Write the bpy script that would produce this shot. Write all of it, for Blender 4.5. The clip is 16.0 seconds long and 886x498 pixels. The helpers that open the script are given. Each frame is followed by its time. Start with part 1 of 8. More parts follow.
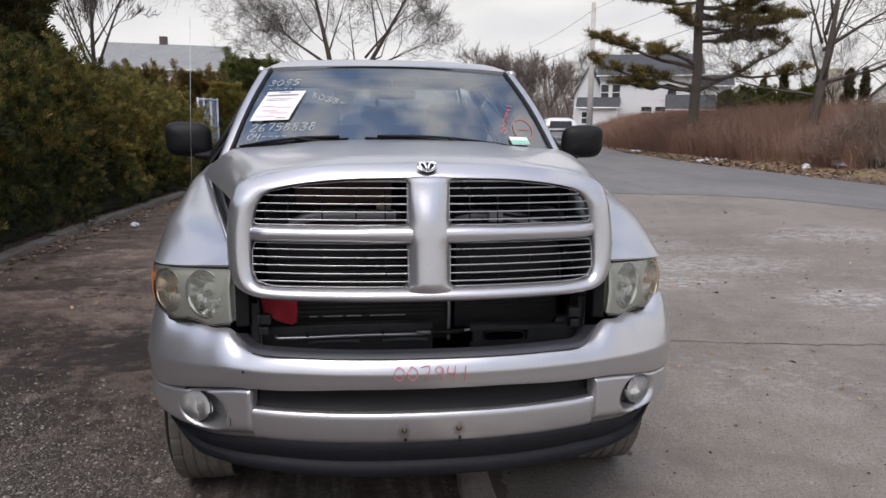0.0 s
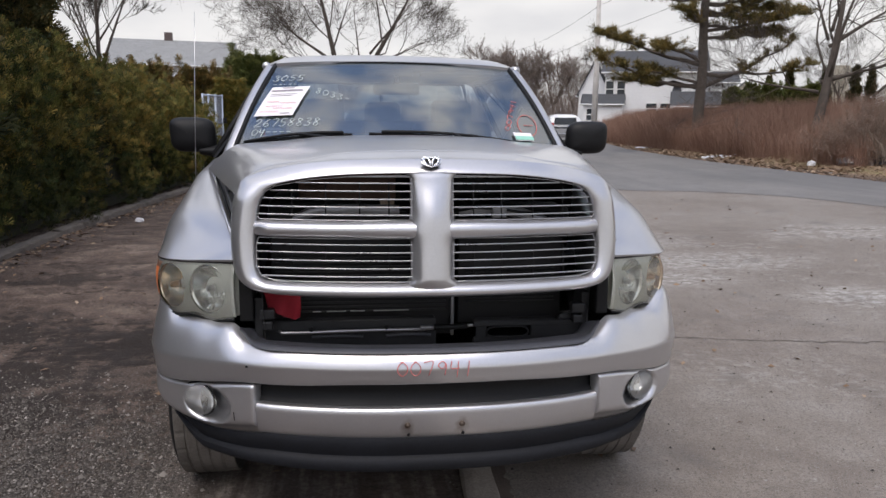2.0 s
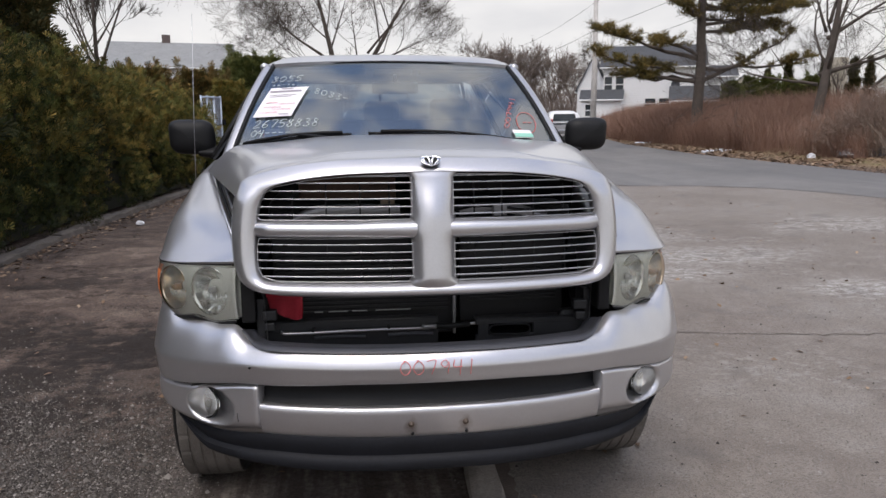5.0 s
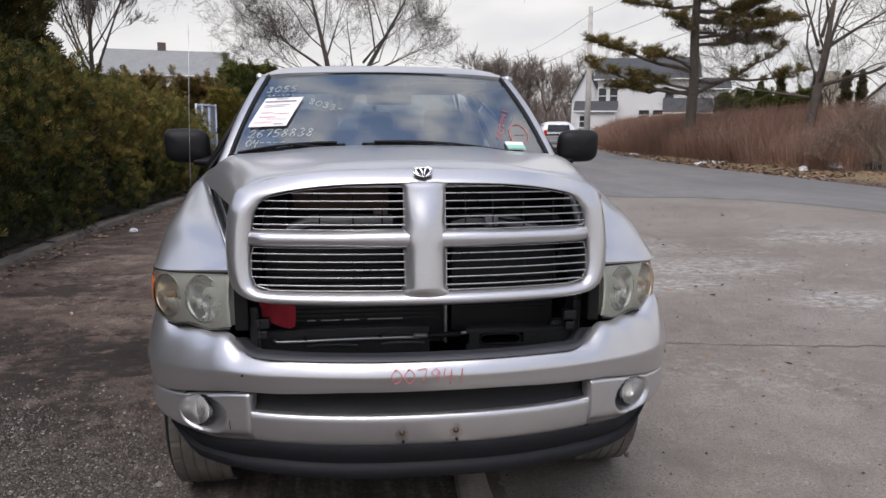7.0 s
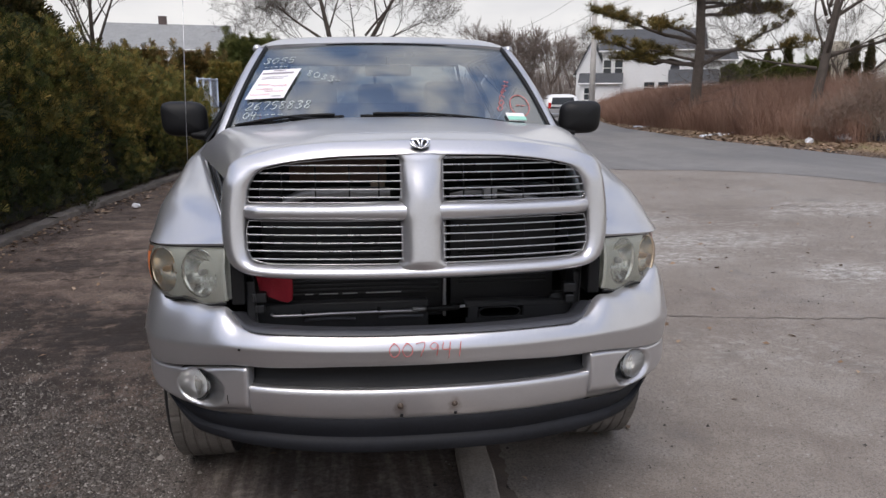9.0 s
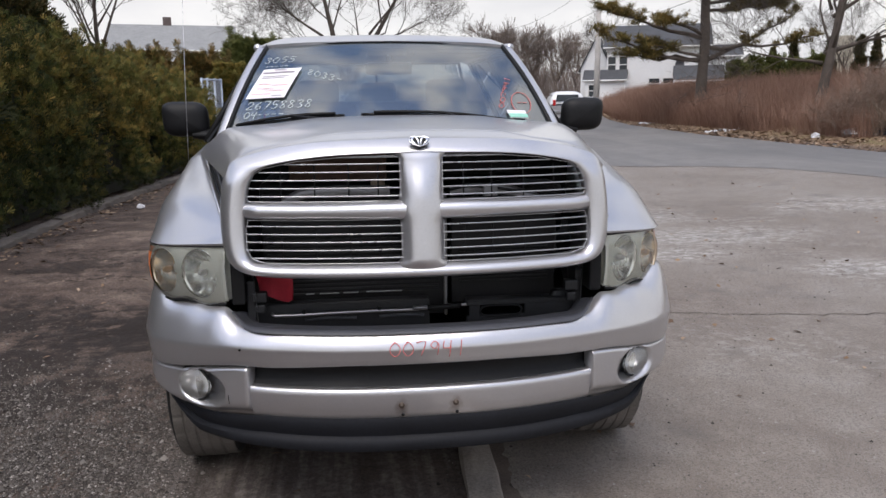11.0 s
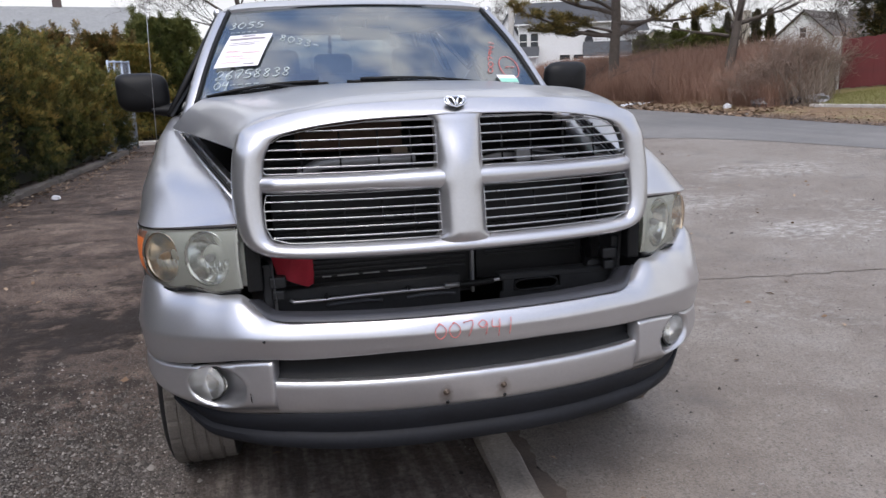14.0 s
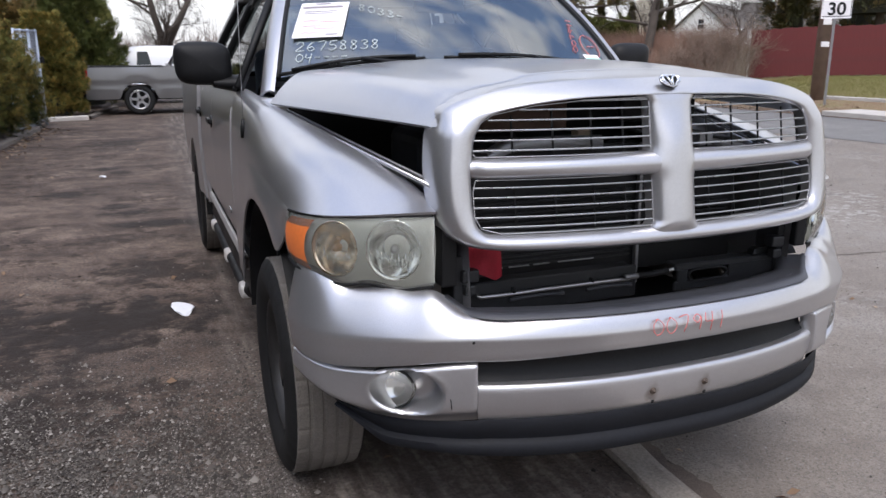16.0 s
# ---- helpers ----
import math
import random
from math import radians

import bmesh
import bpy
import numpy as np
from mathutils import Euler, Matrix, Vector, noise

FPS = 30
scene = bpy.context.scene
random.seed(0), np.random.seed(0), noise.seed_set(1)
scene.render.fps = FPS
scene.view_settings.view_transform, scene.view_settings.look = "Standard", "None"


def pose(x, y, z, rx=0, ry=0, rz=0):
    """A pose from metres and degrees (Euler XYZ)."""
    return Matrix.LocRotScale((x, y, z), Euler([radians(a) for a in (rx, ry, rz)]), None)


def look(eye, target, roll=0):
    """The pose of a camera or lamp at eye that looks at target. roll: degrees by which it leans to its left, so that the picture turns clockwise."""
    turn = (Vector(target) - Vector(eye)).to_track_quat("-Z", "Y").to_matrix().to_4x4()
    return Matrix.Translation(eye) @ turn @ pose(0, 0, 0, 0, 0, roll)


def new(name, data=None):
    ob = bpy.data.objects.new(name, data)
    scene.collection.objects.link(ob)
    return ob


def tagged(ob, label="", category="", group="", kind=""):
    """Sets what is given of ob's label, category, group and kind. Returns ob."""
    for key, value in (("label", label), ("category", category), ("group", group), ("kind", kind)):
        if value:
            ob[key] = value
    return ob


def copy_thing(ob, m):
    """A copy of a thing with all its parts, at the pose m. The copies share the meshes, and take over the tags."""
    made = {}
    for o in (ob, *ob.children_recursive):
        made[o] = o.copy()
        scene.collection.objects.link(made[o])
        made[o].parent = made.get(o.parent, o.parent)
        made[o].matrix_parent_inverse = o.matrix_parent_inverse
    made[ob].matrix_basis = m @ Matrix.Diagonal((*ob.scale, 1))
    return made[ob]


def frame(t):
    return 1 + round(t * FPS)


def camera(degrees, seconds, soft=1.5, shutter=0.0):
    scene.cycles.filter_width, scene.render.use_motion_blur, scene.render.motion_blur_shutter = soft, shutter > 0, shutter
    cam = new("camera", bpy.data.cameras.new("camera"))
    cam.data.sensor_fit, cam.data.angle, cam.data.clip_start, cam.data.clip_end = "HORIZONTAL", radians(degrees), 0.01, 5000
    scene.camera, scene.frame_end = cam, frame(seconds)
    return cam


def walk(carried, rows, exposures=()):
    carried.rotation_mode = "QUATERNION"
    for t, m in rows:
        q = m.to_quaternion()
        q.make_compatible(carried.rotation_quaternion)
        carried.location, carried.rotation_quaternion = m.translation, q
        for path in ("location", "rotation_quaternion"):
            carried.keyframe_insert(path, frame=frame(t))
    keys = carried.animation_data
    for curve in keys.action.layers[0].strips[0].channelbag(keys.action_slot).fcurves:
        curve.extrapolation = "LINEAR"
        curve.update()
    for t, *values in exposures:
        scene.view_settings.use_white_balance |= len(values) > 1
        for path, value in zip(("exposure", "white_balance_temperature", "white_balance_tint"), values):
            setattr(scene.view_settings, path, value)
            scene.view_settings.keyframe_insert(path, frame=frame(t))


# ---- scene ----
cam = camera(60.8, 16.0, shutter=0.3)
PATH = [
    (0, (-0.253, -2.319, 1.572), (0.0, -0.363, 1.24), 0.5),
    (0.5, (-0.252, -2.318, 1.573), (-0.016, -0.358, 1.253), 0.2),
    (1, (-0.251, -2.316, 1.568), (-0.022, -0.361, 1.215), 0.1),
    (1.5, (-0.251, -2.317, 1.568), (-0.01, -0.364, 1.207), 0.2),
    (2, (-0.251, -2.32, 1.568), (-0.009, -0.364, 1.227), 0.6),
    (2.5, (-0.251, -2.327, 1.568), (-0.01, -0.373, 1.214), 0.4),
    (3, (-0.262, -2.314, 1.563), (-0.029, -0.362, 1.195), 0.8),
    (3.5, (-0.264, -2.312, 1.563), (-0.024, -0.361, 1.195), 0.4),
    (4, (-0.26, -2.308, 1.565), (-0.007, -0.359, 1.197), 0.2),
    (4.5, (-0.254, -2.313, 1.566), (-0.008, -0.358, 1.219), -0.1),
    (4.7, (-0.253, -2.315, 1.567), (-0.014, -0.36, 1.221), -0.3),
    (6.8, (-0.245, -2.352, 1.578), (0.011, -0.396, 1.251), 0.1),
    (7, (-0.248, -2.352, 1.577), (0.008, -0.395, 1.256), 0.2),
    (7.5, (-0.247, -2.353, 1.582), (0.011, -0.392, 1.289), 0.4),
    (8, (-0.229, -2.349, 1.572), (0.004, -0.391, 1.239), 0.2),
    (8.5, (-0.22, -2.343, 1.569), (0.04, -0.394, 1.206), -0.4),
    (9, (-0.223, -2.325, 1.566), (0.02, -0.378, 1.178), -0.1),
    (9.2, (-0.221, -2.314, 1.566), (0.021, -0.365, 1.184), -0.3),
    (11.3, (-0.195, -2.318, 1.562), (0.025, -0.37, 1.164), -0.8),
    (11.5, (-0.19, -2.325, 1.558), (-0.001, -0.377, 1.147), -0.8),
    (12, (-0.189, -2.299, 1.539), (-0.061, -0.351, 1.106), -0.1),
    (12.5, (-0.33, -2.376, 1.546), (-0.077, -0.434, 1.136), 1.8),
    (13, (-0.429, -2.364, 1.527), (0.009, -0.47, 1.055), 2.6),
    (13.5, (-0.501, -2.291, 1.507), (-0.035, -0.417, 0.987), 3.1),
    (14, (-0.552, -2.046, 1.498), (-0.106, -0.148, 1.054), -1.8),
    (14.5, (-0.753, -1.979, 1.495), (-0.239, -0.101, 1.037), 1.4),
    (15, (-1.057, -1.984, 1.518), (-0.393, -0.177, 0.974), 3.1),
    (15.5, (-1.203, -1.837, 1.5), (-0.593, 0.012, 1.041), -0.8),
    (16, (-1.323, -1.614, 1.493), (-0.628, 0.195, 0.999), -0.2),
]
walk(cam, [(t, look(eye, target, roll)) for t, eye, target, roll in PATH], ((0.0, 0.0, 6500, 10), (8.5, 0.0, 6500, 10), (11.5, 0.13, 6420, 10), (12.5, 0.18, 6280, 10), (13.0, 0.17, 6340, 10), (13.5, 0.33, 6400, 10), (14.0, 0.22, 6250, 10), (15.0, 0.38, 6380, 10), (15.5, 0.40, 6280, 10), (16.0, 0.32, 6250, 10)))

# ---- light: a bright, broken overcast ----
world = bpy.data.worlds.new("sky")
scene.world = world
world.use_nodes = True
wn, wl = world.node_tree.nodes, world.node_tree.links
wn.clear()
SUN_EL, SUN_ROT = radians(60), radians(204)
sky = wn.new("ShaderNodeTexSky")
sky.sky_type, sky.sun_disc = "NISHITA", False
sky.sun_elevation, sky.sun_rotation, sky.air_density, sky.dust_density = SUN_EL, SUN_ROT, 1.0, 2.0
wc = wn.new("ShaderNodeTexCoord")
wmap = wn.new("ShaderNodeMapping")
wmap.inputs["Scale"].default_value = (1.6, 1.6, 4.2)
wl.new(wc.outputs["Generated"], wmap.inputs["Vector"])
cloud = wn.new("ShaderNodeTexNoise")
cloud.inputs["Scale"].default_value, cloud.inputs["Detail"].default_value = 2.6, 2.5
wl.new(wmap.outputs[0], cloud.inputs["Vector"])
cover = wn.new("ShaderNodeValToRGB")
cover.color_ramp.elements[0].position, cover.color_ramp.elements[0].color = 0.40, (0.04, 0.06, 0.06, 1)
cover.color_ramp.elements[1].position, cover.color_ramp.elements[1].color = 0.62, (0.97, 0.97, 0.97, 1)
wl.new(cloud.outputs["Fac"], cover.inputs[0])
shade = wn.new("ShaderNodeTexNoise")
shade.inputs["Scale"].default_value, shade.inputs["Detail"].default_value = 3.0, 5
wl.new(wmap.outputs[0], shade.inputs["Vector"])
tone = wn.new("ShaderNodeValToRGB")
tone.color_ramp.elements[0].position, tone.color_ramp.elements[0].color = 0.3, (5.85, 5.78, 5.92, 1)
tone.color_ramp.elements[1].position, tone.color_ramp.elements[1].color = 0.66, (7.65, 7.46, 7.34, 1)
wl.new(shade.outputs["Fac"], tone.inputs[0])
wmix = wn.new("ShaderNodeMixRGB")
split = wn.new("ShaderNodeSeparateXYZ")
wl.new(wc.outputs["Generated"], split.inputs[0])
high = wn.new("ShaderNodeMapRange")
high.inputs["From Min"].default_value, high.inputs["From Max"].default_value = 0.55, 0.95
high.inputs["To Min"].default_value, high.inputs["To Max"].default_value = 1.0, 0.85
wl.new(split.outputs[2], high.inputs["Value"])
thin = wn.new("ShaderNodeMath")
thin.operation = "MULTIPLY"
wl.new(cover.outputs[0], thin.inputs[0])
wl.new(high.outputs[0], thin.inputs[1])
low = wn.new("ShaderNodeMapRange")
low.inputs["From Min"].default_value, low.inputs["From Max"].default_value = 0.28, 0.62
low.inputs["To Min"].default_value, low.inputs["To Max"].default_value = 0.96, 0.0
wl.new(split.outputs[2], low.inputs["Value"])
lid = wn.new("ShaderNodeMath")
lid.operation = "MAXIMUM"
wl.new(thin.outputs[0], lid.inputs[0])
wl.new(low.outputs[0], lid.inputs[1])
wl.new(lid.outputs[0], wmix.inputs["Fac"])
deep = wn.new("ShaderNodeMixRGB")
deep.blend_type = "MULTIPLY"
deep.inputs["Fac"].default_value = 1.0
deep.inputs[2].default_value = (1.05, 1.15, 1.35, 1)
wl.new(sky.outputs[0], deep.inputs[1])
wl.new(deep.outputs[0], wmix.inputs[1])
wl.new(tone.outputs[0], wmix.inputs[2])
back = wn.new("ShaderNodeBackground")
back.inputs["Strength"].default_value = 0.125
lift_ = wn.new("ShaderNodeMapRange")
lift_.inputs["From Min"].default_value, lift_.inputs["From Max"].default_value = 0.25, 0.8
lift_.inputs["To Min"].default_value, lift_.inputs["To Max"].default_value = 1.0, 1.55
wl.new(split.outputs[2], lift_.inputs["Value"])
bright = wn.new("ShaderNodeMixRGB")
bright.blend_type = "MULTIPLY"
bright.inputs["Fac"].default_value = 1.0
wl.new(wmix.outputs[0], bright.inputs[1])
wl.new(lift_.outputs[0], bright.inputs[2])
wl.new(bright.outputs[0], back.inputs["Color"])
wout = wn.new("ShaderNodeOutputWorld")
wl.new(back.outputs[0], wout.inputs["Surface"])
sun = new("sun", bpy.data.lights.new("sun", "SUN"))
sun.data.energy, sun.data.angle, sun.data.color = 1.7, radians(40), (1.0, 0.90, 0.78)
sun.matrix_world = look((-3.8, -8.6, 16.4), (0, 0, 0))

# ---- helpers of this scene ----
rng = np.random.default_rng(7)


def sm(a, b, x):
    t = np.clip((np.asarray(x, float) - a) / (b - a), 0, 1)
    return t * t * (3 - 2 * t)


def spline(xs, ys, x):
    """A smooth curve through the knots (xs, ys)."""
    xs, ys, x = np.asarray(xs, float), np.asarray(ys, float), np.asarray(x, float)
    d = np.gradient(ys, xs)
    i = np.clip(np.searchsorted(xs, x) - 1, 0, len(xs) - 2)
    h = xs[i + 1] - xs[i]
    t = np.clip((x - xs[i]) / h, 0, 1)
    return ((2 * t**3 - 3 * t**2 + 1) * ys[i] + (t**3 - 2 * t**2 + t) * h * d[i]
            + (-2 * t**3 + 3 * t**2) * ys[i + 1] + (t**3 - t**2) * h * d[i + 1])


def link(name, mesh, mat, parent=None, label="", smooth=True):
    if mat is not None:
        mesh.materials.append(mat)
    if smooth:
        mesh.polygons.foreach_set("use_smooth", np.ones(len(mesh.polygons), bool))
    ob = new(name, mesh)
    if parent is not None:
        ob.parent = parent
    return tagged(ob, label)


def from_arrays(name, verts, faces, mat, parent=None, label="", smooth=True):
    mesh = bpy.data.meshes.new(name)
    mesh.from_pydata([tuple(map(float, v)) for v in verts], [], [tuple(map(int, f)) for f in faces])
    mesh.update()
    return link(name, mesh, mat, parent, label, smooth)


def part(name, bm, mat, parent=None, label="", smooth=False):
    """Links a bmesh as one mesh object under a thing."""
    mesh = bpy.data.meshes.new(name)
    bmesh.ops.recalc_face_normals(bm, faces=bm.faces)
    bm.to_mesh(mesh)
    bm.free()
    return link(name, mesh, mat, parent, label, smooth)


def sheet(name, p, mat, parent=None, label="", thick=0.0, closed=False, smooth=True, offset=-1.0):
    """A surface through the grid p[rows][columns][3]; thick gives it depth."""
    p = np.asarray(p, float)
    n, m = p.shape[:2]
    ids = np.arange(n * m).reshape(n, m)
    if closed:
        ids = np.concatenate([ids, ids[:, :1]], 1)
    faces = np.stack([ids[:-1, :-1], ids[:-1, 1:], ids[1:, 1:], ids[1:, :-1]], -1).reshape(-1, 4)
    ob = from_arrays(name, p.reshape(-1, 3), faces, mat, parent, label, smooth)
    if thick:
        mod = ob.modifiers.new("depth", "SOLIDIFY")
        mod.thickness, mod.offset = thick, offset
        edge = ob.modifiers.new("edges", "EDGE_SPLIT")
        edge.split_angle = radians(50)
    return ob


def flip(p):
    """Mirrors a grid across the middle of the truck, keeping its outside outside."""
    q = np.array(p, float)[:, ::-1].copy()
    q[..., 0] *= -1
    return q


def box_bm(size, at=(0, 0, 0), bevel=0.0, segs=2, bm=None, turn=None):
    bm = bm or bmesh.new()
    made = bmesh.ops.create_cube(bm, size=1.0)["verts"]
    bmesh.ops.scale(bm, vec=size, verts=made)
    if bevel:
        edges = list({e for v in made for e in v.link_edges})
        out = bmesh.ops.bevel(bm, geom=edges, offset=bevel, segments=segs, affect="EDGES", profile=0.5)
        made = list({v for f in out["faces"] for v in f.verts} | {v for v in made if v.is_valid})
    if turn is not None:
        bmesh.ops.transform(bm, matrix=turn, verts=made)
    bmesh.ops.translate(bm, vec=at, verts=made)
    return bm


def box(name, size, at, mat, parent=None, label="", bevel=0.01, segs=2, turn=None):
    return part(name, box_bm(size, at, bevel, segs, turn=turn), mat, parent, label, smooth=False)


def tube_arrays(path, radii, sides=8):
    path = np.asarray(path, float)
    radii = np.broadcast_to(np.asarray(radii, float), len(path))
    way = np.gradient(path, axis=0)
    way /= np.linalg.norm(way, axis=1, keepdims=True) + 1e-9
    ref = np.array([0.0, 0.0, 1.0]) if abs(way[:, 2]).mean() < 0.9 else np.array([1.0, 0.0, 0.0])
    a = np.cross(way, ref)
    a /= np.linalg.norm(a, axis=1, keepdims=True) + 1e-9
    b = np.cross(way, a)
    ang = np.linspace(0, 2 * np.pi, sides, endpoint=False)
    ring = a[:, None] * np.cos(ang)[None, :, None] + b[:, None] * np.sin(ang)[None, :, None]
    verts = (path[:, None] + ring * radii[:, None, None]).reshape(-1, 3)
    ids = np.arange(len(path) * sides).reshape(-1, sides)
    nxt = np.roll(ids, -1, axis=1)
    faces = np.stack([ids[:-1], nxt[:-1], nxt[1:], ids[1:]], -1).reshape(-1, 4).tolist()
    faces += [ids[0][::-1].tolist(), ids[-1].tolist()]
    return verts, faces


def tube(name, path, radii, mat, parent=None, label="", sides=8):
    v, f = tube_arrays(path, radii, sides)
    return from_arrays(name, v, f, mat, parent, label)


def lathe(name, profile, mat, parent=None, label="", axis="x", at=(0, 0, 0), segs=48, squash=(1, 1, 1)):
    """Turns the profile (along, radius) round an axis."""
    ang = np.linspace(0, 2 * np.pi, segs, endpoint=False)
    pr = np.asarray(profile, float)
    c, s = np.cos(ang), np.sin(ang)
    along = np.repeat(pr[:, :1], segs, 1)
    u, v = pr[:, 1:] * c, pr[:, 1:] * s
    p = {"x": (along, u, v), "y": (u, along, v), "z": (u, v, along)}[axis]
    p = np.stack(p, -1) * squash + at
    return sheet(name, p, mat, parent, label, closed=True)


def empty(name, at=(0, 0, 0)):
    ob = new(name)
    ob.empty_display_size = 0.1
    ob.location = at
    return ob


# ---- materials ----
class Nodes:
    def __init__(self, name):
        self.mat = bpy.data.materials.new(name)
        self.mat.use_nodes = True
        self.n, self.l = self.mat.node_tree.nodes, self.mat.node_tree.links
        self.bsdf, self.out = self.n["Principled BSDF"], self.n["Material Output"]
        self.co = self.n.new("ShaderNodeTexCoord").outputs["Object"]

    def noise(self, scale, detail=4, rough=0.55, vec=None, stretch=None):
        src = vec or self.co
        if stretch:
            m = self.n.new("ShaderNodeMapping")
            m.inputs["Scale"].default_value = stretch
            self.l.new(src, m.inputs[0])
            src = m.outputs[0]
        t = self.n.new("ShaderNodeTexNoise")
        t.inputs["Scale"].default_value, t.inputs["Detail"].default_value, t.inputs["Roughness"].default_value = scale, detail, rough
        self.l.new(src, t.inputs["Vector"])
        return t.outputs["Fac"]

    def voronoi(self, scale, feature="F1", out="Distance"):
        t = self.n.new("ShaderNodeTexVoronoi")
        t.feature = feature
        t.inputs["Scale"].default_value = scale
        self.l.new(self.co, t.inputs["Vector"])
        return t.outputs[out]

    def ramp(self, fac, *stops):
        r = self.n.new("ShaderNodeValToRGB")
        while len(r.color_ramp.elements) < len(stops):
            r.color_ramp.elements.new(0.5)
        for e, (pos, col) in zip(r.color_ramp.elements, stops):
            e.position = pos
            e.color = (*col, 1) if isinstance(col, tuple) else (col, col, col, 1)
        self.l.new(fac, r.inputs[0])
        return r.outputs[0]

    def mix(self, fac, a, b, mode="MIX"):
        m = self.n.new("ShaderNodeMixRGB")
        m.blend_type = mode
        for sock, v in zip(m.inputs, (fac, a, b)):
            if isinstance(v, (int, float)):
                sock.default_value = v if sock.name == "Fac" else (v, v, v, 1)
            elif isinstance(v, tuple):
                sock.default_value = (*v, 1)
            else:
                self.l.new(v, sock)
        return m.outputs[0]

    def math(self, op, a, b=0.0):
        m = self.n.new("ShaderNodeMath")
        m.operation = op
        for sock, v in zip(m.inputs, (a, b)):
            if isinstance(v, (int, float)):
                sock.default_value = v
            else:
                self.l.new(v, sock)
        return m.outputs[0]

    def axis(self, i):
        s = self.n.new("ShaderNodeSeparateXYZ")
        self.l.new(self.co, s.inputs[0])
        return s.outputs[i]

    def island(self):
        return self.n.new("ShaderNodeNewGeometry").outputs["Random Per Island"]

    def each(self):
        return self.n.new("ShaderNodeObjectInfo").outputs["Random"]

    def set(self, name, v):
        if isinstance(v, (int, float)):
            self.bsdf.inputs[name].default_value = v
        elif isinstance(v, tuple):
            self.bsdf.inputs[name].default_value = (*v, 1) if len(v) == 3 else v
        else:
            self.l.new(v, self.bsdf.inputs[name])
        return self

    def bump(self, height, strength=0.4, dist=0.01):
        b = self.n.new("ShaderNodeBump")
        b.inputs["Strength"].default_value, b.inputs["Distance"].default_value = strength, dist
        self.l.new(height, b.inputs["Height"])
        self.l.new(b.outputs[0], self.bsdf.inputs["Normal"])
        return self


def plain(name, col, rough=0.5, metal=0.0, vary=0.12, scale=14, bump=0.0, coat=0.0, spec=0.5):
    """A surface with blotches and grain on one colour."""
    k = Nodes(name)
    big, fine = k.noise(scale * 0.25, 4), k.noise(scale * 6, 3)
    f = k.mix(0.4, big, fine)
    dark = tuple(c * (1 - vary) for c in col)
    light = tuple(min(1, c * (1 + vary)) for c in col)
    k.set("Base Color", k.ramp(f, (0.3, dark), (0.7, light)))
    k.set("Roughness", k.ramp(big, (0.3, max(0.02, rough - 0.08)), (0.7, min(1, rough + 0.08))))
    k.set("Metallic", metal).set("Coat Weight", coat).set("Specular IOR Level", spec)
    if bump:
        k.bump(fine, bump, 0.004)
    return k.mat


def paint(name, col, metal=0.82, rough=0.29, dirt=0.10, rust=()):
    """Metallic car paint under clear coat with a little grime; rust gives the places of rusty bolts."""
    k = Nodes(name)
    flake, haze, streak = k.noise(40, 2), k.noise(3, 3), k.noise(9, 2, stretch=(1, 1, 0.5))
    fleck = k.ramp(k.noise(420, 2, 0.7), (0.36, 0.0), (0.64, 0.5))
    base = k.mix(k.math("ADD", k.math("MULTIPLY", flake, 0.06), fleck), tuple(c * 0.88 for c in col), tuple(min(1, c * 1.16) for c in col))
    grime = k.ramp(k.mix(0.5, haze, streak), (0.5, 0.0), (0.75, dirt))
    colour = k.mix(grime, base, (0.30, 0.28, 0.25))
    for bx, bz in rust:
        dx, dz = k.math("SUBTRACT", k.axis(0), bx), k.math("MULTIPLY", k.math("SUBTRACT", k.axis(2), bz), 0.75)
        far = k.math("SQRT", k.math("ADD", k.math("MULTIPLY", dx, dx), k.math("MULTIPLY", dz, dz)))
        spot = k.ramp(k.math("ADD", far, k.math("MULTIPLY", k.noise(45, 4), 0.03)), (0.018, 0.75), (0.042, 0.0))
        colour = k.mix(spot, colour, (0.16, 0.115, 0.085))
    k.set("Base Color", colour)
    k.set("Metallic", metal)
    k.set("Roughness", k.mix(grime, rough, 0.6)).set("Coat Weight", 0.5).set("Coat Roughness", k.ramp(haze, (0.35, 0.07), (0.7, 0.13)))
    k.bump(k.noise(1.6, 0), 0.008, 0.02)
    return k.mat


def glass(name, tint, haze_col, haze, gloss_rough=0.02, ior=1.6):
    """Clear sheet: what is behind it, a little haze, and a reflection that grows at grazing angles."""
    k = Nodes(name)
    clear = k.n.new("ShaderNodeBsdfTransparent")
    clear.inputs[0].default_value = (*tint, 1)
    film = k.n.new("ShaderNodeBsdfDiffuse")
    k.l.new(k.ramp(k.noise(9, 5), (0.3, tuple(c * 0.75 for c in haze_col)), (0.7, haze_col)), film.inputs[0])
    m1 = k.n.new("ShaderNodeMixShader")
    k.l.new(k.ramp(k.noise(4, 4), (0.3, haze * 0.6), (0.7, haze * 1.3)), m1.inputs[0])
    k.l.new(clear.outputs[0], m1.inputs[1])
    k.l.new(film.outputs[0], m1.inputs[2])
    shine = k.n.new("ShaderNodeBsdfGlossy")
    shine.inputs["Roughness"].default_value = gloss_rough
    fres = k.n.new("ShaderNodeFresnel")
    fres.inputs["IOR"].default_value = ior
    m2 = k.n.new("ShaderNodeMixShader")
    k.l.new(fres.outputs[0], m2.inputs[0])
    k.l.new(m1.outputs[0], m2.inputs[1])
    k.l.new(shine.outputs[0], m2.inputs[2])
    k.l.new(m2.outputs[0], k.out.inputs["Surface"])
    return k.mat


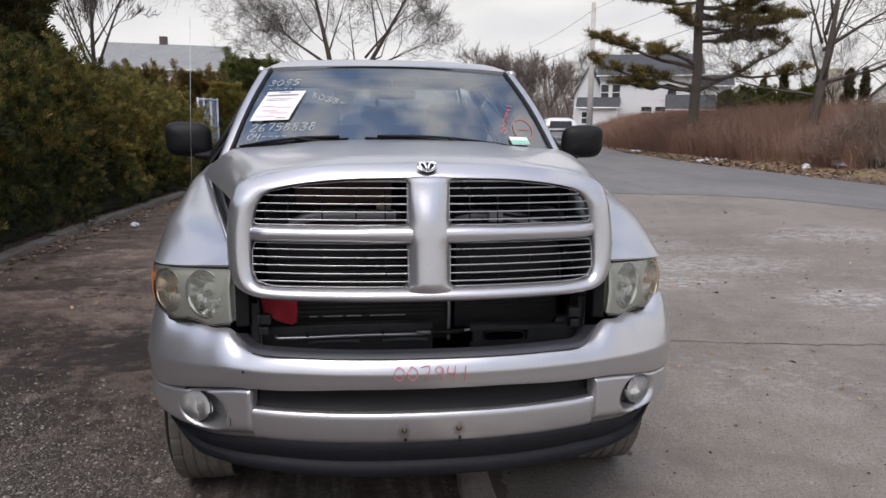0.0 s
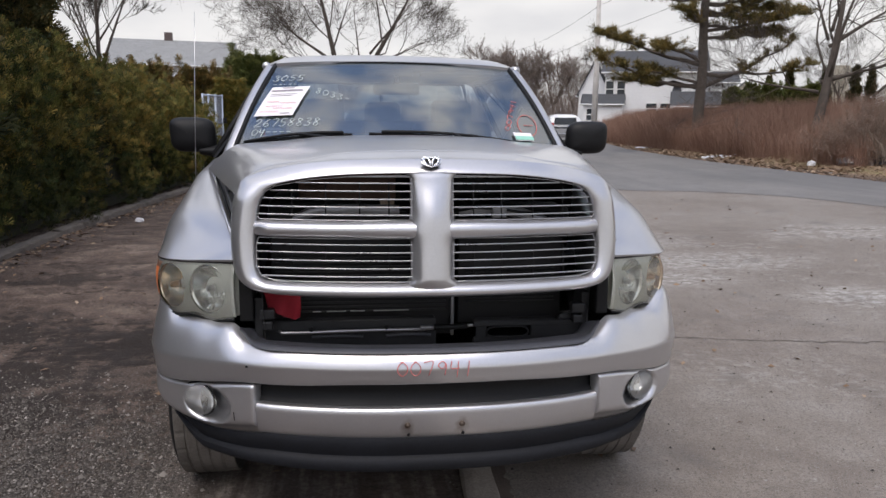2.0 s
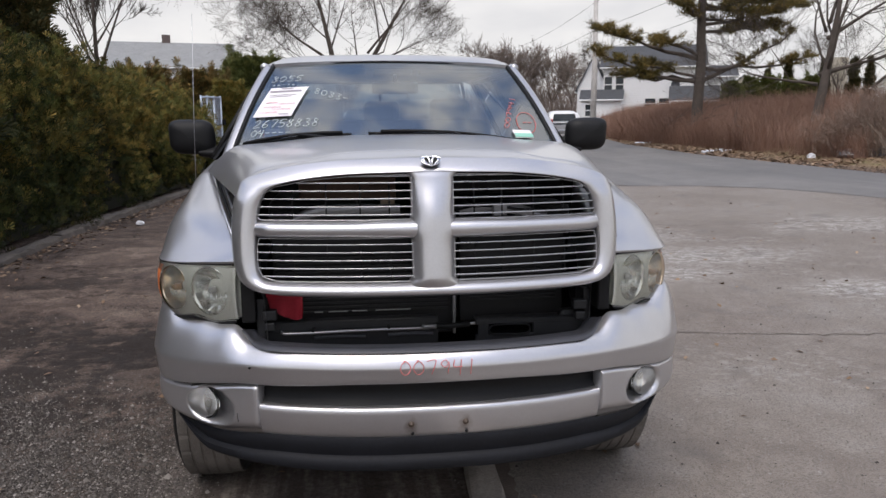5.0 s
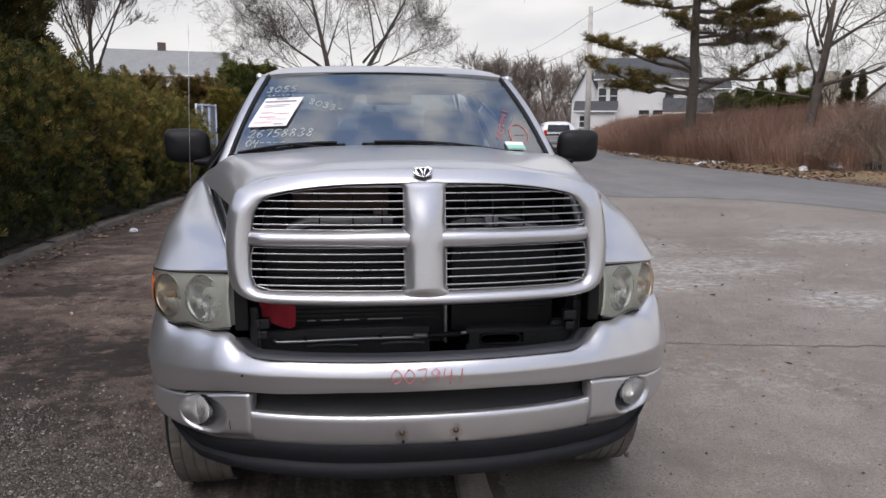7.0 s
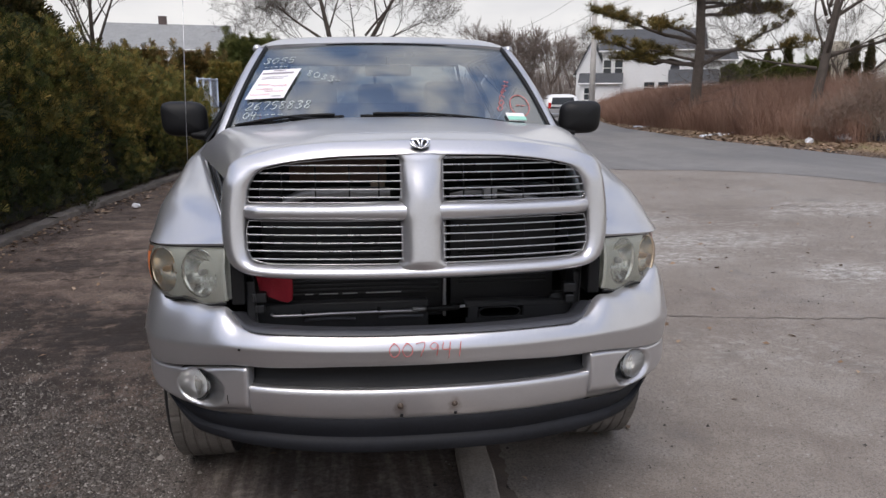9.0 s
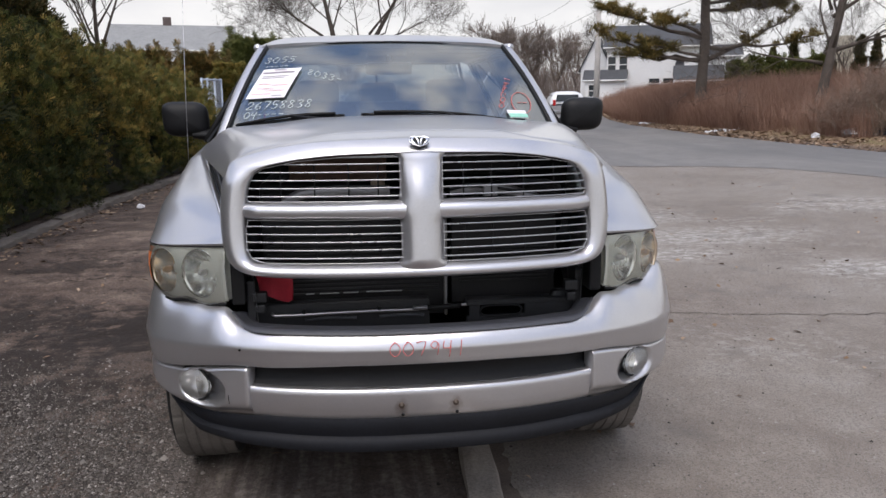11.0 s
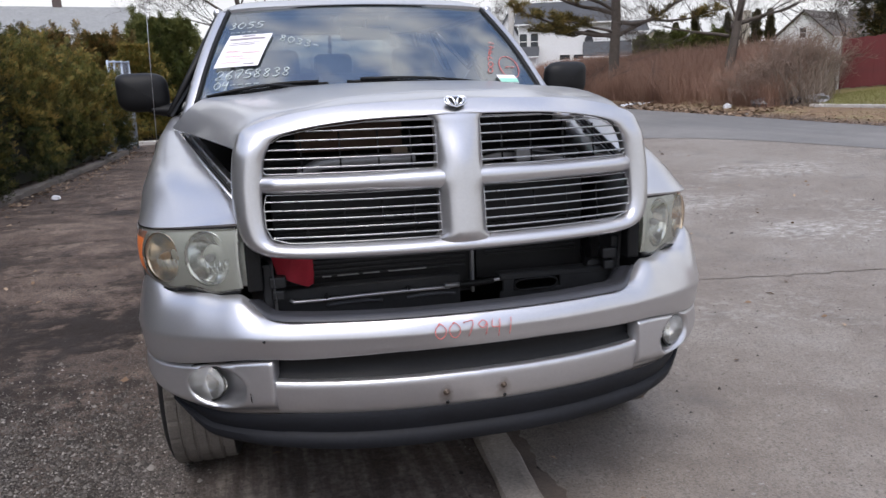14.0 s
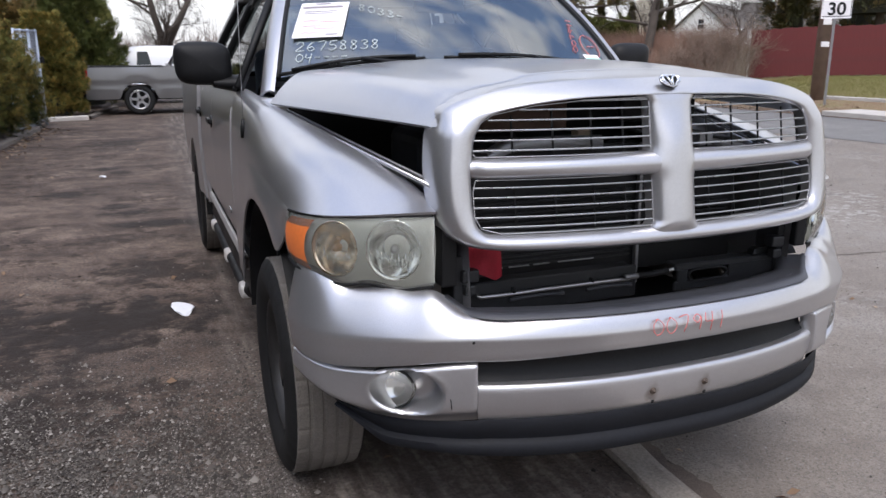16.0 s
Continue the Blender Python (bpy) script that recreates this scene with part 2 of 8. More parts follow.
SILVER = paint("silver_paint", (0.558, 0.556, 0.575))
GREYPAINT = paint("grey_paint", (0.21, 0.21, 0.215), metal=0.6, rough=0.3)
WHITEPAINT = paint("white_paint", (0.75, 0.76, 0.78), metal=0.0, rough=0.3, dirt=0.15)
BLACKPLASTIC = plain("black_plastic", (0.010, 0.0102, 0.0112), 0.5, vary=0.3, bump=0.12, spec=0.22)
GREYPLASTIC = plain("dark_grey_plastic", (0.045, 0.047, 0.056), 0.48, vary=0.2, bump=0.08)
NAVYPLASTIC = plain("valance_plastic", (0.0095, 0.0105, 0.014), 0.66, vary=0.45, bump=0.08, spec=0.25)
BAYGREY = plain("bay_plastic", (0.0189, 0.0196, 0.0217), 0.5, vary=0.35, bump=0.1, spec=0.4)
CHROME = plain("bright_metal", (0.78, 0.79, 0.82), 0.14, 1.0, vary=0.05)
ALLOY = plain("alloy", (0.50, 0.50, 0.52), 0.32, 0.9, vary=0.12)
REFLECTOR = plain("reflector", (0.86, 0.87, 0.85), 0.12, 1.0, vary=0.04)
WARMREFLECTOR = plain("warm_reflector", (0.93, 0.78, 0.62), 0.14, 1.0, vary=0.10)
PALETRIM = plain("pale_trim", (0.48, 0.46, 0.44), 0.5, 0.1, vary=0.3)
RUSTYBOLT = plain("rusty_bolt", (0.10, 0.075, 0.06), 0.6, 0.3, vary=0.3)
DULLSTEEL = plain("dull_steel", (0.27, 0.27, 0.28), 0.45, 0.7, vary=0.2)
RUBBER = plain("tyre_rubber", (0.135, 0.122, 0.110), 0.88, vary=0.45, scale=26, bump=0.35)
SIDEWALL = plain("tyre_sidewall", (0.014, 0.014, 0.0145), 0.7, vary=0.25, scale=20, bump=0.1, spec=0.2)
AMBER = plain("amber_plastic", (0.78, 0.20, 0.05), 0.35, vary=0.15)
REDCLOTH = plain("red_cloth", (0.26, 0.010, 0.022), 0.85, vary=0.25, scale=30, bump=0.3)
REDPLASTIC = plain("red_lens", (0.5, 0.02, 0.02), 0.2, vary=0.1)
TRIMCLOTH = plain("seat_cloth", (0.10, 0.11, 0.13), 0.9, vary=0.2, bump=0.2)
HEADLINER = plain("headliner", (0.32, 0.33, 0.34), 0.9, vary=0.1)
TANPLASTIC = plain("tan_plastic", (0.105, 0.062, 0.045), 0.7, vary=0.3)
PAPER = plain("paper", (0.82, 0.80, 0.82), 0.8, vary=0.03)
INK = plain("ink", (0.30, 0.27, 0.30), 0.8)
PINKINK = plain("pink_ink", (0.75, 0.36, 0.40), 0.8)
GREASERED = plain("red_grease_pencil", (0.60, 0.16, 0.15), 0.6, vary=0.25, scale=60)
MARKWHITE = plain("white_marker", (0.62, 0.68, 0.68), 0.7, vary=0.2, scale=60)
STICKERGREEN = plain("green_sticker", (0.30, 0.62, 0.50), 0.5)
# blue film colour adds some of the screen's sky reflection as paint
WINDSCREEN = glass("windscreen_glass", (0.42, 0.47, 0.48), (0.21, 0.31, 0.36), 0.12, ior=3.15)
SIDEGLASS = glass("tinted_glass", (0.18, 0.20, 0.20), (0.08, 0.09, 0.09), 0.1)
LAMPGLASS = glass("hazed_lamp_lens", (0.97, 0.98, 0.95), (0.92, 0.93, 0.85), 0.13, 0.03)
CLEARGLASS = glass("clear_lamp_glass", (0.98, 0.98, 0.97), (0.8, 0.8, 0.78), 0.22, 0.03)


# ---- the silver pickup: x across, y towards its tail, z up ----
truck = tagged(empty("pickup_truck", (0.010, 0, 0)), "silver crew-cab pickup with popped hood parked on dirt lot", "pickup truck")

truck.rotation_euler = (0, 0, radians(0.2))


def with_truck(ob):
    """Gives a loose thing on the truck the truck's own place and turn."""
    ob.location, ob.rotation_euler = truck.location, truck.rotation_euler
    return ob


PLAN_A = [0, 0.2, 0.4, 0.58, 0.70, 0.80, 0.88, 0.95, 0.99, 1.008, 1.012]
PLAN_Y = [-0.02, -0.012, 0.02, 0.075, 0.135, 0.205, 0.275, 0.36, 0.46, 0.58, 0.72]
_s = np.r_[0, np.cumsum(np.hypot(np.diff(PLAN_A), np.diff(PLAN_Y)))]
LEN = _s[-1]


def plan(s):
    """The bumper's line seen from above: point and outward normal at the signed way s from its middle."""
    s = np.asarray(s, float)
    a, y = spline(_s, PLAN_A, abs(s)), spline(_s, PLAN_Y, abs(s))
    e = 1e-3
    da = spline(_s, PLAN_A, np.clip(abs(s) + e, 0, LEN)) - spline(_s, PLAN_A, np.clip(abs(s) - e, 0, LEN))
    dy = spline(_s, PLAN_Y, np.clip(abs(s) + e, 0, LEN)) - spline(_s, PLAN_Y, np.clip(abs(s) - e, 0, LEN))
    n = np.hypot(da, dy) + 1e-9
    g = np.where(s < 0, -1.0, 1.0)
    return a * g * 1.003 + 0.014, y, g * dy / n, -da / n


def s_at(a):
    return float(np.interp(a, PLAN_A, _s))


def band(s, rows):
    """A band along the bumper's line; each row gives how far out it stands and its height, for every s."""
    x, y, nx, ny = plan(s)
    return np.array([[(x[i] + nx[i] * o[i], y[i] + ny[i] * o[i], z[i]) for i in range(len(s))] for o, z in rows])


def full(v, s):
    return np.broadcast_to(np.asarray(v, float), len(s))


# bumper, upper skin
WRAP = float(np.interp(0.545, PLAN_Y, _s))  # where the bumper ends before the wheel
s = np.linspace(-WRAP, WRAP, 121)
a = abs(plan(s)[0])
wave = 0.010 * np.exp(-((a - 0.755) / 0.05) ** 2) + 0.007 * np.exp(-((a - 0.88) / 0.04) ** 2)
inner_a = a - np.where(s < 0, 0.046, 0.012) * sm(0.45, 0.60, a)
ztop = 0.832 + 0.054 * sm(0.560, 0.670, inner_a) + 0.046 * sm(0.90, 0.99, a) - wave
zcrease = 0.782 - 0.022 * sm(0.58, 1.0, a)
zbot = 0.724 - 0.014 * sm(0.2, 0.58, a) - 0.06 * sm(0.58, 1.0, a)
inn = sm(0.40, 0.86, a) * (1 - 0.72 * sm(0.91, 1.0, a))
rows = []
for k, o, oc in ((0, -0.060, -0.100), (0.02, -0.030, -0.078), (0.07, -0.020, -0.060), (0.16, -0.011, -0.042), (0.28, -0.003, -0.023), (0.40, 0.003, -0.008), (0.49, 0.007, 0.003),
                 (0.54, 0.008, 0.007), (0.58, 0.007, 0.007), (0.64, 0.005, 0.005), (0.80, 0.001, 0.001), (0.94, -0.002, -0.003), (0.985, -0.006, -0.006), (1.0, -0.016, -0.014)):
    rows.append((o * (1 - inn) + oc * inn, ztop + (zcrease - ztop) * k / 0.49 if k < 0.49 else zcrease + (zbot - zcrease) * (k - 0.49) / 0.51))
bumper_skin = sheet("bumper", band(s, rows), SILVER, truck, "scuffed silver steel front bumper", thick=0.006, offset=1.0)

# dark step pad on top of the bumper
s1 = np.linspace(-s_at(0.684), s_at(0.627), 81)
a1 = abs(plan(s1)[0])
a1 = a1 - np.where(s1 < 0, 0.046, 0.012) * sm(0.45, 0.60, a1)
lift = 0.046 * sm(0.560, 0.670, a1)
pad_rows = [(full(o, s1) * (1 - 0.35 * sm(0.50, 0.60, a1)) - 0.062 * sm(0.49, 0.63, a1), z + lift - 0.006) for o, z in ((-0.012, 0.832), (-0.022, 0.842), (-0.045, 0.845), (-0.05, 0.839), (-0.085, 0.836), (-0.12, 0.83), (-0.16, 0.818), (-0.165, 0.78))]
sheet("step_pad", band(s1, pad_rows), GREYPLASTIC, truck, "dark grey plastic step pad")

# recess, lower strip, corners with fog lamps, valance
s2 = np.linspace(-s_at(0.612), s_at(0.582), 41)
sheet("bumper_recess", band(s2, [(full(-0.012, s2), full(0.73, s2)), (full(-0.05, s2), full(0.725, s2)), (full(-0.065, s2), full(0.70, s2)), (full(-0.062, s2), full(0.66, s2)), (full(-0.045, s2), full(0.645, s2)), (full(-0.03, s2), full(0.60, s2))]), BLACKPLASTIC, bumper_skin, "dark grey plastic recess")
s3 = np.linspace(-s_at(0.595), s_at(0.5705), 61)
strip_rows = [(full(o, s3), full(z, s3)) for o, z in ((-0.05, 0.640), (-0.026, 0.640), (-0.019, 0.637), (-0.014, 0.628), (-0.014, 0.615), (-0.018, 0.580), (-0.025, 0.556), (-0.033, 0.534), (-0.046, 0.524), (-0.065, 0.521))]
sheet("lower_strip", band(s3, strip_rows), paint("rusty_silver_paint", (0.558, 0.556, 0.575), rust=((-0.084, 0.572), (0.095, 0.572))), bumper_skin, "silver plate-mount strip with two bolts", thick=0.004, offset=1.0)
for bx in (-0.084, 0.095):
    lathe("bolt", [(0, 0), (0, 0.004), (-0.010, 0.004), (-0.012, 0.0)], RUSTYBOLT, bumper_skin, axis="y", at=(bx, 0.0, 0.583), segs=8)
    lathe("bolt_washer", [(0.004, 0.0), (0.0, 0.010), (-0.002, 0.010), (-0.003, 0.0)], RUSTYBOLT, bumper_skin, axis="y", at=(bx, 0.0, 0.583), segs=12)
    lathe("bolt_hole", [(0.004, 0.0), (-0.001, 0.006), (-0.002, 0.0)], BLACKPLASTIC, bumper_skin, axis="y", at=(bx + 0.004, 0.004, 0.548), segs=8)


def corner(side):
    sc = np.linspace(s_at(0.572 if side > 0 else 0.599), WRAP - 0.003, 64)
    ac = plan(sc)[0]
    zt = 0.7085 - 0.0585 * sm(0.58, 1.0, ac)
    zl = spline([0.57, 0.68, 0.78, 0.88, 0.96, 1.02], [0.525, 0.512, 0.503, 0.507, 0.530, 0.565], ac)
    x, y, nx, ny = plan(sc)
    fx, fz = 0.778, 0.609
    p = []
    for k in np.linspace(0, 1, 36):
        z = zt * (1 - k) + zl * k
        o = -0.009 + 0.007 * np.sin(np.pi * k) ** 0.5 - 0.050 * sm(0.62, 1.0, k) ** 1.5 - 0.012 * (1 - sm(0, 0.05, k))
        r = np.hypot((ac - fx) / 0.090, (z - fz) / 0.070)
        o = o - 0.070 * (1 - sm(0.55, 1.0, r)) + 0.0025 * np.exp(-((r - 1.03) / 0.07) ** 2)
        row = np.stack([x + nx * o, y + ny * o, z], -1)
        back_, side_ = np.array([[nx[0], ny[0], 0.0]]), np.array([[-ny[0], nx[0], 0.0]])
        p.append(np.concatenate([row[:1] - back_ * 0.05 - side_ * 0.0035, row[:1] - back_ * 0.0035 - side_ * 0.0035, row]))
    p = np.array(p)
    if side < 0:
        p = flip(p) + np.array((0.028, 0, 0))
    sheet("bumper_corner", p, SILVER, truck, "silver bumper corner with round fog lamp recess", thick=0.006, offset=1.0)
    # lamp
    c = np.array((0.784 * side + 0.007, 0.241, 0.612))
    n = np.array((0.50 * side, -0.86, 0.0))
    u = np.array((0.86, 0.50 * side, 0.0))
    ang = np.linspace(0, 2 * np.pi, 32, endpoint=False)

    def dome(r, h, name, mat, lift, label=""):
        q = []
        for k in np.linspace(0.02, 1, 9):
            pinch = 1 + 0.12 * np.maximum(0, -np.cos(ang) * side) ** 6
            q.append(c + n * (lift + h * (1 - k * k)) + np.outer(np.cos(ang) * r * 1.16 * k * pinch, u) + np.outer(np.sin(ang) * r * k, (0, 0, 1)))
        return sheet(name, np.array(q)[:, ::-1], mat, lamp_part, label, closed=True)
    lamp_part = empty("fog_lamp")
    lamp_part.parent = truck
    tagged(lamp_part, "round fog lamp with clear glass")
    dome(0.058, -0.03, "reflector", REFLECTOR, 0.012)
    dome(0.058, 0.026, "lens", CLEARGLASS, 0.016, "clear domed glass")
    ring = np.array([c + n * 0.014 + np.cos(t) * 0.0685 * u + np.sin(t) * 0.060 * np.array((0, 0, 1)) for t in np.linspace(0, 2 * np.pi, 40)])
    tube("bezel", ring, 0.004, BLACKPLASTIC, lamp_part, sides=6)


for side in (-1, 1):
    corner(side)
# a paint chip and a scratch
x, y, nx, ny = (float(q[0]) for q in plan(np.array([-s_at(0.606)])))
lathe("paint_chip", [(0.003, 0.0), (0.0, 0.0045), (-0.0012, 0.0)], BLACKPLASTIC, truck, axis="y", at=(x + nx * 0.012, y + ny * 0.012, 0.772), segs=10)
x, y, nx, ny = (float(q[0]) for q in plan(np.array([-s_at(0.660)])))
tube("paint_scratch", [(x + nx * 0.003, y + ny * 0.003, 0.607), (x + nx * 0.0055 + 0.002, y + ny * 0.0055, 0.592), (x + nx * 0.005 + 0.003, y + ny * 0.005, 0.577)], 0.0014, BLACKPLASTIC, truck, sides=5)

sv = np.linspace(-s_at(0.955), s_at(0.955), 97)
av = abs(plan(sv)[0])
vt = np.where(av < 0.57, 0.535, spline([0.57, 0.68, 0.78, 0.88, 0.96, 1.02], [0.530, 0.522, 0.513, 0.517, 0.540, 0.575], av))
vb = 0.410 + 0.010 * sm(0.3, 0.7, av) + 0.085 * sm(0.80, 0.96, av)
val_rows = []
for k, o in ((0, -0.035), (0.08, -0.03), (0.3, -0.032), (0.50, -0.043), (0.56, -0.045), (0.60, -0.039), (0.66, -0.030), (0.85, -0.028), (0.97, -0.036), (1.0, -0.06)):
    val_rows.append((full(o, sv) - 0.02 * sm(0.6, 0.95, av), vt * (1 - k) + vb * k))
sheet("lower_valance", band(sv, val_rows), NAVYPLASTIC, truck, "blue-black plastic air dam under the bumper", thick=0.005, offset=1.0)

# ---- hood with the four-window grille ----
GC = 0.004  # middle of the grille


def yg(x, z):
    q = (np.asarray(x, float) - GC) / 0.58
    return 0.058 + 0.17 * (np.asarray(z, float) - 1.03) + 0.075 * abs(q) ** 2.2


kn = np.linspace(0, 1, 11)
out_x = [0, 0.30, 0.52, 0.615, 0.650, 0.660, 0.656, 0.640, 0.590, 0.36, 0]
out_z = [0.990, 0.991, 0.997, 1.022, 1.080, 1.160, 1.250, 1.325, 1.378, 1.424, 1.437]
in_x = [0, 0.28, 0.505, 0.555, 0.571, 0.574, 0.567, 0.551, 0.500, 0.30, 0]
in_z = [1.039, 1.039, 1.041, 1.054, 1.090, 1.160, 1.235, 1.305, 1.352, 1.383, 1.392]
tt = np.linspace(0, 1, 61)
ox, oz, ix, iz = (spline(kn, v, tt) for v in (out_x, out_z, in_x, in_z))
ox, ix = np.r_[ox, -ox[-2:0:-1]], np.r_[ix, -ix[-2:0:-1]]
oz, iz = np.r_[oz, oz[-2:0:-1]], np.r_[iz, iz[-2:0:-1]]
upper = sm(1.30, 1.40, oz)
rings = []
for k, dy in ((0.0, 0.045), (0.0, 0.016), (0.03, 0.007), (0.12, -0.002), (0.30, -0.012), (0.52, -0.016), (0.74, -0.010), (0.90, 0.006), (0.98, 0.026), (1.0, 0.045), (1.0, 0.085), (0.985, 0.12)):
    x, z = GC + ix * (1 - k) + ox * k, iz * (1 - k) + oz * k
    lean_ = 0.036 * k**1.4 - 0.003
    dy_ = dy * (1 - upper) + lean_ * upper if 0 < k and dy < 0.05 else dy
    rings.append(np.stack([x, yg(x, z) + dy_, z], -1))
hood = empty("hood")
hood.parent = truck
tagged(hood, "silver hood, popped open, carrying the grille")
sheet("grille_surround", np.array(rings), SILVER, hood, "silver moulded grille surround", closed=True)

# crosshair bars
zs = np.linspace(1.012, 1.398, 60)
hw = 0.0665 + 0.014 * (1 - sm(1.034, 1.056, zs)) + 0.018 * sm(1.370, 1.398, zs)
near_bar = np.exp(-((zs - 1.2105) / 0.030) ** 2)
hw = hw + 0.010 * near_bar
col = []
for k, o in ((-1.05, 0.045), (-1.0, 0.012), (-0.9, -0.004), (-0.68, -0.020), (-0.35, -0.030), (0, -0.033), (0.35, -0.030), (0.68, -0.020), (0.9, -0.004), (1.0, 0.012), (1.05, 0.045)):
    x = GC + hw * k
    fade = 1 - 0.75 * (1 - sm(1.015, 1.055, zs)) - 0.85 * sm(1.24, 1.40, zs)
    col.append(np.stack([x, yg(GC, zs) + np.where(o < 0, o * fade, o) + 0.003 * sm(1.375, 1.398, zs), zs], -1))
sheet("grille_column", np.array(col), SILVER, hood)
for sd in (-1, 1):
    xs = np.linspace(0.035, 0.592, 40)
    rowsb = []
    for k, o in ((1.0, 0.04), (1.0, 0.010), (0.86, -0.004), (0.55, -0.016), (0.1, -0.019), (-0.45, -0.015), (-0.85, -0.004), (-1.0, 0.010), (-1.0, 0.04)):
        h = 0.030 - 0.004 * sm(0.12, 0.3, xs)
        z = 1.2105 + k * h
        x = GC + sd * xs
        rowsb.append(np.stack([x, yg(x, z) + o + 0.020 * sm(0.535, 0.585, xs), z], -1))
    rowsb = np.array(rowsb)
    sheet("grille_bar", rowsb if sd > 0 else rowsb[:, ::-1], SILVER, hood)


def opening(sd, low):
    """The rim of one grille window, its billet slats and the thin rods behind them."""
    z0, z1 = (1.043, 1.181) if low else (1.240, 1.383)
    ends = lambda z: 0.570 - 0.06 * sm(1.31, 1.385, z) ** 1.5 - 0.05 * (1 - sm(1.04, 1.085, z)) ** 2  # noqa: E731
    n = 5 if low else 6
    for i in range(n):
        z = z0 + 0.016 + i * 0.0255
        if not low and i == n - 1:
            z -= 0.004
        lim = float(ends(z))
        if not low:
            lim = min(lim, float(np.interp(z, [1.30, 1.345, 1.372, 1.385], [0.560, 0.508, 0.365, 0.20])) if z > 1.30 else lim)
        xs = GC + sd * np.linspace(0.060, lim, 24)
        p = []
        for dz, dy in ((0.0005, 0.0180), (0.0020, 0.016), (0.0024, 0.0140), (0.0016, 0.0125), (-0.0016, 0.0125), (-0.0026, 0.0145), (-0.0020, 0.017)):
            p.append(np.stack([xs, yg(xs, z) + dy, np.full(24, z + dz)], -1))
        p = np.array(p)
        sheet("grille_slat", p if sd < 0 else p[:, ::-1], SLAT, hood, closed=False)
    for rx in (0.14, 0.235, 0.345, 0.455):
        x = GC + sd * rx
        top = z1 - 0.02 - 0.02 * (rx > 0.4) * (not low)
        tube("grille_rod", [(x, float(yg(x, zz)) + 0.032, zz) for zz in (z0 + 0.002, (z0 + top) / 2, top)], 0.0028, BLACKPLASTIC, hood, sides=6)
    # rim
    ang = []
    lx = 0.0685
    pts = [(lx, z0), (0.505, z0), (0.555, z0 + 0.014), (0.570, z0 + 0.045), (0.571, z1 - 0.03), (0.563, z1), (lx, z1)] if low else \
        [(lx, z0), (0.558, z0), (0.568, z0 + 0.01), (0.564, 1.286), (0.549, 1.321), (0.510, 1.346), (0.40, 1.368), (0.25, 1.381), (lx, 1.385)]
    pts = np.array(pts + pts[:1])
    dense = np.concatenate([np.linspace(pts[i], pts[i + 1], 10, endpoint=False) for i in range(len(pts) - 1)] + [pts[:1]])
    x = GC + sd * dense[:, 0]
    tube("grille_rim", np.stack([x, yg(x, dense[:, 1]) + 0.012, dense[:, 1]], -1), 0.0013, SILVER, hood, sides=6)


SLAT = plain("billet_aluminium", (0.44, 0.45, 0.46), 0.32, 0.8, vary=0.1)
for sd in (-1, 1):
    for low in (True, False):
        opening(sd, low)

# emblem: a shield with two curled horns
emb = empty("hood_emblem", (0.0, 0.128, 1.423))
emb.scale = (1.02, 0.60, 0.90)
emb.parent = truck
tagged(emb, "small chrome shield emblem on the hood's nose")
tilt = Matrix.Rotation(radians(-48), 4, "X")
outline = [(-0.030, 0.016), (-0.016, 0.024), (0, 0.021), (0.016, 0.024), (0.030, 0.016), (0.030, -0.004), (0.018, -0.018), (0, -0.027), (-0.018, -0.018), (-0.030, -0.004)]
bm = bmesh.new()
f = bm.faces.new([bm.verts.new((x, 0, z)) for x, z in outline])
ext = bmesh.ops.extrude_face_region(bm, geom=[f])
bmesh.ops.translate(bm, vec=(0, -0.008, 0), verts=[v for v in ext["geom"] if isinstance(v, bmesh.types.BMVert)])
bmesh.ops.transform(bm, matrix=tilt, verts=bm.verts)
part("shield", bm, BLACKPLASTIC, emb)
for sd in (-1, 1):
    horn = [(sd * x, -0.010, z) for x, z in ((0.003, -0.022), (0.004, 0.0), (0.008, 0.013), (0.016, 0.018), (0.023, 0.012), (0.024, 0.0), (0.018, -0.010), (0.009, -0.019))]
    horn = [tuple(tilt.to_3x3() @ Vector(q)) for q in horn]
    tube("horn", horn, [0.002, 0.003, 0.0037, 0.0037, 0.0037, 0.0037, 0.003, 0.002], CHROME, emb, sides=8)
rim = [tuple(tilt.to_3x3() @ Vector((x, -0.008, z))) for x, z in outline + outline[:1]]
tube("shield_rim", rim, 0.0026, CHROME, emb, sides=6)

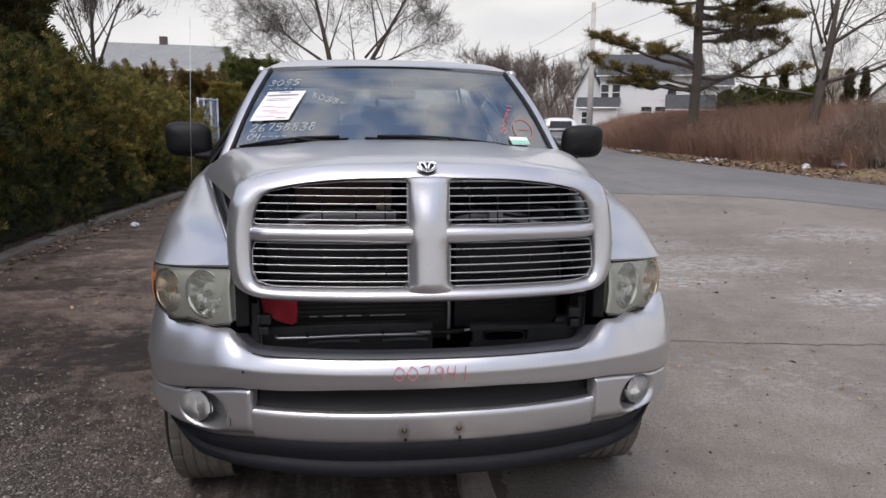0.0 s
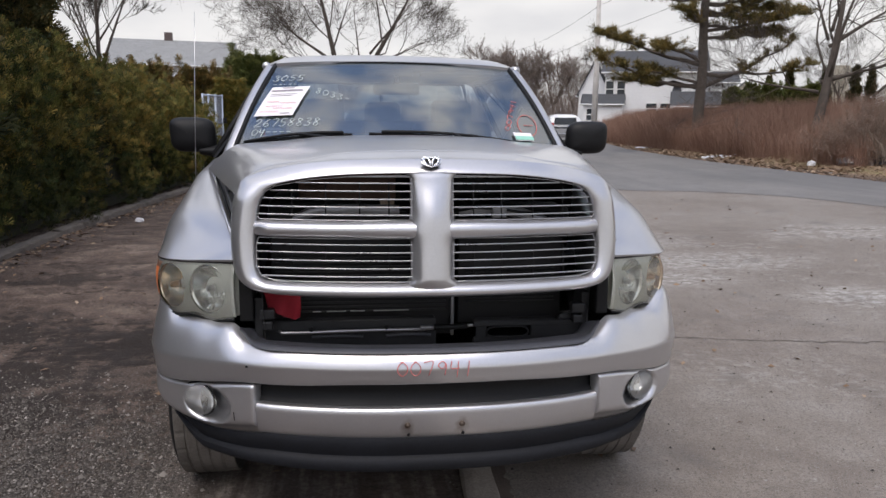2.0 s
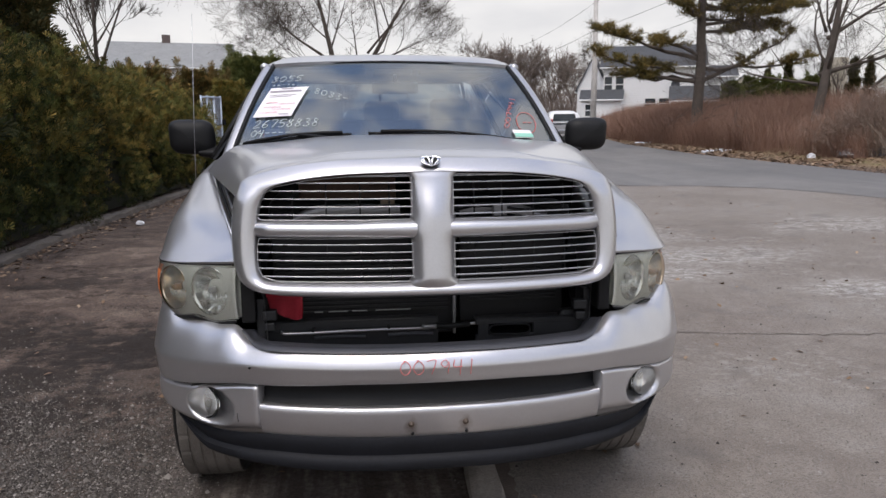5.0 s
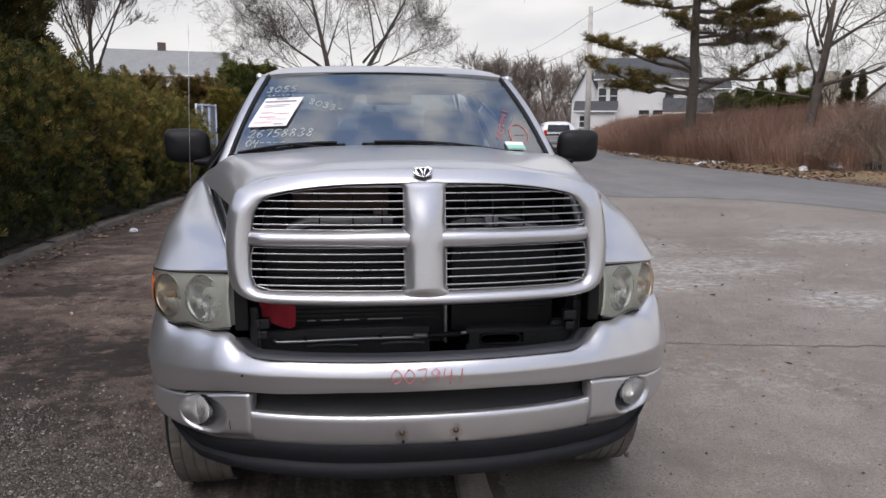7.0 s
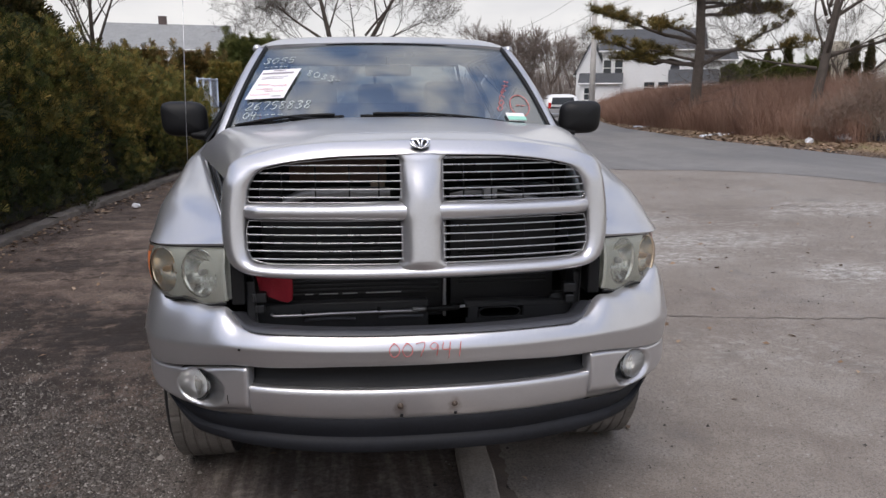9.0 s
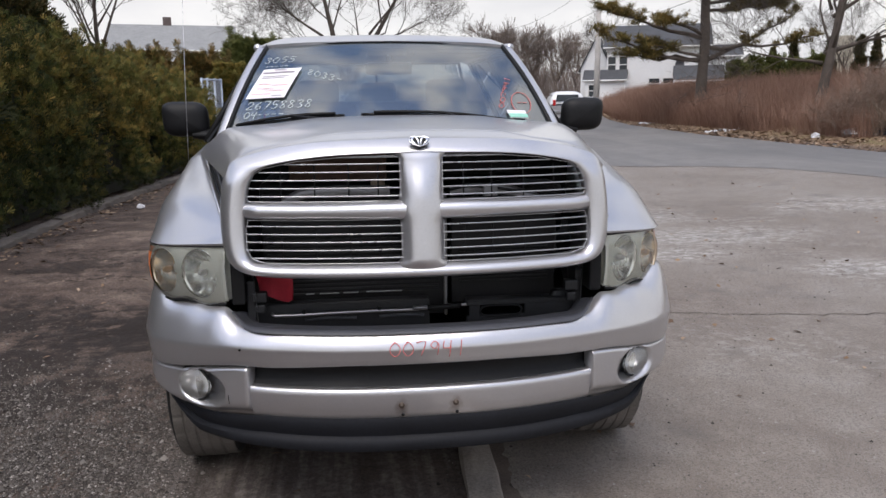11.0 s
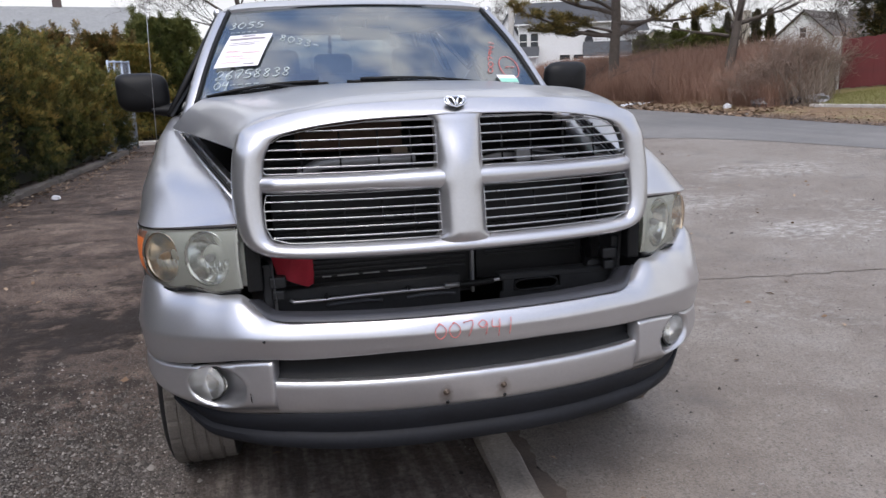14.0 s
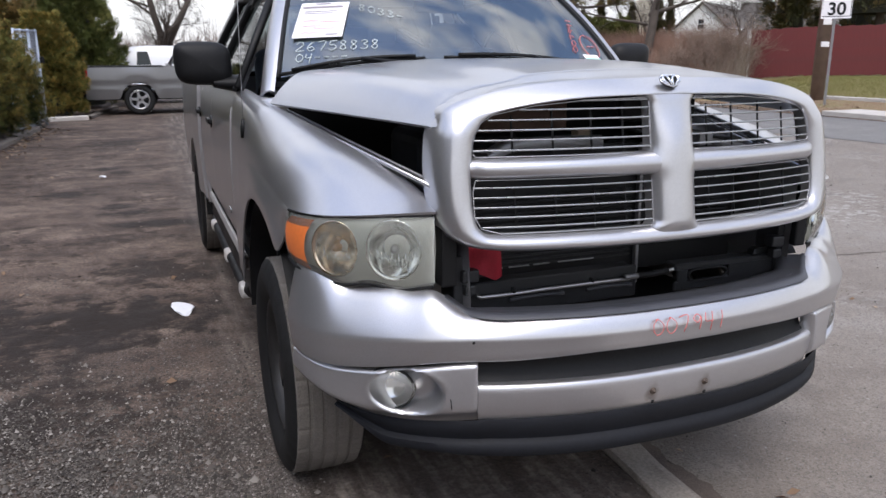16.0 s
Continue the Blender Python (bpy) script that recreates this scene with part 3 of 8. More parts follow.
# hood top
vy = np.r_[np.linspace(0, 0.205, 66), np.linspace(0.225, 1, 26)]
qs = np.r_[np.linspace(-1, -0.86, 9), np.linspace(-0.82, 0.82, 42), np.linspace(0.86, 1, 9)]
hp = []
for v in vy:
    line = []
    for q in qs:
        aq = abs(q)
        # front edge follows the surround's upper outline, rear edge the cowl
        fx, fz = 0.645 * q, float(np.interp(aq * 0.645, [0, 0.30, 0.5, 0.58, 0.615, 0.645], [1.437, 1.427, 1.403, 1.382, 1.355, 1.316]))
        fy = float(yg(GC + fx, fz)) + 0.036
        rx = 0.905 * q
        ry = 1.36 - 0.02 * aq**2 - 0.065 * aq**6
        hw_ = 1 - (1 - v) ** 1.7
        x = GC * (1 - v) + fx + (rx - fx) * v
        y = fy + (ry - fy) * v
        zc = 1.437 + (1.486 - 1.437) * (1 - (1 - min(1, v / 0.75)) ** 2)
        crown = zc - 0.045 * aq**2 - 0.012 * sm(0.42, 0.62, aq)
        edge = 1.316 + 0.012 * v
        top = crown - (crown - edge) * max(0.0, (aq - 0.84) / 0.16) ** 1.8
        z = fz * (1 - sm(0, 0.14, v)) + top * sm(0, 0.14, v)
        z -= 0.0035 * math.exp(-(((v - 0.022 - 0.140 * (1 - aq**2.4)) / 0.0036) ** 2))
        line.append((x + 0.016 * float(sm(0, 0.15, v) * sm(-0.6, 0.6, q)), y, z))
    hp.append(line)
sheet("hood_panel", np.array(hp), SILVER, hood, "silver sheet-metal hood panel", thick=0.012, offset=-1.0)

# ---- fenders ----
def fender(side):
    ws = np.linspace(0, 1, 22)
    vs = np.r_[np.linspace(0, 1, 64), 1.085]
    p = []
    for v in vs:
        line = []
        for w in ws:
            # front edge above the headlamp
            fa = 0.640 + 0.338 * w
            fy = float(spline([0.63, 0.75, 0.862, 0.928, 0.962, 0.98], [0.20, 0.272, 0.347, 0.420, 0.50, 0.60], fa))
            fz = 1.092 - 0.030 * w
            ry = 1.74
            y = fy + (ry - fy) * v
            ia = float(np.interp(y, [0.2, 1.276, 1.74], [0.644, 0.900, 0.925]))
            iz = float(np.interp(y, [0.2, 0.36, 0.8, 1.276, 1.74], [1.105, 1.165, 1.238, 1.312, 1.35]))
            oa = float(np.interp(y, [0.2, 0.55, 0.75, 1.0, 1.74], [0.965, 0.972, 0.990, 1.0, 1.0]))
            oz_ = float(np.interp(y, [0.2, 0.55, 0.8, 1.3, 1.74], [1.062, 1.098, 1.112, 1.135, 1.16]))
            xa = ia + (oa - ia) * w ** 0.85
            za = oz_ + (iz - oz_) * (1 - w**3.2) ** 0.72
            b = 1 - (1 - min(1.0, v / 0.32)) ** 2.8
            line.append((side * (fa * (1 - b) + xa * b), y, fz * (1 - b) + za * b))
        p.append(line)
    fen = empty("fender")
    fen.parent = truck
    fen.location = (0.010, 0, 0) if side < 0 else (0.030, 0, 0)
    fen.scale = (1, 1, 1) if side < 0 else (0.970, 1, 1)
    tagged(fen, "silver front fender with flared wheel arch")
    # the side rolls on from the top's outer edge down to the wheel arch
    skin_ = []
    for line in p:
        ex, y, top = abs(line[-1][0]), line[-1][1], line[-1][2]
        r2 = 0.56**2 - (y - 1.04) ** 2
        bot = max(0.56, 0.45 + math.sqrt(r2)) if r2 > 0 else 0.56
        if y < 1.04:
            bot = max(bot, 1.03 - 0.12 * float(sm(0.60, 0.70, y)))
        taper = float(np.interp(y, [0.55, 0.75, 1.0, 1.84], [0.972, 0.990, 1.0, 1.0]))
        down = []
        for q in np.linspace(0, 1, 19)[1:]:
            z = top + (bot - top) * q
            near = math.exp(-((math.hypot(y - 1.04, z - 0.45) - 0.56) / 0.06) ** 2)
            out = taper + 0.008 * math.sin(math.pi * q) + 0.016 * near
            down.append((side * (ex + (out - ex) * float(sm(0.0, 0.25, q))), y, z))
        skin_.append(line + down)
    skin_ = np.array(skin_)
    sheet("fender_skin", skin_[:, ::-1] if side > 0 else skin_, SILVER, fen, thick=0.007)
    # channel along the inner edge, bare under the open hood
    pts = [(0.652, 0.21, 1.150), (0.79, 0.8, 1.236), (0.895, 1.26, 1.305)]
    for off, zo, r, mat, nm in ((0.0, 0.004, 0.006, SILVER, "drip_rail"), (-0.040, -0.003, 0.0045, DULLSTEEL, "flange_lip"), (-0.020, -0.006, 0.006, BLACKPLASTIC, "rubber_seal")):
        tube(nm, [(side * (x + off), y, z + zo) for x, y, z in pts], r, mat, fen, sides=8)
    inner = np.array([[(side * (x - dx), y, z - dz) for x, y, z in pts] for dx, dz in ((0.004, 0.010), (0.075, 0.016), (0.085, 0.18), (0.10, 0.5))])
    sheet("inner_fender", inner, SILVER, fen, "silver inner fender ledge")
    for i, yy in enumerate((0.34, 0.52, 0.75, 0.98)):
        xx, zz = np.interp(yy, [0.21, 0.8, 1.26], [0.652, 0.79, 0.895]), np.interp(yy, [0.21, 0.8, 1.26], [1.150, 1.236, 1.305])
        lathe("fender_bolt", [(0.0, 0.0), (0.0, 0.011), (0.009, 0.009), (0.011, 0.0)], DULLSTEEL, fen, axis="z", at=(side * (xx - 0.045), yy, zz - 0.015), segs=8)
    # wheel-house liner
    lin = []
    for x in (0.995, 0.62):
        lin.append([(side * x, 1.04 + 0.555 * math.cos(t), 0.45 + 0.555 * math.sin(t)) for t in np.linspace(0.0, math.pi - 0.55, 24)])
    sheet("wheel_liner", np.array(lin), BLACKPLASTIC, fen)


for side in (-1, 1):
    fender(side)

# ---- headlamps ----
def headlamp(side):
    lamp = empty("headlamp")
    lamp.parent = truck
    lamp.location = (0.010, 0, 0) if side < 0 else (0.040, 0, 0)
    lamp.scale = (1, 1, 1) if side < 0 else (0.945, 1, 1)
    tagged(lamp, "yellowed clear headlamp with amber corner")
    A = [0.664, 0.75, 0.862, 0.928, 0.962, 0.978, 0.984]
    Y = [0.2205, 0.272, 0.347, 0.420, 0.49, 0.555, 0.605]
    ss = np.r_[0, np.cumsum(np.hypot(np.diff(A), np.diff(Y)))]

    def skin(depth, k0, k1, nu=48, nv=14, inset=0.0):
        out = []
        for k in np.linspace(0, 1, nv):
            line = []
            for u in np.linspace(k0, k1, nu):
                s_ = u * ss[-1]
                a_, y_ = float(spline(ss, A, s_)), float(spline(ss, Y, s_))
                e = 0.004
                ta = float(spline(ss, A, min(s_ + e, ss[-1])) - spline(ss, A, max(s_ - e, 0)))
                ty = float(spline(ss, Y, min(s_ + e, ss[-1])) - spline(ss, Y, max(s_ - e, 0)))
                n_ = math.hypot(ta, ty)
                na, ny = ty / n_, -ta / n_
                zt = 1.083 - 0.028 * u - inset
                zb = 0.895 + 0.006 * u + 0.014 * max(0.0, (u - 0.80) / 0.20) ** 3 - 0.018 * math.exp(-((a_ - 0.745) / 0.055) ** 2) - 0.015 * math.exp(-((a_ - 0.885) / 0.045) ** 2) + inset
                bulge = 0.012 * math.sin(math.pi * k) ** 0.7 - depth
                line.append((side * (a_ + na * bulge), y_ + ny * bulge, zt + (zb - zt) * k))
            out.append(line)
        out = np.array(out)
        return out[:, ::-1] if side > 0 else out
    sheet("lens", skin(0.0, 0, 1), LAMPGLASS, lamp, "yellowed clear lens")
    sheet("housing", skin(0.055, 0, 1), LAMPCREAM, lamp)
    fr = np.linspace(0, 1, 14)
    first = 0.665 + 0.050 * np.sin(np.pi * fr) ** 0.8 + 0.04 * fr
    last = 0.972 - 0.07 * abs(2 * fr - 1) ** 5
    wedge = skin(-0.0012, 0.0, 1.0, 201, inset=0.010)
    if side > 0:
        wedge = wedge[:, ::-1]
    amber = np.array([[wedge[i][int(200 * (f0_ + (f1_ - f0_) * j / 11))] for j in range(12)] for i, (f0_, f1_) in enumerate(zip(first, last))])
    sheet("amber_corner", amber if side < 0 else amber[:, ::-1], AMBER, lamp, "orange side marker")
    g = skin(0.0, 0, 1)
    for row, nm in ((0, "upper_seal"), (-1, "lower_seal")):
        tube(nm, g[row] + np.array((0, 0.004, 0.002 if row == 0 else -0.004)), 0.0045, BLACKPLASTIC, lamp, sides=6)
    bowls = (((0.750, 0.297, 0.984), 0.080, 0.086, (0.50, -0.87)), ((0.888, 0.390, 0.980), 0.070, 0.080, (0.60, -0.80)))
    # pale bezel behind the lens, cut out round the two bowls
    bz = skin(0.013, 0.0, 1.0, 121, 49, inset=0.003)
    bm = bmesh.new()
    vb_ = [[bm.verts.new(q) for q in line] for line in bz]
    for i in range(48):
        for j in range(120):
            m_ = (bz[i][j] + bz[i + 1][j + 1]) / 2
            if all(((abs(m_[0]) - c_[0]) * -n_[1] / rx_ + (m_[1] - c_[1]) * n_[0] / rx_) ** 2 + ((m_[2] - c_[2]) / rz_) ** 2 > 0.95 for c_, rx_, rz_, n_ in bowls):
                bm.faces.new((vb_[i][j], vb_[i][j + 1], vb_[i + 1][j + 1], vb_[i + 1][j]))
    bmesh.ops.delete(bm, geom=[v for v in bm.verts if not v.link_faces], context="VERTS")
    part("bezel", bm, LAMPCREAM, lamp, "pale cloudy bezel", smooth=True)
    for (cx, cy, cz), rx, rz, nrm in bowls:
        n = np.array((nrm[0] * side, nrm[1], 0.0))
        u = np.array((-nrm[1], nrm[0] * side, 0.0))
        c = np.array((cx * side, cy, cz))
        t = np.linspace(0, 2 * np.pi, 36, endpoint=False)
        q = []
        for k in (1.0, 0.97, 0.85, 0.65, 0.42, 0.2, 0.03):
            d = 0.015 if k == 1.0 else 0.017 - 0.050 * (1 - (k / 0.97) ** 2)
            q.append(c + n * d + np.outer(np.cos(t) * rx * k, u) + np.outer(np.sin(t) * rz * k, (0, 0, 1)))
        sheet("reflector_bowl", np.array(q), REFLECTOR if cx < 0.8 else WARMREFLECTOR, lamp, "bright reflector bowl", closed=True)
        # bulb cap and vertical flutes low in the bowl
        b = c - n * 0.012
        tube("bulb_shield" if cx < 0.8 else "signal_bulb", [b, b + n * 0.012, b + n * 0.026, b + n * 0.030], [0.012, 0.012, 0.009, 0.003], ALLOY if cx < 0.8 else PALEAMBER, lamp, sides=14)
        for i in range(11):
            w = (i - 5) / 5.6
            base = c + u * rx * 0.66 * w + np.array((0, 0, -rz * (0.40 + 0.10 * (i % 2) - 0.12 * w * w))) + n * (-0.008)
            tube("flute", [base + np.array((0, 0, 0.02)), base, base - np.array((0, 0, 0.018 - 0.012 * abs(w)))], [0.002, 0.0036, 0.002], REFLECTOR, lamp, sides=6)
    # dark bracket between lamp and grille
    box("lamp_bracket", (0.045, 0.10, 0.20), (side * 0.622, 0.262, 0.985), BLACKPLASTIC, lamp, bevel=0.006)


LAMPCREAM = plain("lamp_housing", (0.72, 0.73, 0.67), 0.30, 0.0, vary=0.10)
PALEAMBER = plain("pale_amber", (0.62, 0.36, 0.16), 0.35, vary=0.15)
for side in (-1, 1):
    headlamp(side)

# ---- engine bay: what shows below the grille and between its slats ----
bay = empty("engine_bay")
bay.parent = truck
tagged(bay, "dark engine bay with radiator and pipes")
FIN = plain("radiator_fins", (0.014, 0.0145, 0.016), 0.5, 0.3, vary=0.3)
box("radiator", (0.66, 0.05, 0.46), (-0.215, 0.43, 1.00), FIN, bay, bevel=0.004)
for i in range(14):
    box("condenser_tube", (0.62, 0.012, 0.006), (-0.22, 0.395, 0.868 + i * 0.0165), BAYGREY, bay, bevel=0.002, segs=1)
for x0, x1 in ((-0.40, -0.37), (-0.35, -0.28), (-0.265, -0.21), (-0.18, -0.05)):
    box("bright_fin", (x1 - x0, 0.004, 0.004), ((x0 + x1) / 2, 0.384, 0.870), ALLOY, bay, bevel=0.001, segs=1)
box("radiator_upright", (0.012, 0.02, 0.46), (0.112, 0.39, 1.00), DULLSTEEL, bay, "bare steel upright", bevel=0.003)
for i in range(10):
    box("oil_cooler_tube", (0.34, 0.012, 0.005), (0.34, 0.43, 0.885 + i * 0.014), BAYGREY, bay, bevel=0.002, segs=1)
box("oil_cooler", (0.40, 0.04, 0.40), (0.34, 0.46, 1.0), FIN, bay, bevel=0.004)
# panel behind the step pad with its slots
bm = bmesh.new()
box_bm((0.62, 0.014, 0.10), (-0.27, 0.285, 0.815), 0.004, 1, bm)
box_bm((0.62, 0.07, 0.014), (-0.27, 0.315, 0.852), 0.004, 1, bm)
part("crossmember_panel", bm, BAYGREY, bay)
for x0, x1, z in ((-0.40, -0.22, 0.806), (-0.14, 0.02, 0.806)):
    p = np.array([(x0 + (x1 - x0) * t, 0.272, z + 0.004 * math.sin(math.pi * t)) for t in np.linspace(0, 1, 9)])
    tube("slot_lip", p, 0.006, GREYPLASTIC, bay, sides=6)
bm = bmesh.new()
for sz, at in (((0.42, 0.014, 0.020), (0.38, 0.262, 0.845)), ((0.42, 0.014, 0.03), (0.38, 0.262, 0.785)), ((0.20, 0.014, 0.05), (0.48, 0.262, 0.815)), ((0.04, 0.014, 0.05), (0.20, 0.262, 0.815)), ((0.42, 0.05, 0.008), (0.38, 0.288, 0.852))):
    box_bm(sz, at, 0.004, 1, bm)
part("slotted_panel", bm, BAYGREY, bay, "dark bracket with a long slot")
slot = [(0.295 + 0.075 * math.copysign(abs(math.cos(t)) ** 0.35, math.cos(t)), 0.254, 0.816 + 0.019 * math.sin(t)) for t in np.linspace(0, 2 * math.pi, 40)]
tube("slot_rim", slot, 0.004, BLACKPLASTIC, bay, sides=6)
box("side_panel", (0.10, 0.012, 0.13), (0.53, 0.275, 0.815), BAYGREY, bay, bevel=0.02)
for sx in (-1, 1):
    box("tow_bracket", (0.03, 0.10, 0.16), (sx * 0.575, 0.29, 0.88), BAYGREY, bay, bevel=0.006)
    box("latch_block", (0.05, 0.04, 0.035), (sx * 0.545, 0.24, 0.905), BAYGREY, bay, bevel=0.005)
    box("latch_block", (0.035, 0.03, 0.03), (sx * 0.545, 0.235, 0.865), BAYGREY, bay, bevel=0.005)
pipe = np.array([(-0.512, 0.262, 0.842), (-0.500, 0.255, 0.836), (-0.42, 0.25, 0.837), (-0.30, 0.245, 0.841), (-0.17, 0.245, 0.842), (-0.07, 0.25, 0.840), (0.0, 0.255, 0.838)])
pipe[:, 2] -= 0.006
tube("coolant_pipe", pipe, 0.0052, ALLOY, bay, "bare aluminium pipe", sides=10)
tube("hose_coupling", [(-0.02, 0.253, 0.838), (0.03, 0.258, 0.836)], 0.0085, DULLSTEEL, bay, sides=10)
tube("black_hose", [(0.03, 0.258, 0.836), (0.09, 0.265, 0.834), (0.15, 0.27, 0.836)], 0.010, BLACKPLASTIC, bay, sides=10)
tube("pipe_end", [(0.14, 0.27, 0.836), (0.18, 0.268, 0.840), (0.215, 0.266, 0.846)], 0.006, ALLOY, bay, sides=10)
for x in (-0.40, -0.14):
    box("pipe_clip", (0.012, 0.016, 0.016), (x, 0.25, 0.842), BLACKPLASTIC, bay, bevel=0.003, segs=1)
box("bay_floor", (1.24, 1.0, 0.02), (0, 0.82, 0.60), BLACKPLASTIC, bay, bevel=0.004)
box("firewall", (1.78, 0.03, 0.75), (0, 1.42, 0.96), BLACKPLASTIC, bay, bevel=0.004)
box("engine_block", (0.66, 0.70, 0.46), (-0.02, 0.98, 0.96), BLACKPLASTIC, bay, bevel=0.06, segs=3)
box("air_box", (0.34, 0.34, 0.20), (-0.40, 0.72, 1.17), BLACKPLASTIC, bay, bevel=0.04, segs=3)
box("battery", (0.26, 0.20, 0.20), (0.50, 0.76, 1.12), BLACKPLASTIC, bay, bevel=0.02)
tube("intake_duct", [(-0.30, 0.8, 1.22), (-0.12, 0.86, 1.25), (0.04, 0.92, 1.22)], 0.055, BLACKPLASTIC, bay, sides=16)
# radiator support seen through the upper windows
for xs_, nm in (((-0.46, -0.40, -0.30, -0.09), "support_panel"), ((0.12, 0.22, 0.34, 0.44), "support_panel")):
    top = [1.232, 1.262, 1.27, 1.268] if xs_[0] < 0 else [1.262, 1.268, 1.258, 1.225]
    xx = np.linspace(xs_[0], xs_[-1], 20)
    zz = spline(xs_, top, xx)
    p = np.array([np.stack([xx, np.full(20, 0.30 + dy), z_], -1) for dy, z_ in ((0.06, zz - 0.006), (0.012, zz), (0.0, zz - 0.010), (0.0, zz - 0.035), (0.02, zz - 0.04))])
    sheet(nm, p, DULLSTEEL, bay, "pale grey pressed steel support")
tube("latch_cable", [(0.10, 0.29, 1.245), (0.18, 0.285, 1.262), (0.26, 0.285, 1.256), (0.34, 0.288, 1.243), (0.42, 0.30, 1.236)], 0.005, BLACKPLASTIC, bay, sides=8)
box("hood_latch", (0.05, 0.03, 0.04), (0.26, 0.285, 1.245), DULLSTEEL, bay, bevel=0.004)
box("fan_shroud", (0.36, 0.02, 0.12), (-0.27, 0.52, 1.325), TANPLASTIC, bay, "brown plastic shroud", bevel=0.008)
box("pale_cap", (0.05, 0.04, 0.030), (-0.13, 0.36, 1.270), plain("pale_brown", (0.24, 0.18, 0.13), 0.6), bay, bevel=0.006)
box("blower_box", (0.30, 0.03, 0.10), (0.27, 0.54, 1.33), BLACKPLASTIC, bay, bevel=0.01)

# red rag hung in the corner of the opening
rag = []
for k in np.linspace(0, 1, 12):
    line = []
    for t in np.linspace(0, 1, 12):
        x = -0.568 + 0.128 * t + 0.010 * k * (1 - t) ** 2 + 0.014 * k - 0.010 * k**3 * t**4
        z = 1.000 - 0.008 * t - k * (0.078 + 0.036 * float(sm(0, 0.7, t)) - 0.010 * float(sm(0.82, 1, t)) + 0.004 * math.sin(9 * t))
        y = 0.262 + 0.012 * math.sin(7 * t + 2 * k) - 0.014 * k
        line.append((x, y, z))
    rag.append(line)
with_truck(tagged(sheet("rag", np.array(rag), REDCLOTH, None, thick=0.003), "crumpled red shop rag tucked under the grille", "rag"))

# ---- cab ----
WS_B = lambda q: np.array((0.825 * q, 1.335 + 0.225 * q * q, 1.428 - 0.022 * q * q))  # noqa: E731
WS_T = lambda q: np.array((0.655 * q, 1.985 + 0.075 * q * q, 1.868 - 0.018 * q * q))  # noqa: E731


def on_screen(q, k, lift=0.0):
    """A place on the windscreen: q from side to side, k from its foot to its head."""
    b, t = WS_B(q), WS_T(q)
    p = b * (1 - k) + t * k
    out = np.array((0.22 * q, -0.62, 0.78))
    out /= np.linalg.norm(out)
    return p + out * (0.022 * math.sin(math.pi * k) + lift)


cab = empty("cab")
cab.parent = truck
tagged(cab, "silver four-door cab")
ws = sheet("windscreen", np.array([[on_screen(q, k) for q in np.linspace(-1, 1, 33)] for k in np.linspace(0, 1, 17)]), WINDSCREEN, cab, "tinted windscreen with marker writing")
edge = [on_screen(q, 1.0, 0.002) for q in np.linspace(-1, 1, 25)]
tube("screen_seal_top", edge, 0.006, BLACKPLASTIC, cab, sides=6)
for sd in (-1, 1):
    tube("screen_seal_side", [on_screen(sd, k, 0.002) for k in np.linspace(0, 1, 13)], 0.013, BLACKPLASTIC, cab, sides=6)
    # pillar
    pil = []
    for k in np.linspace(-0.12, 0.94, 16):
        p = on_screen(sd, max(-0.12, k), 0.004)
        pil.append([p + np.array((sd * dx, dy, dz)) for dx, dy, dz in ((0.006, 0.004, 0.004), (0.020, 0.008, 0.009), (0.036, 0.030, 0.005), (0.044, 0.07, -0.012), (0.042, 0.11, -0.03))])
    pil = np.array(pil)
    sheet("windscreen_pillar", pil if sd < 0 else pil[:, ::-1], SILVER, cab, thick=0.01)
# roof
rf = []
for v in np.linspace(0, 1, 22):
    line = []
    for q in np.linspace(-1, 1, 31):
        aq = abs(q)
        f = on_screen(q, 1.0, 0.010)
        r = np.array((0.69 * q, 3.72 - 0.05 * aq**2, 1.865 - 0.02 * aq**2))
        p = f * (1 - v) + r * v
        p[0] = q * (0.714 + 0.012 * math.sin(math.pi * min(1, v * 1.5)))
        p[2] += 0.066 * math.sin(math.pi * min(0.93, v ** 0.6 * 0.93 + 0.0)) * (1 - aq**14)
        p[2] -= 0.014 * aq**12
        line.append(p)
    rf.append(line)
sheet("roof", np.array(rf), SILVER, cab, "silver roof panel", thick=0.02)
box("roof_lining", (1.26, 1.5, 0.02), (0, 2.85, 1.835), HEADLINER, cab, bevel=0.006)
# cowl below the screen
cw = []
for dy, dz in ((-0.16, 0.0), (-0.09, 0.0), (-0.02, 0.0), (0.02, 0.012)):
    cw.append([(x, WS_B(x / 0.825)[1] + dy, 1.405 + dz - 0.05 * (x / 0.9) ** 2) for x in np.linspace(-0.86, 0.86, 31)])
sheet("cowl", np.array(cw), BLACKPLASTIC, cab, "black plastic cowl grille", thick=0.01)


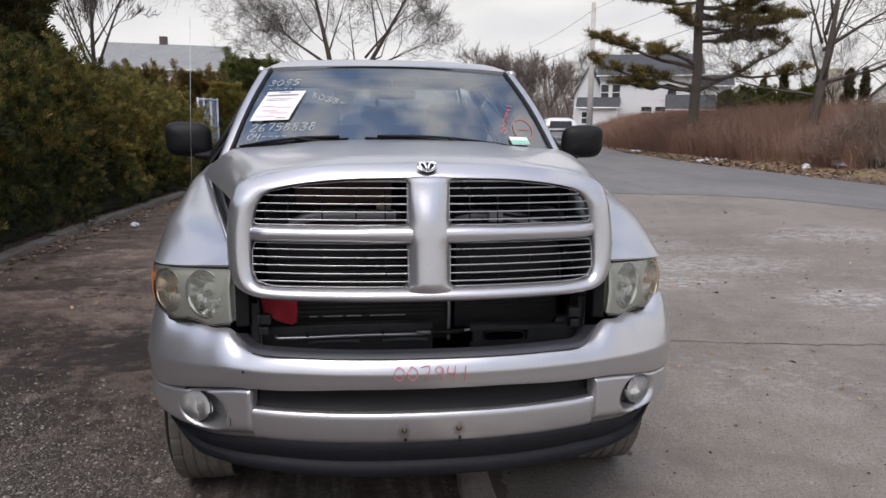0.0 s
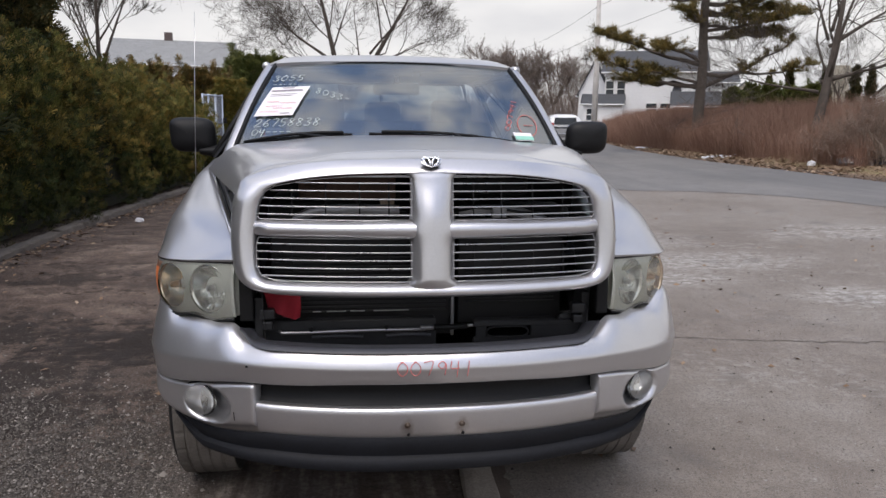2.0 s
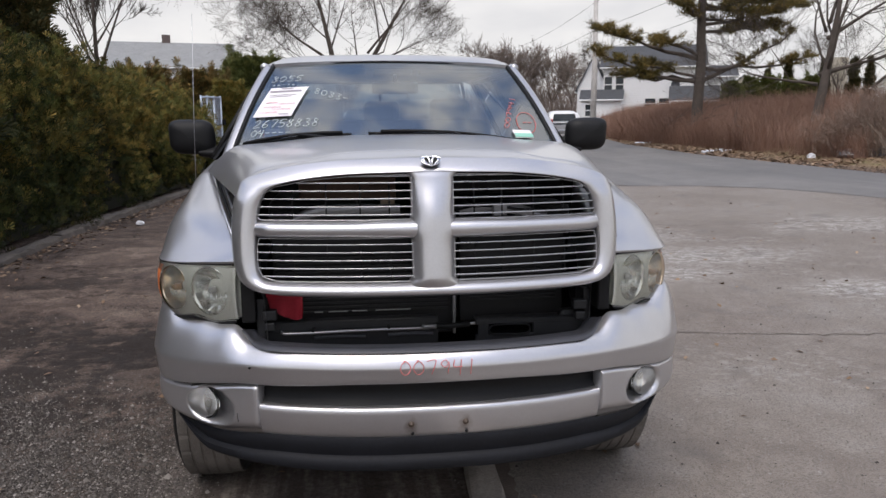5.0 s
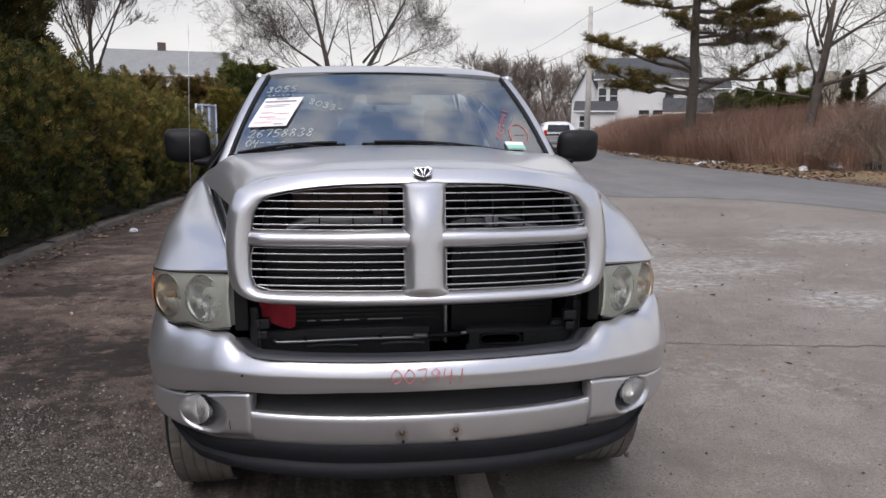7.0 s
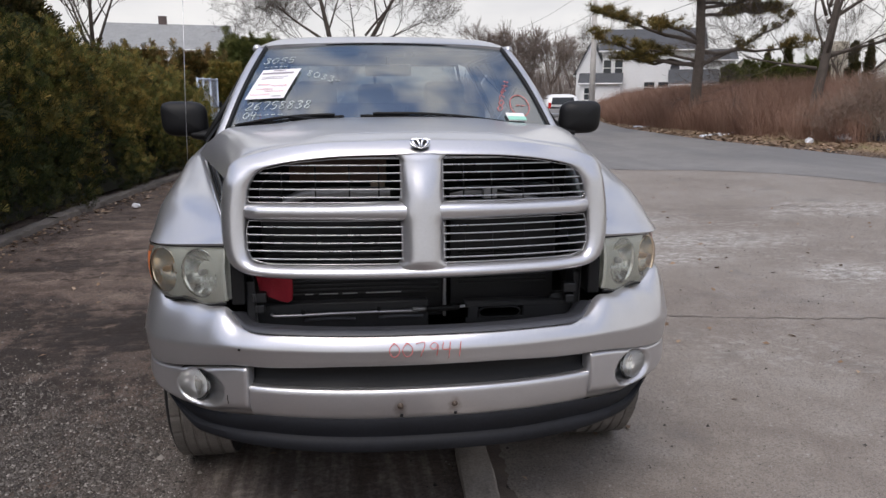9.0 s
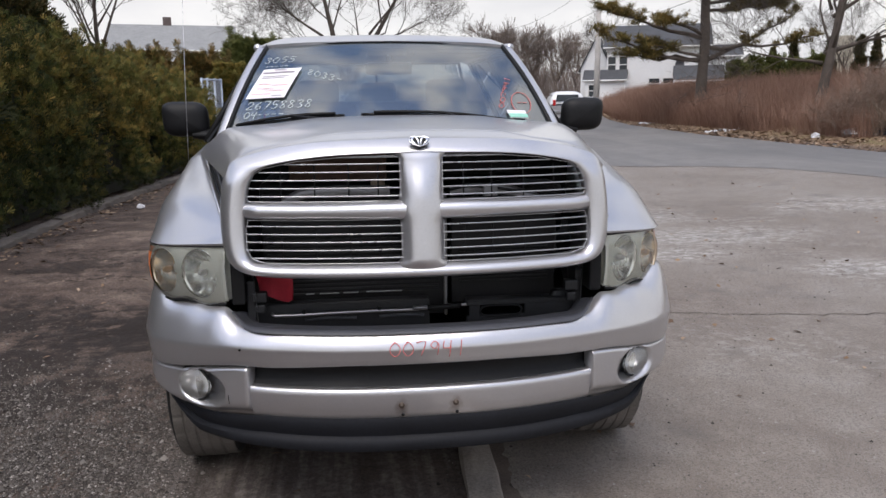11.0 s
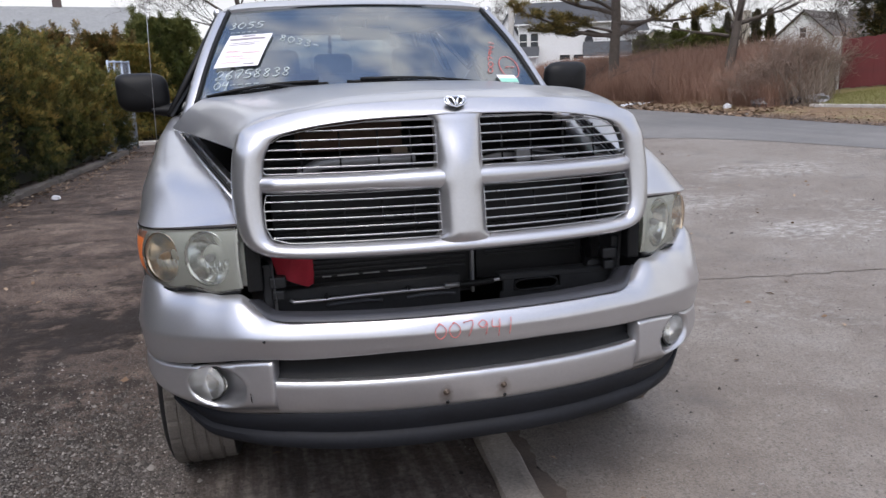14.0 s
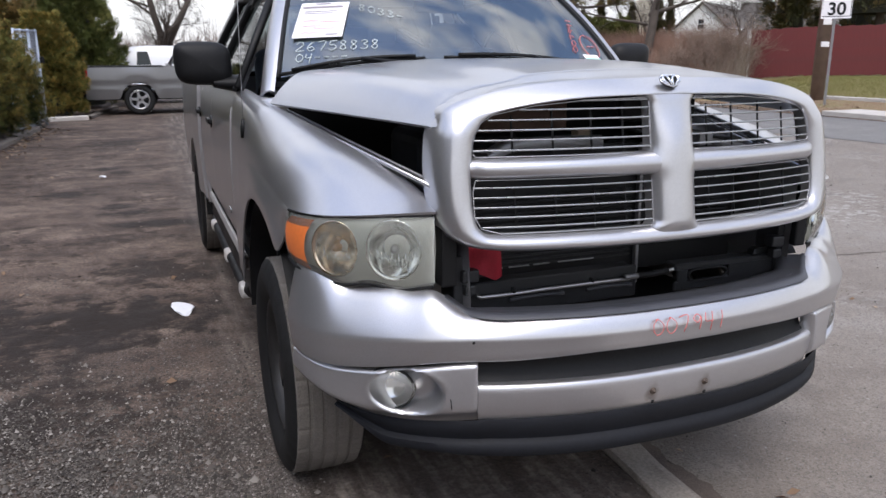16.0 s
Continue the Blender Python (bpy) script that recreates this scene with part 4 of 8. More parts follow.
def cab_side(sd):
    X = 0.989
    # doors with belt line
    for nm, y0, y1 in (("front_door", 1.852, 2.80), ("rear_door", 2.808, 3.62)):
        door = empty(nm)
        door.parent = cab
        p = []
        for k in np.linspace(0, 1, 18):
            z = 0.625 + (1.36 - 0.625) * k
            x = X + 0.018 * math.sin(math.pi * min(1, k * 1.05)) - 0.045 * sm(0.86, 1.0, k) - 0.05 * (1 - sm(0, 0.12, k))
            p.append([(sd * x, y, z) for y in np.linspace(y0, y1, 10)])
        p = np.array(p)
        sheet("door_skin", p if sd > 0 else p[:, ::-1], SILVER, door, thick=0.03)
        # window frame and pane
        front = y0 < 2
        b0, b1 = (y0 - 0.10, y1) if front else (y0, y1)
        t0, t1 = (2.16, 2.80) if front else (2.81, 3.48)
        g = [[(sd * 0.958, b0 + 0.06, 1.37), (sd * 0.958, b1 - 0.03, 1.37)], [(sd * 0.715, t0, 1.805), (sd * 0.715, t1 - 0.03, 1.805)]]
        sheet("door_glass", np.array(g) if sd > 0 else np.array(g)[:, ::-1], SIDEGLASS, door, "dark tinted window")
        path = [(sd * 0.960, b0 + 0.03, 1.365), (sd * 0.715, t0 - 0.02, 1.82), (sd * 0.715, t1, 1.82), (sd * 0.960, b1, 1.365)]
        tube("window_frame", path, [0.016, 0.022, 0.022, 0.022], BLACKPLASTIC, door, sides=8)
        tube("belt_strip", [(sd * 0.968, b0 + 0.04, 1.362), (sd * 0.968, b1, 1.362)], 0.010, BLACKPLASTIC, door, sides=6)
        hy = y1 - 0.14
        lathe("handle_cup", [(0.0, 0.0), (0.0, 0.045), (0.006, 0.05), (0.008, 0.0)], BLACKPLASTIC, door, axis="x", at=(sd * 1.012, hy, 1.16), segs=20, squash=(sd, 1.3, 0.7))
        box("door_handle", (0.018, 0.15, 0.028), (sd * 1.028, hy, 1.165), BLACKPLASTIC, door, bevel=0.006)
        if nm == "front_door":
            box("badge_bar", (0.006, 0.085, 0.020), (sd * 1.014, 1.93, 0.815), CHROME, door, "small chrome badge", bevel=0.003)
    tube("roof_rail", [(sd * 0.712, 2.10, 1.845), (sd * 0.722, 2.6, 1.862), (sd * 0.722, 3.3, 1.862), (sd * 0.71, 3.7, 1.84)], 0.024, SILVER, cab, sides=8)
    g = [[(sd * 0.99, 3.62, 0.55), (sd * 0.99, 3.74, 0.55)], [(sd * 0.985, 3.62, 1.36), (sd * 0.985, 3.74, 1.36)], [(sd * 0.735, 3.50, 1.84), (sd * 0.725, 3.72, 1.84)]]
    sheet("rear_pillar", np.array(g) if sd > 0 else np.array(g)[:, ::-1], SILVER, cab, thick=0.02)
    part("cowl_corner", box_bm((0.125, 0.34, 0.095), (sd * 0.874, 1.545, 1.290), 0.046, 6), SILVER, cab, smooth=True)
    # sill and running board
    box("sill", (0.06, 2.10, 0.16), (sd * 0.933, 2.75, 0.50), BLACKPLASTIC, cab, bevel=0.02)
    # rocker edge strip; light caught along it is put into the pale colour
    box("sill_trim", (0.016, 2.10, 0.055), (sd * 0.972, 2.80, 0.596), PALETRIM, cab, "rocker edge strip, caught light in its pale colour", bevel=0.006)
    step = tube("side_step", [(sd * 0.90, 1.80, 0.50), (sd * 0.945, 1.90, 0.42), (sd * 0.955, 2.1, 0.400), (sd * 0.955, 3.5, 0.400), (sd * 0.945, 3.70, 0.42), (sd * 0.90, 3.80, 0.50)], 0.032, BLACKPLASTIC, truck, "black tubular side step", sides=14)
    for y in (2.00, 2.71, 3.56):
        part("step_pad", box_bm((0.074, 0.11, 0.070), (sd * 0.957, y, 0.402), 0.018, 2), PALETRIM, step, "pale grey worn step pad", smooth=True)
    # mirror
    mir = empty("door_mirror")
    mir.parent = truck
    tagged(mir, "large black folding door mirror")
    p = []
    for k in (1 - np.cos(np.linspace(0, np.pi, 26))) / 2:
        f = max(0.01, (1 - abs(2 * k - 1) ** 2.4) ** 0.42)
        y = 1.84 + 0.13 * k
        ang = np.linspace(0, 2 * np.pi, 36, endpoint=False)
        c_, s_ = np.cos(ang), np.sin(ang)
        ex = np.sign(c_) * abs(c_) ** 0.5 * 0.119 * f
        ez = np.sign(s_) * abs(s_) ** 0.5 * 0.092 * f
        p.append(np.stack([sd * 1.086 + ex + sd * 0.012 * s_, y + 0.03 * (c_ * sd) ** 2 * 0 + 0 * ex, 1.468 + ez], -1))
    sheet("mirror_shell", np.array(p), BLACKPLASTIC, mir, closed=True)
    box("mirror_glass", (0.18, 0.004, 0.135), (sd * 1.086, 1.9745, 1.468), CHROME, mir, bevel=0.002)
    p = []
    for k in np.linspace(0, 1, 8):
        c = np.array((sd * (1.05 - 0.12 * k), 1.90 + 0.0 * k, 1.385 - 0.005 * k))
        h, d = 0.020 + 0.022 * k, 0.045 + 0.035 * k
        p.append([c + np.array((0, d * math.cos(t), h * math.sin(t))) for t in np.linspace(0, 2 * np.pi, 16, endpoint=False)])
    sheet("mirror_arm", np.array(p), BLACKPLASTIC, mir, closed=True)
    sail = [[(sd * 0.955, 1.72, 1.36), (sd * 0.955, 2.0, 1.36)], [(sd * 0.87, 1.88, 1.50), (sd * 0.875, 2.0, 1.50)]]
    sheet("mirror_sail", np.array(sail) if sd > 0 else np.array(sail)[:, ::-1], BLACKPLASTIC, mir, thick=0.012)


for sd in (-1, 1):
    cab_side(sd)
# back of cab
box("cab_back", (1.86, 0.03, 0.85), (0, 3.74, 0.95), SILVER, cab, bevel=0.01)
sheet("rear_window", np.array([[(-0.72, 3.745, 1.40), (0.72, 3.745, 1.40)], [(-0.62, 3.70, 1.82), (0.62, 3.70, 1.82)]])[:, ::-1], WINDSCREEN, cab)
tube("rear_window_frame", [(-0.75, 3.745, 1.38), (-0.64, 3.70, 1.84), (0.64, 3.70, 1.84), (0.75, 3.745, 1.38), (-0.75, 3.745, 1.38)], 0.025, BLACKPLASTIC, cab, sides=6)
tube("rear_window_bar", [(0.0, 3.742, 1.40), (0.0, 3.70, 1.82)], 0.014, BLACKPLASTIC, cab, sides=6)
box("cab_floor", (1.8, 2.3, 0.04), (0, 2.6, 0.56), BLACKPLASTIC, cab, bevel=0.01)

# inside the cab
dash = []
for dy, z in ((-0.42, 1.36), (-0.2, 1.385), (0.0, 1.385), (0.10, 1.36), (0.15, 1.30), (0.15, 1.0)):
    dash.append([(x, 1.88 + dy + 0.06 * (x / 0.8) ** 2, z + (0.025 * math.exp(-((x - 0.38) / 0.2) ** 2) if dy >= 0 and z > 1.2 else 0)) for x in np.linspace(-0.84, 0.84, 25)])
sheet("dashboard", np.array(dash), GREYPLASTIC, cab, thick=0.02)
ringp = [(0.38 + 0.185 * math.cos(t), 2.19 + 0.07 * math.sin(t), 1.27 + 0.17 * math.sin(t)) for t in np.linspace(0, 2 * np.pi, 30)]
tube("steering_wheel", ringp, 0.015, BLACKPLASTIC, cab, sides=8)
tube("steering_column", [(0.38, 2.02, 1.20), (0.38, 2.19, 1.27)], 0.05, BLACKPLASTIC, cab, sides=10)


def seat(x, y, w):
    st = empty("seat")
    st.parent = truck
    tagged(st, "grey cloth cab seat")
    box("cushion", (w, 0.52, 0.16), (x, y, 0.90), TRIMCLOTH, st, bevel=0.05, segs=3)
    box("backrest", (w, 0.16, 0.66), (x, y + 0.32, 1.22), TRIMCLOTH, st, bevel=0.06, segs=3, turn=Matrix.Rotation(radians(-14), 4, "X"))
    box("headrest", (0.27, 0.10, 0.17), (x, y + 0.41, 1.60), TRIMCLOTH, st, bevel=0.045, segs=3)
    for dx in (-0.06, 0.06):
        tube("headrest_post", [(x + dx, y + 0.40, 1.42), (x + dx, y + 0.41, 1.58)], 0.008, CHROME, st, sides=6)


seat(-0.42, 2.35, 0.54)
seat(0.42, 2.35, 0.54)
seat(0.0, 3.15, 1.30)
tube("mirror_stem", [on_screen(0.0, 0.82, -0.01), on_screen(0.0, 0.80, -0.05)], 0.012, BLACKPLASTIC, cab, sides=8)
box("inside_mirror", (0.25, 0.03, 0.065), tuple(on_screen(0.0, 0.78, -0.075)), BLACKPLASTIC, cab, bevel=0.012)
for sx in (-0.36, 0.36):
    box("sun_visor", (0.42, 0.14, 0.02), (sx, 2.10, 1.815), HEADLINER, cab, bevel=0.008)
box("roof_console", (0.22, 0.30, 0.035), (0, 2.2, 1.815), HEADLINER, cab, bevel=0.012)

# wipers
for q0, q1, k0, k1, pivot in ((-0.99, -0.30, 0.012, 0.100, -0.24), (-0.20, 0.74, 0.105, 0.020, 0.40)):
    wip = empty("wiper")
    wip.parent = truck
    tagged(wip, "black windscreen wiper")
    steps = np.linspace(0, 1, 14)
    pts = [on_screen(q0 + (q1 - q0) * i, k0 + (k1 - k0) * i + 0.022 * math.sin(math.pi * i), 0.014) for i in steps]
    tube("wiper_blade", pts, 0.0085, BLACKPLASTIC, wip, sides=6)
    tube("wiper_frame", [p + np.array((0, -0.008, 0.010 + 0.006 * math.sin(math.pi * i))) for i, p in zip(steps[1:-1], pts[1:-1])], 0.0080, BLACKPLASTIC, wip, sides=6)
    for i in (2, 5, 8, 11):
        tube("blade_claw", [pts[i], pts[i] + np.array((0, -0.010, 0.018))], 0.005, BLACKPLASTIC, wip, sides=5)
    piv = on_screen(pivot, -0.02, 0.03)
    tube("wiper_arm", [piv, (piv + pts[7]) / 2 + np.array((0, -0.012, 0.014)), pts[7] + np.array((0, -0.012, 0.016))], [0.013, 0.010, 0.007], BLACKPLASTIC, wip, sides=8)

# antenna on the fender
ant = empty("radio_antenna")
ant.parent = truck
tagged(ant, "thin whip radio antenna with black base")
tube("antenna_base", [(-0.992, 1.42, 1.19), (-0.992, 1.42, 1.23), (-0.990, 1.42, 1.262)], [0.011, 0.010, 0.005], BLACKPLASTIC, ant, sides=12)
tube("antenna_whip", [(-0.990, 1.42, 1.25), (-0.982, 1.43, 1.6), (-0.968, 1.45, 2.045)], [0.0016, 0.0013, 0.0010], ALLOY, ant, sides=6)

# ---- wheels ----
def wheel(sd, y):
    w = empty("wheel", (sd * 0.872 + 0.012 * (y < 2), y, 0.398))
    w.parent = truck
    tagged(w, "worn tyre on a dusty five-spoke alloy")
    R, W = 0.398, 0.135
    prof = [(-0.105, 0.235), (-0.128, 0.27), (-0.138, 0.31), (-0.134, 0.35), (-0.122, 0.378), (-0.112, 0.389)]
    tr = []
    for x0, x1 in ((-0.112, -0.070), (-0.062, -0.026), (-0.018, 0.018), (0.026, 0.062), (0.070, 0.112)):
        top = R if abs(x0 + x1) < 0.15 else R - 0.003
        tr += [(x0, top - 0.0045), (x0 + 0.003, top), (x1 - 0.003, top), (x1, top - 0.0045)]
    full_prof = prof + tr + [(-a_, r_) for a_, r_ in prof[::-1]]
    segs = 168
    ang = np.linspace(0, 2 * np.pi, segs, endpoint=False)
    pr = np.array(full_prof)
    g = np.zeros((len(pr), segs, 3))
    for i, (x, r) in enumerate(pr):
        notch = np.zeros(segs)
        if r > 0.375:
            rib = int(np.digitize(x, (-0.066, -0.022, 0.022, 0.066)))
            ph = (np.arange(segs) + 3 * (rib % 2)) % (6 if rib in (0, 4) else 4)
            notch = np.where(ph == 0, 0.0034 if rib in (0, 4) else 0.0012, 0.0)
        g[i] = np.stack([np.full(segs, x), (r - notch) * np.cos(ang), (r - notch) * np.sin(ang)], -1)
    cut = len(prof)
    sheet("tyre_tread", g[cut - 1:len(pr) - cut + 1], RUBBER, w, "dust-grey worn tread", closed=True, smooth=False)
    sheet("tyre_wall", g[:cut], SIDEWALL, w, closed=True)
    sheet("tyre_wall", g[-cut:], SIDEWALL, w, closed=True)
    o = sd
    lathe("rim", [(-0.10, 0.225), (-0.115, 0.240), (-0.10, 0.215), (0.06, 0.205), (0.09, 0.215), (0.105, 0.232), (0.112, 0.240), (0.10, 0.243)] if o > 0 else [(0.10, 0.225), (0.115, 0.240), (0.10, 0.215), (-0.06, 0.205), (-0.09, 0.215), (-0.105, 0.232), (-0.112, 0.240), (-0.10, 0.243)], RIMGREY, w, axis="x", segs=60)
    for i in range(5):
        t = i * 2 * math.pi / 5 + 0.3
        bm = bmesh.new()
        pts = [(-0.045, 0.045), (0.045, 0.045), (0.03, 0.13), (0.045, 0.225), (-0.045, 0.225), (-0.03, 0.13)]
        vs_ = [bm.verts.new((o * (0.070 + 0.015 * math.sin(r * 12)), p_ * math.cos(t) - r * math.sin(t), p_ * math.sin(t) + r * math.cos(t))) for p_, r in pts]
        f_ = bm.faces.new(vs_)
        e_ = bmesh.ops.extrude_face_region(bm, geom=[f_])
        bmesh.ops.translate(bm, vec=(-o * 0.03, 0, 0), verts=[v for v in e_["geom"] if isinstance(v, bmesh.types.BMVert)])
        part("spoke", bm, RIMGREY, w)
    lathe("hub_cap", [(0.05, 0.06), (0.085, 0.055), (0.10, 0.035), (0.102, 0.0)] if o > 0 else [(-0.05, 0.06), (-0.085, 0.055), (-0.10, 0.035), (-0.102, 0.0)], RIMGREY, w, axis="x", segs=24)
    lathe("brake_disc", [(0.0, 0.16), (0.012, 0.16), (0.012, 0.02)] if o > 0 else [(0.0, 0.16), (-0.012, 0.16), (-0.012, 0.02)], DULLSTEEL, w, axis="x", segs=40)


RIMGREY = plain("dusty_rim", (0.035, 0.034, 0.034), 0.5, 0.5, vary=0.25)
for sd in (-1, 1):
    for y in (1.03, 4.60):
        wheel(sd, y)
tube("front_axle", [(-0.75, 1.03, 0.40), (0.75, 1.03, 0.40)], 0.05, BLACKPLASTIC, truck, sides=10)
tube("rear_axle", [(-0.75, 4.60, 0.40), (0.75, 4.60, 0.40)], 0.06, BLACKPLASTIC, truck, sides=10)
for sd in (-1, 1):
    box("frame_rail", (0.08, 5.2, 0.14), (sd * 0.45, 3.0, 0.52), BLACKPLASTIC, truck, bevel=0.01)

# ---- bed ----
bed = empty("cargo_bed")
bed.parent = truck
tagged(bed, "silver cargo bed")
for sd in (-1, 1):
    ys = np.linspace(3.80, 5.72, 44)
    p = []
    for k in np.linspace(0, 1, 12):
        line = []
        for y in ys:
            r2 = 0.475**2 - (y - 4.60) ** 2
            bot = max(0.55, 0.41 + math.sqrt(r2)) if r2 > 0 else 0.55
            z = 1.36 + (bot - 1.36) * k
            near = math.exp(-((math.hypot(y - 4.60, z - 0.41) - 0.475) / 0.08) ** 2)
            line.append((sd * (0.966 + 0.02 * math.sin(math.pi * k) + 0.02 * near), y, z))
        p.append(line)
    p = np.array(p)
    sheet("bed_side", p if sd > 0 else p[:, ::-1], SILVER, bed, thick=0.03)
    box("bed_rail", (0.09, 1.94, 0.03), (sd * 0.955, 4.76, 1.372), BLACKPLASTIC, bed, bevel=0.01)
    lin = [[(sd * x, 4.60 + 0.47 * math.cos(t), 0.41 + 0.47 * math.sin(t)) for t in np.linspace(-0.1, math.pi + 0.1, 20)] for x in (0.98, 0.62)]
    sheet("wheel_liner", np.array(lin), BLACKPLASTIC, bed)
box("bed_floor", (1.8, 1.9, 0.04), (0, 4.76, 0.80), BLACKPLASTIC, bed, bevel=0.01)
box("bed_front", (1.9, 0.03, 0.56), (0, 3.82, 1.07), SILVER, bed, bevel=0.008)
box("tailgate", (1.9, 0.05, 0.62), (0, 5.72, 1.05), SILVER, bed, bevel=0.012)
box("rear_bumper", (1.9, 0.16, 0.20), (0, 5.82, 0.62), CHROME, bed, bevel=0.04)

# ---- writing ----
STROKES = {
    "0": [[(0.5, 1), (0.12, 0.75), (0.05, 0.35), (0.4, 0.0), (0.8, 0.2), (0.9, 0.65), (0.5, 1), (0.3, 0.97)]],
    "1": [[(0.6, 1), (0.5, 0.4), (0.42, -0.15)]],
    "2": [[(0.1, 0.75), (0.35, 1), (0.75, 0.9), (0.7, 0.55), (0.1, 0.02), (0.95, 0.05)]],
    "3": [[(0.1, 0.9), (0.5, 1), (0.8, 0.8), (0.4, 0.55), (0.85, 0.3), (0.5, 0), (0.1, 0.1)]],
    "4": [[(0.2, 1), (0.12, 0.5), (0.85, 0.5)], [(0.8, 1), (0.62, -0.2)]],
    "5": [[(0.9, 1), (0.3, 1), (0.2, 0.58), (0.7, 0.55), (0.85, 0.25), (0.5, 0), (0.1, 0.08)]],
    "6": [[(0.75, 1), (0.25, 0.6), (0.15, 0.2), (0.5, 0), (0.85, 0.2), (0.6, 0.45), (0.2, 0.3)]],
    "7": [[(0.05, 0.95), (0.85, 1), (0.45, 0.0)]],
    "8": [[(0.75, 0.85), (0.4, 1), (0.2, 0.78), (0.75, 0.3), (0.5, 0), (0.15, 0.2), (0.45, 0.52), (0.75, 0.85)]],
    "9": [[(0.85, 0.8), (0.5, 1), (0.15, 0.75), (0.5, 0.5), (0.85, 0.8), (0.7, 0.0)]],
    "-": [[(0.1, 0.5), (0.8, 0.52)]],
}


def written(name, text, place, size, mat, width=0.003, advance=1.15, parent=None, label=""):
    """Handwritten strokes; place(u, v) puts metres along and above the line onto the surface."""
    line = empty(name)
    line.parent = parent
    tagged(line, label)
    for i, ch in enumerate(text):
        verts, faces = [], []
        for st in STROKES.get(ch, []):
            st = np.array(st)
            kk = np.arange(len(st))
            fine = np.linspace(0, len(st) - 1, (len(st) - 1) * 5 + 1)
            xs_ = spline(kk, st[:, 0], fine) if len(st) > 2 else np.interp(fine, kk, st[:, 0])
            zs_ = spline(kk, st[:, 1], fine) if len(st) > 2 else np.interp(fine, kk, st[:, 1])
            path = np.array([place((i * advance + x * 0.85) * size, z * size) for x, z in zip(xs_, zs_)])
            v, f = tube_arrays(path, width, 5)
            faces += [tuple(j + len(verts) for j in q) for q in f]
            verts += v.tolist()
        from_arrays("character", verts, faces, mat, line)
    return line


def on_bumper(u, v):
    x, y, nx, ny = (q[0] for q in plan(np.array([-0.133 + u])))
    out = float(np.interp(0.761 + v, [0.755, 0.776, 0.786, 0.806], [0.0095, 0.0100, 0.0095, 0.0010])) + 0.0045
    return np.array((x + nx * out, y + ny * out, 0.761 + v))


written("painted_number", "007941", on_bumper, 0.043, GREASERED, 0.0014, 0.97, truck, "red hand-written 007941 on the bumper")


def screen_at(x, z):
    """The windscreen's place at a given x and height."""
    k = np.clip((z - 1.42) / (1.86 - 1.42), 0, 1)
    q = x / (0.825 + (0.655 - 0.825) * k)
    return on_screen(q, k, 0.004)


def screen_line(x0, z0, slope=0.0):
    return lambda u, v: screen_at(x0 + u + 0.35 * v, z0 + v * 0.75 + slope * u)


written("screen_number", "26758838", screen_line(-0.735, 1.512), 0.044, MARKWHITE, 0.0017, 0.95, truck, "white marker number 26758838")
written("screen_scrawl", "04----", screen_line(-0.745, 1.474), 0.036, MARKWHITE, 0.0016, 0.95, truck, "white marker scrawl")
written("screen_scrawl", "---- - --", screen_line(-0.765, 1.443), 0.030, MARKWHITE, 0.0015, 0.80, truck, "white marker scrawl")
written("screen_number", "3055", screen_line(-0.660, 1.748), 0.042, MARKWHITE, 0.0015, 1.0, truck, "faint white marker number 3055")
written("screen_scrawl", "-----", screen_line(-0.655, 1.716), 0.026, MARKWHITE, 0.0012, 1.0, truck, "faint white marker scrawl")
written("screen_scrawl", "8033-", screen_line(-0.43, 1.672, -0.30), 0.036, MARKWHITE, 0.0013, 1.0, truck, "faint white marker scrawl")
written("screen_red_number", "007941", lambda u, v: screen_at(0.560 - 0.75 * v + 0.42 * u, 1.500 + u * 0.86), 0.036, GREASERED, 0.0017, 0.85, truck, "red marker number 007941")
circ = [screen_at(0.668 + 0.055 * math.cos(t), 1.528 + 0.050 * math.sin(t)) for t in np.linspace(0, 2 * math.pi, 30)]
tube("screen_red_ring", circ, 0.002, GREASERED, truck, "red marker ring", sides=5)
written("screen_red_scrawl", "--", screen_line(0.638, 1.515), 0.036, GREASERED, 0.002, 0.85, truck)
# sheet of paper and sticker behind the glass
def on_glass_patch(name, x0, x1, z0, z1, lean, mat, label, category, lift=0.006):
    g = [[screen_at(x0 + (x1 - x0) * i / 8 + lean * k / 6, z0 + (z1 - z0) * k / 6) + np.array((0, -lift, lift)) for i in range(9)] for k in range(7)]
    return tagged(sheet(name, np.array(g), mat, None, thick=0.0015), label, category)



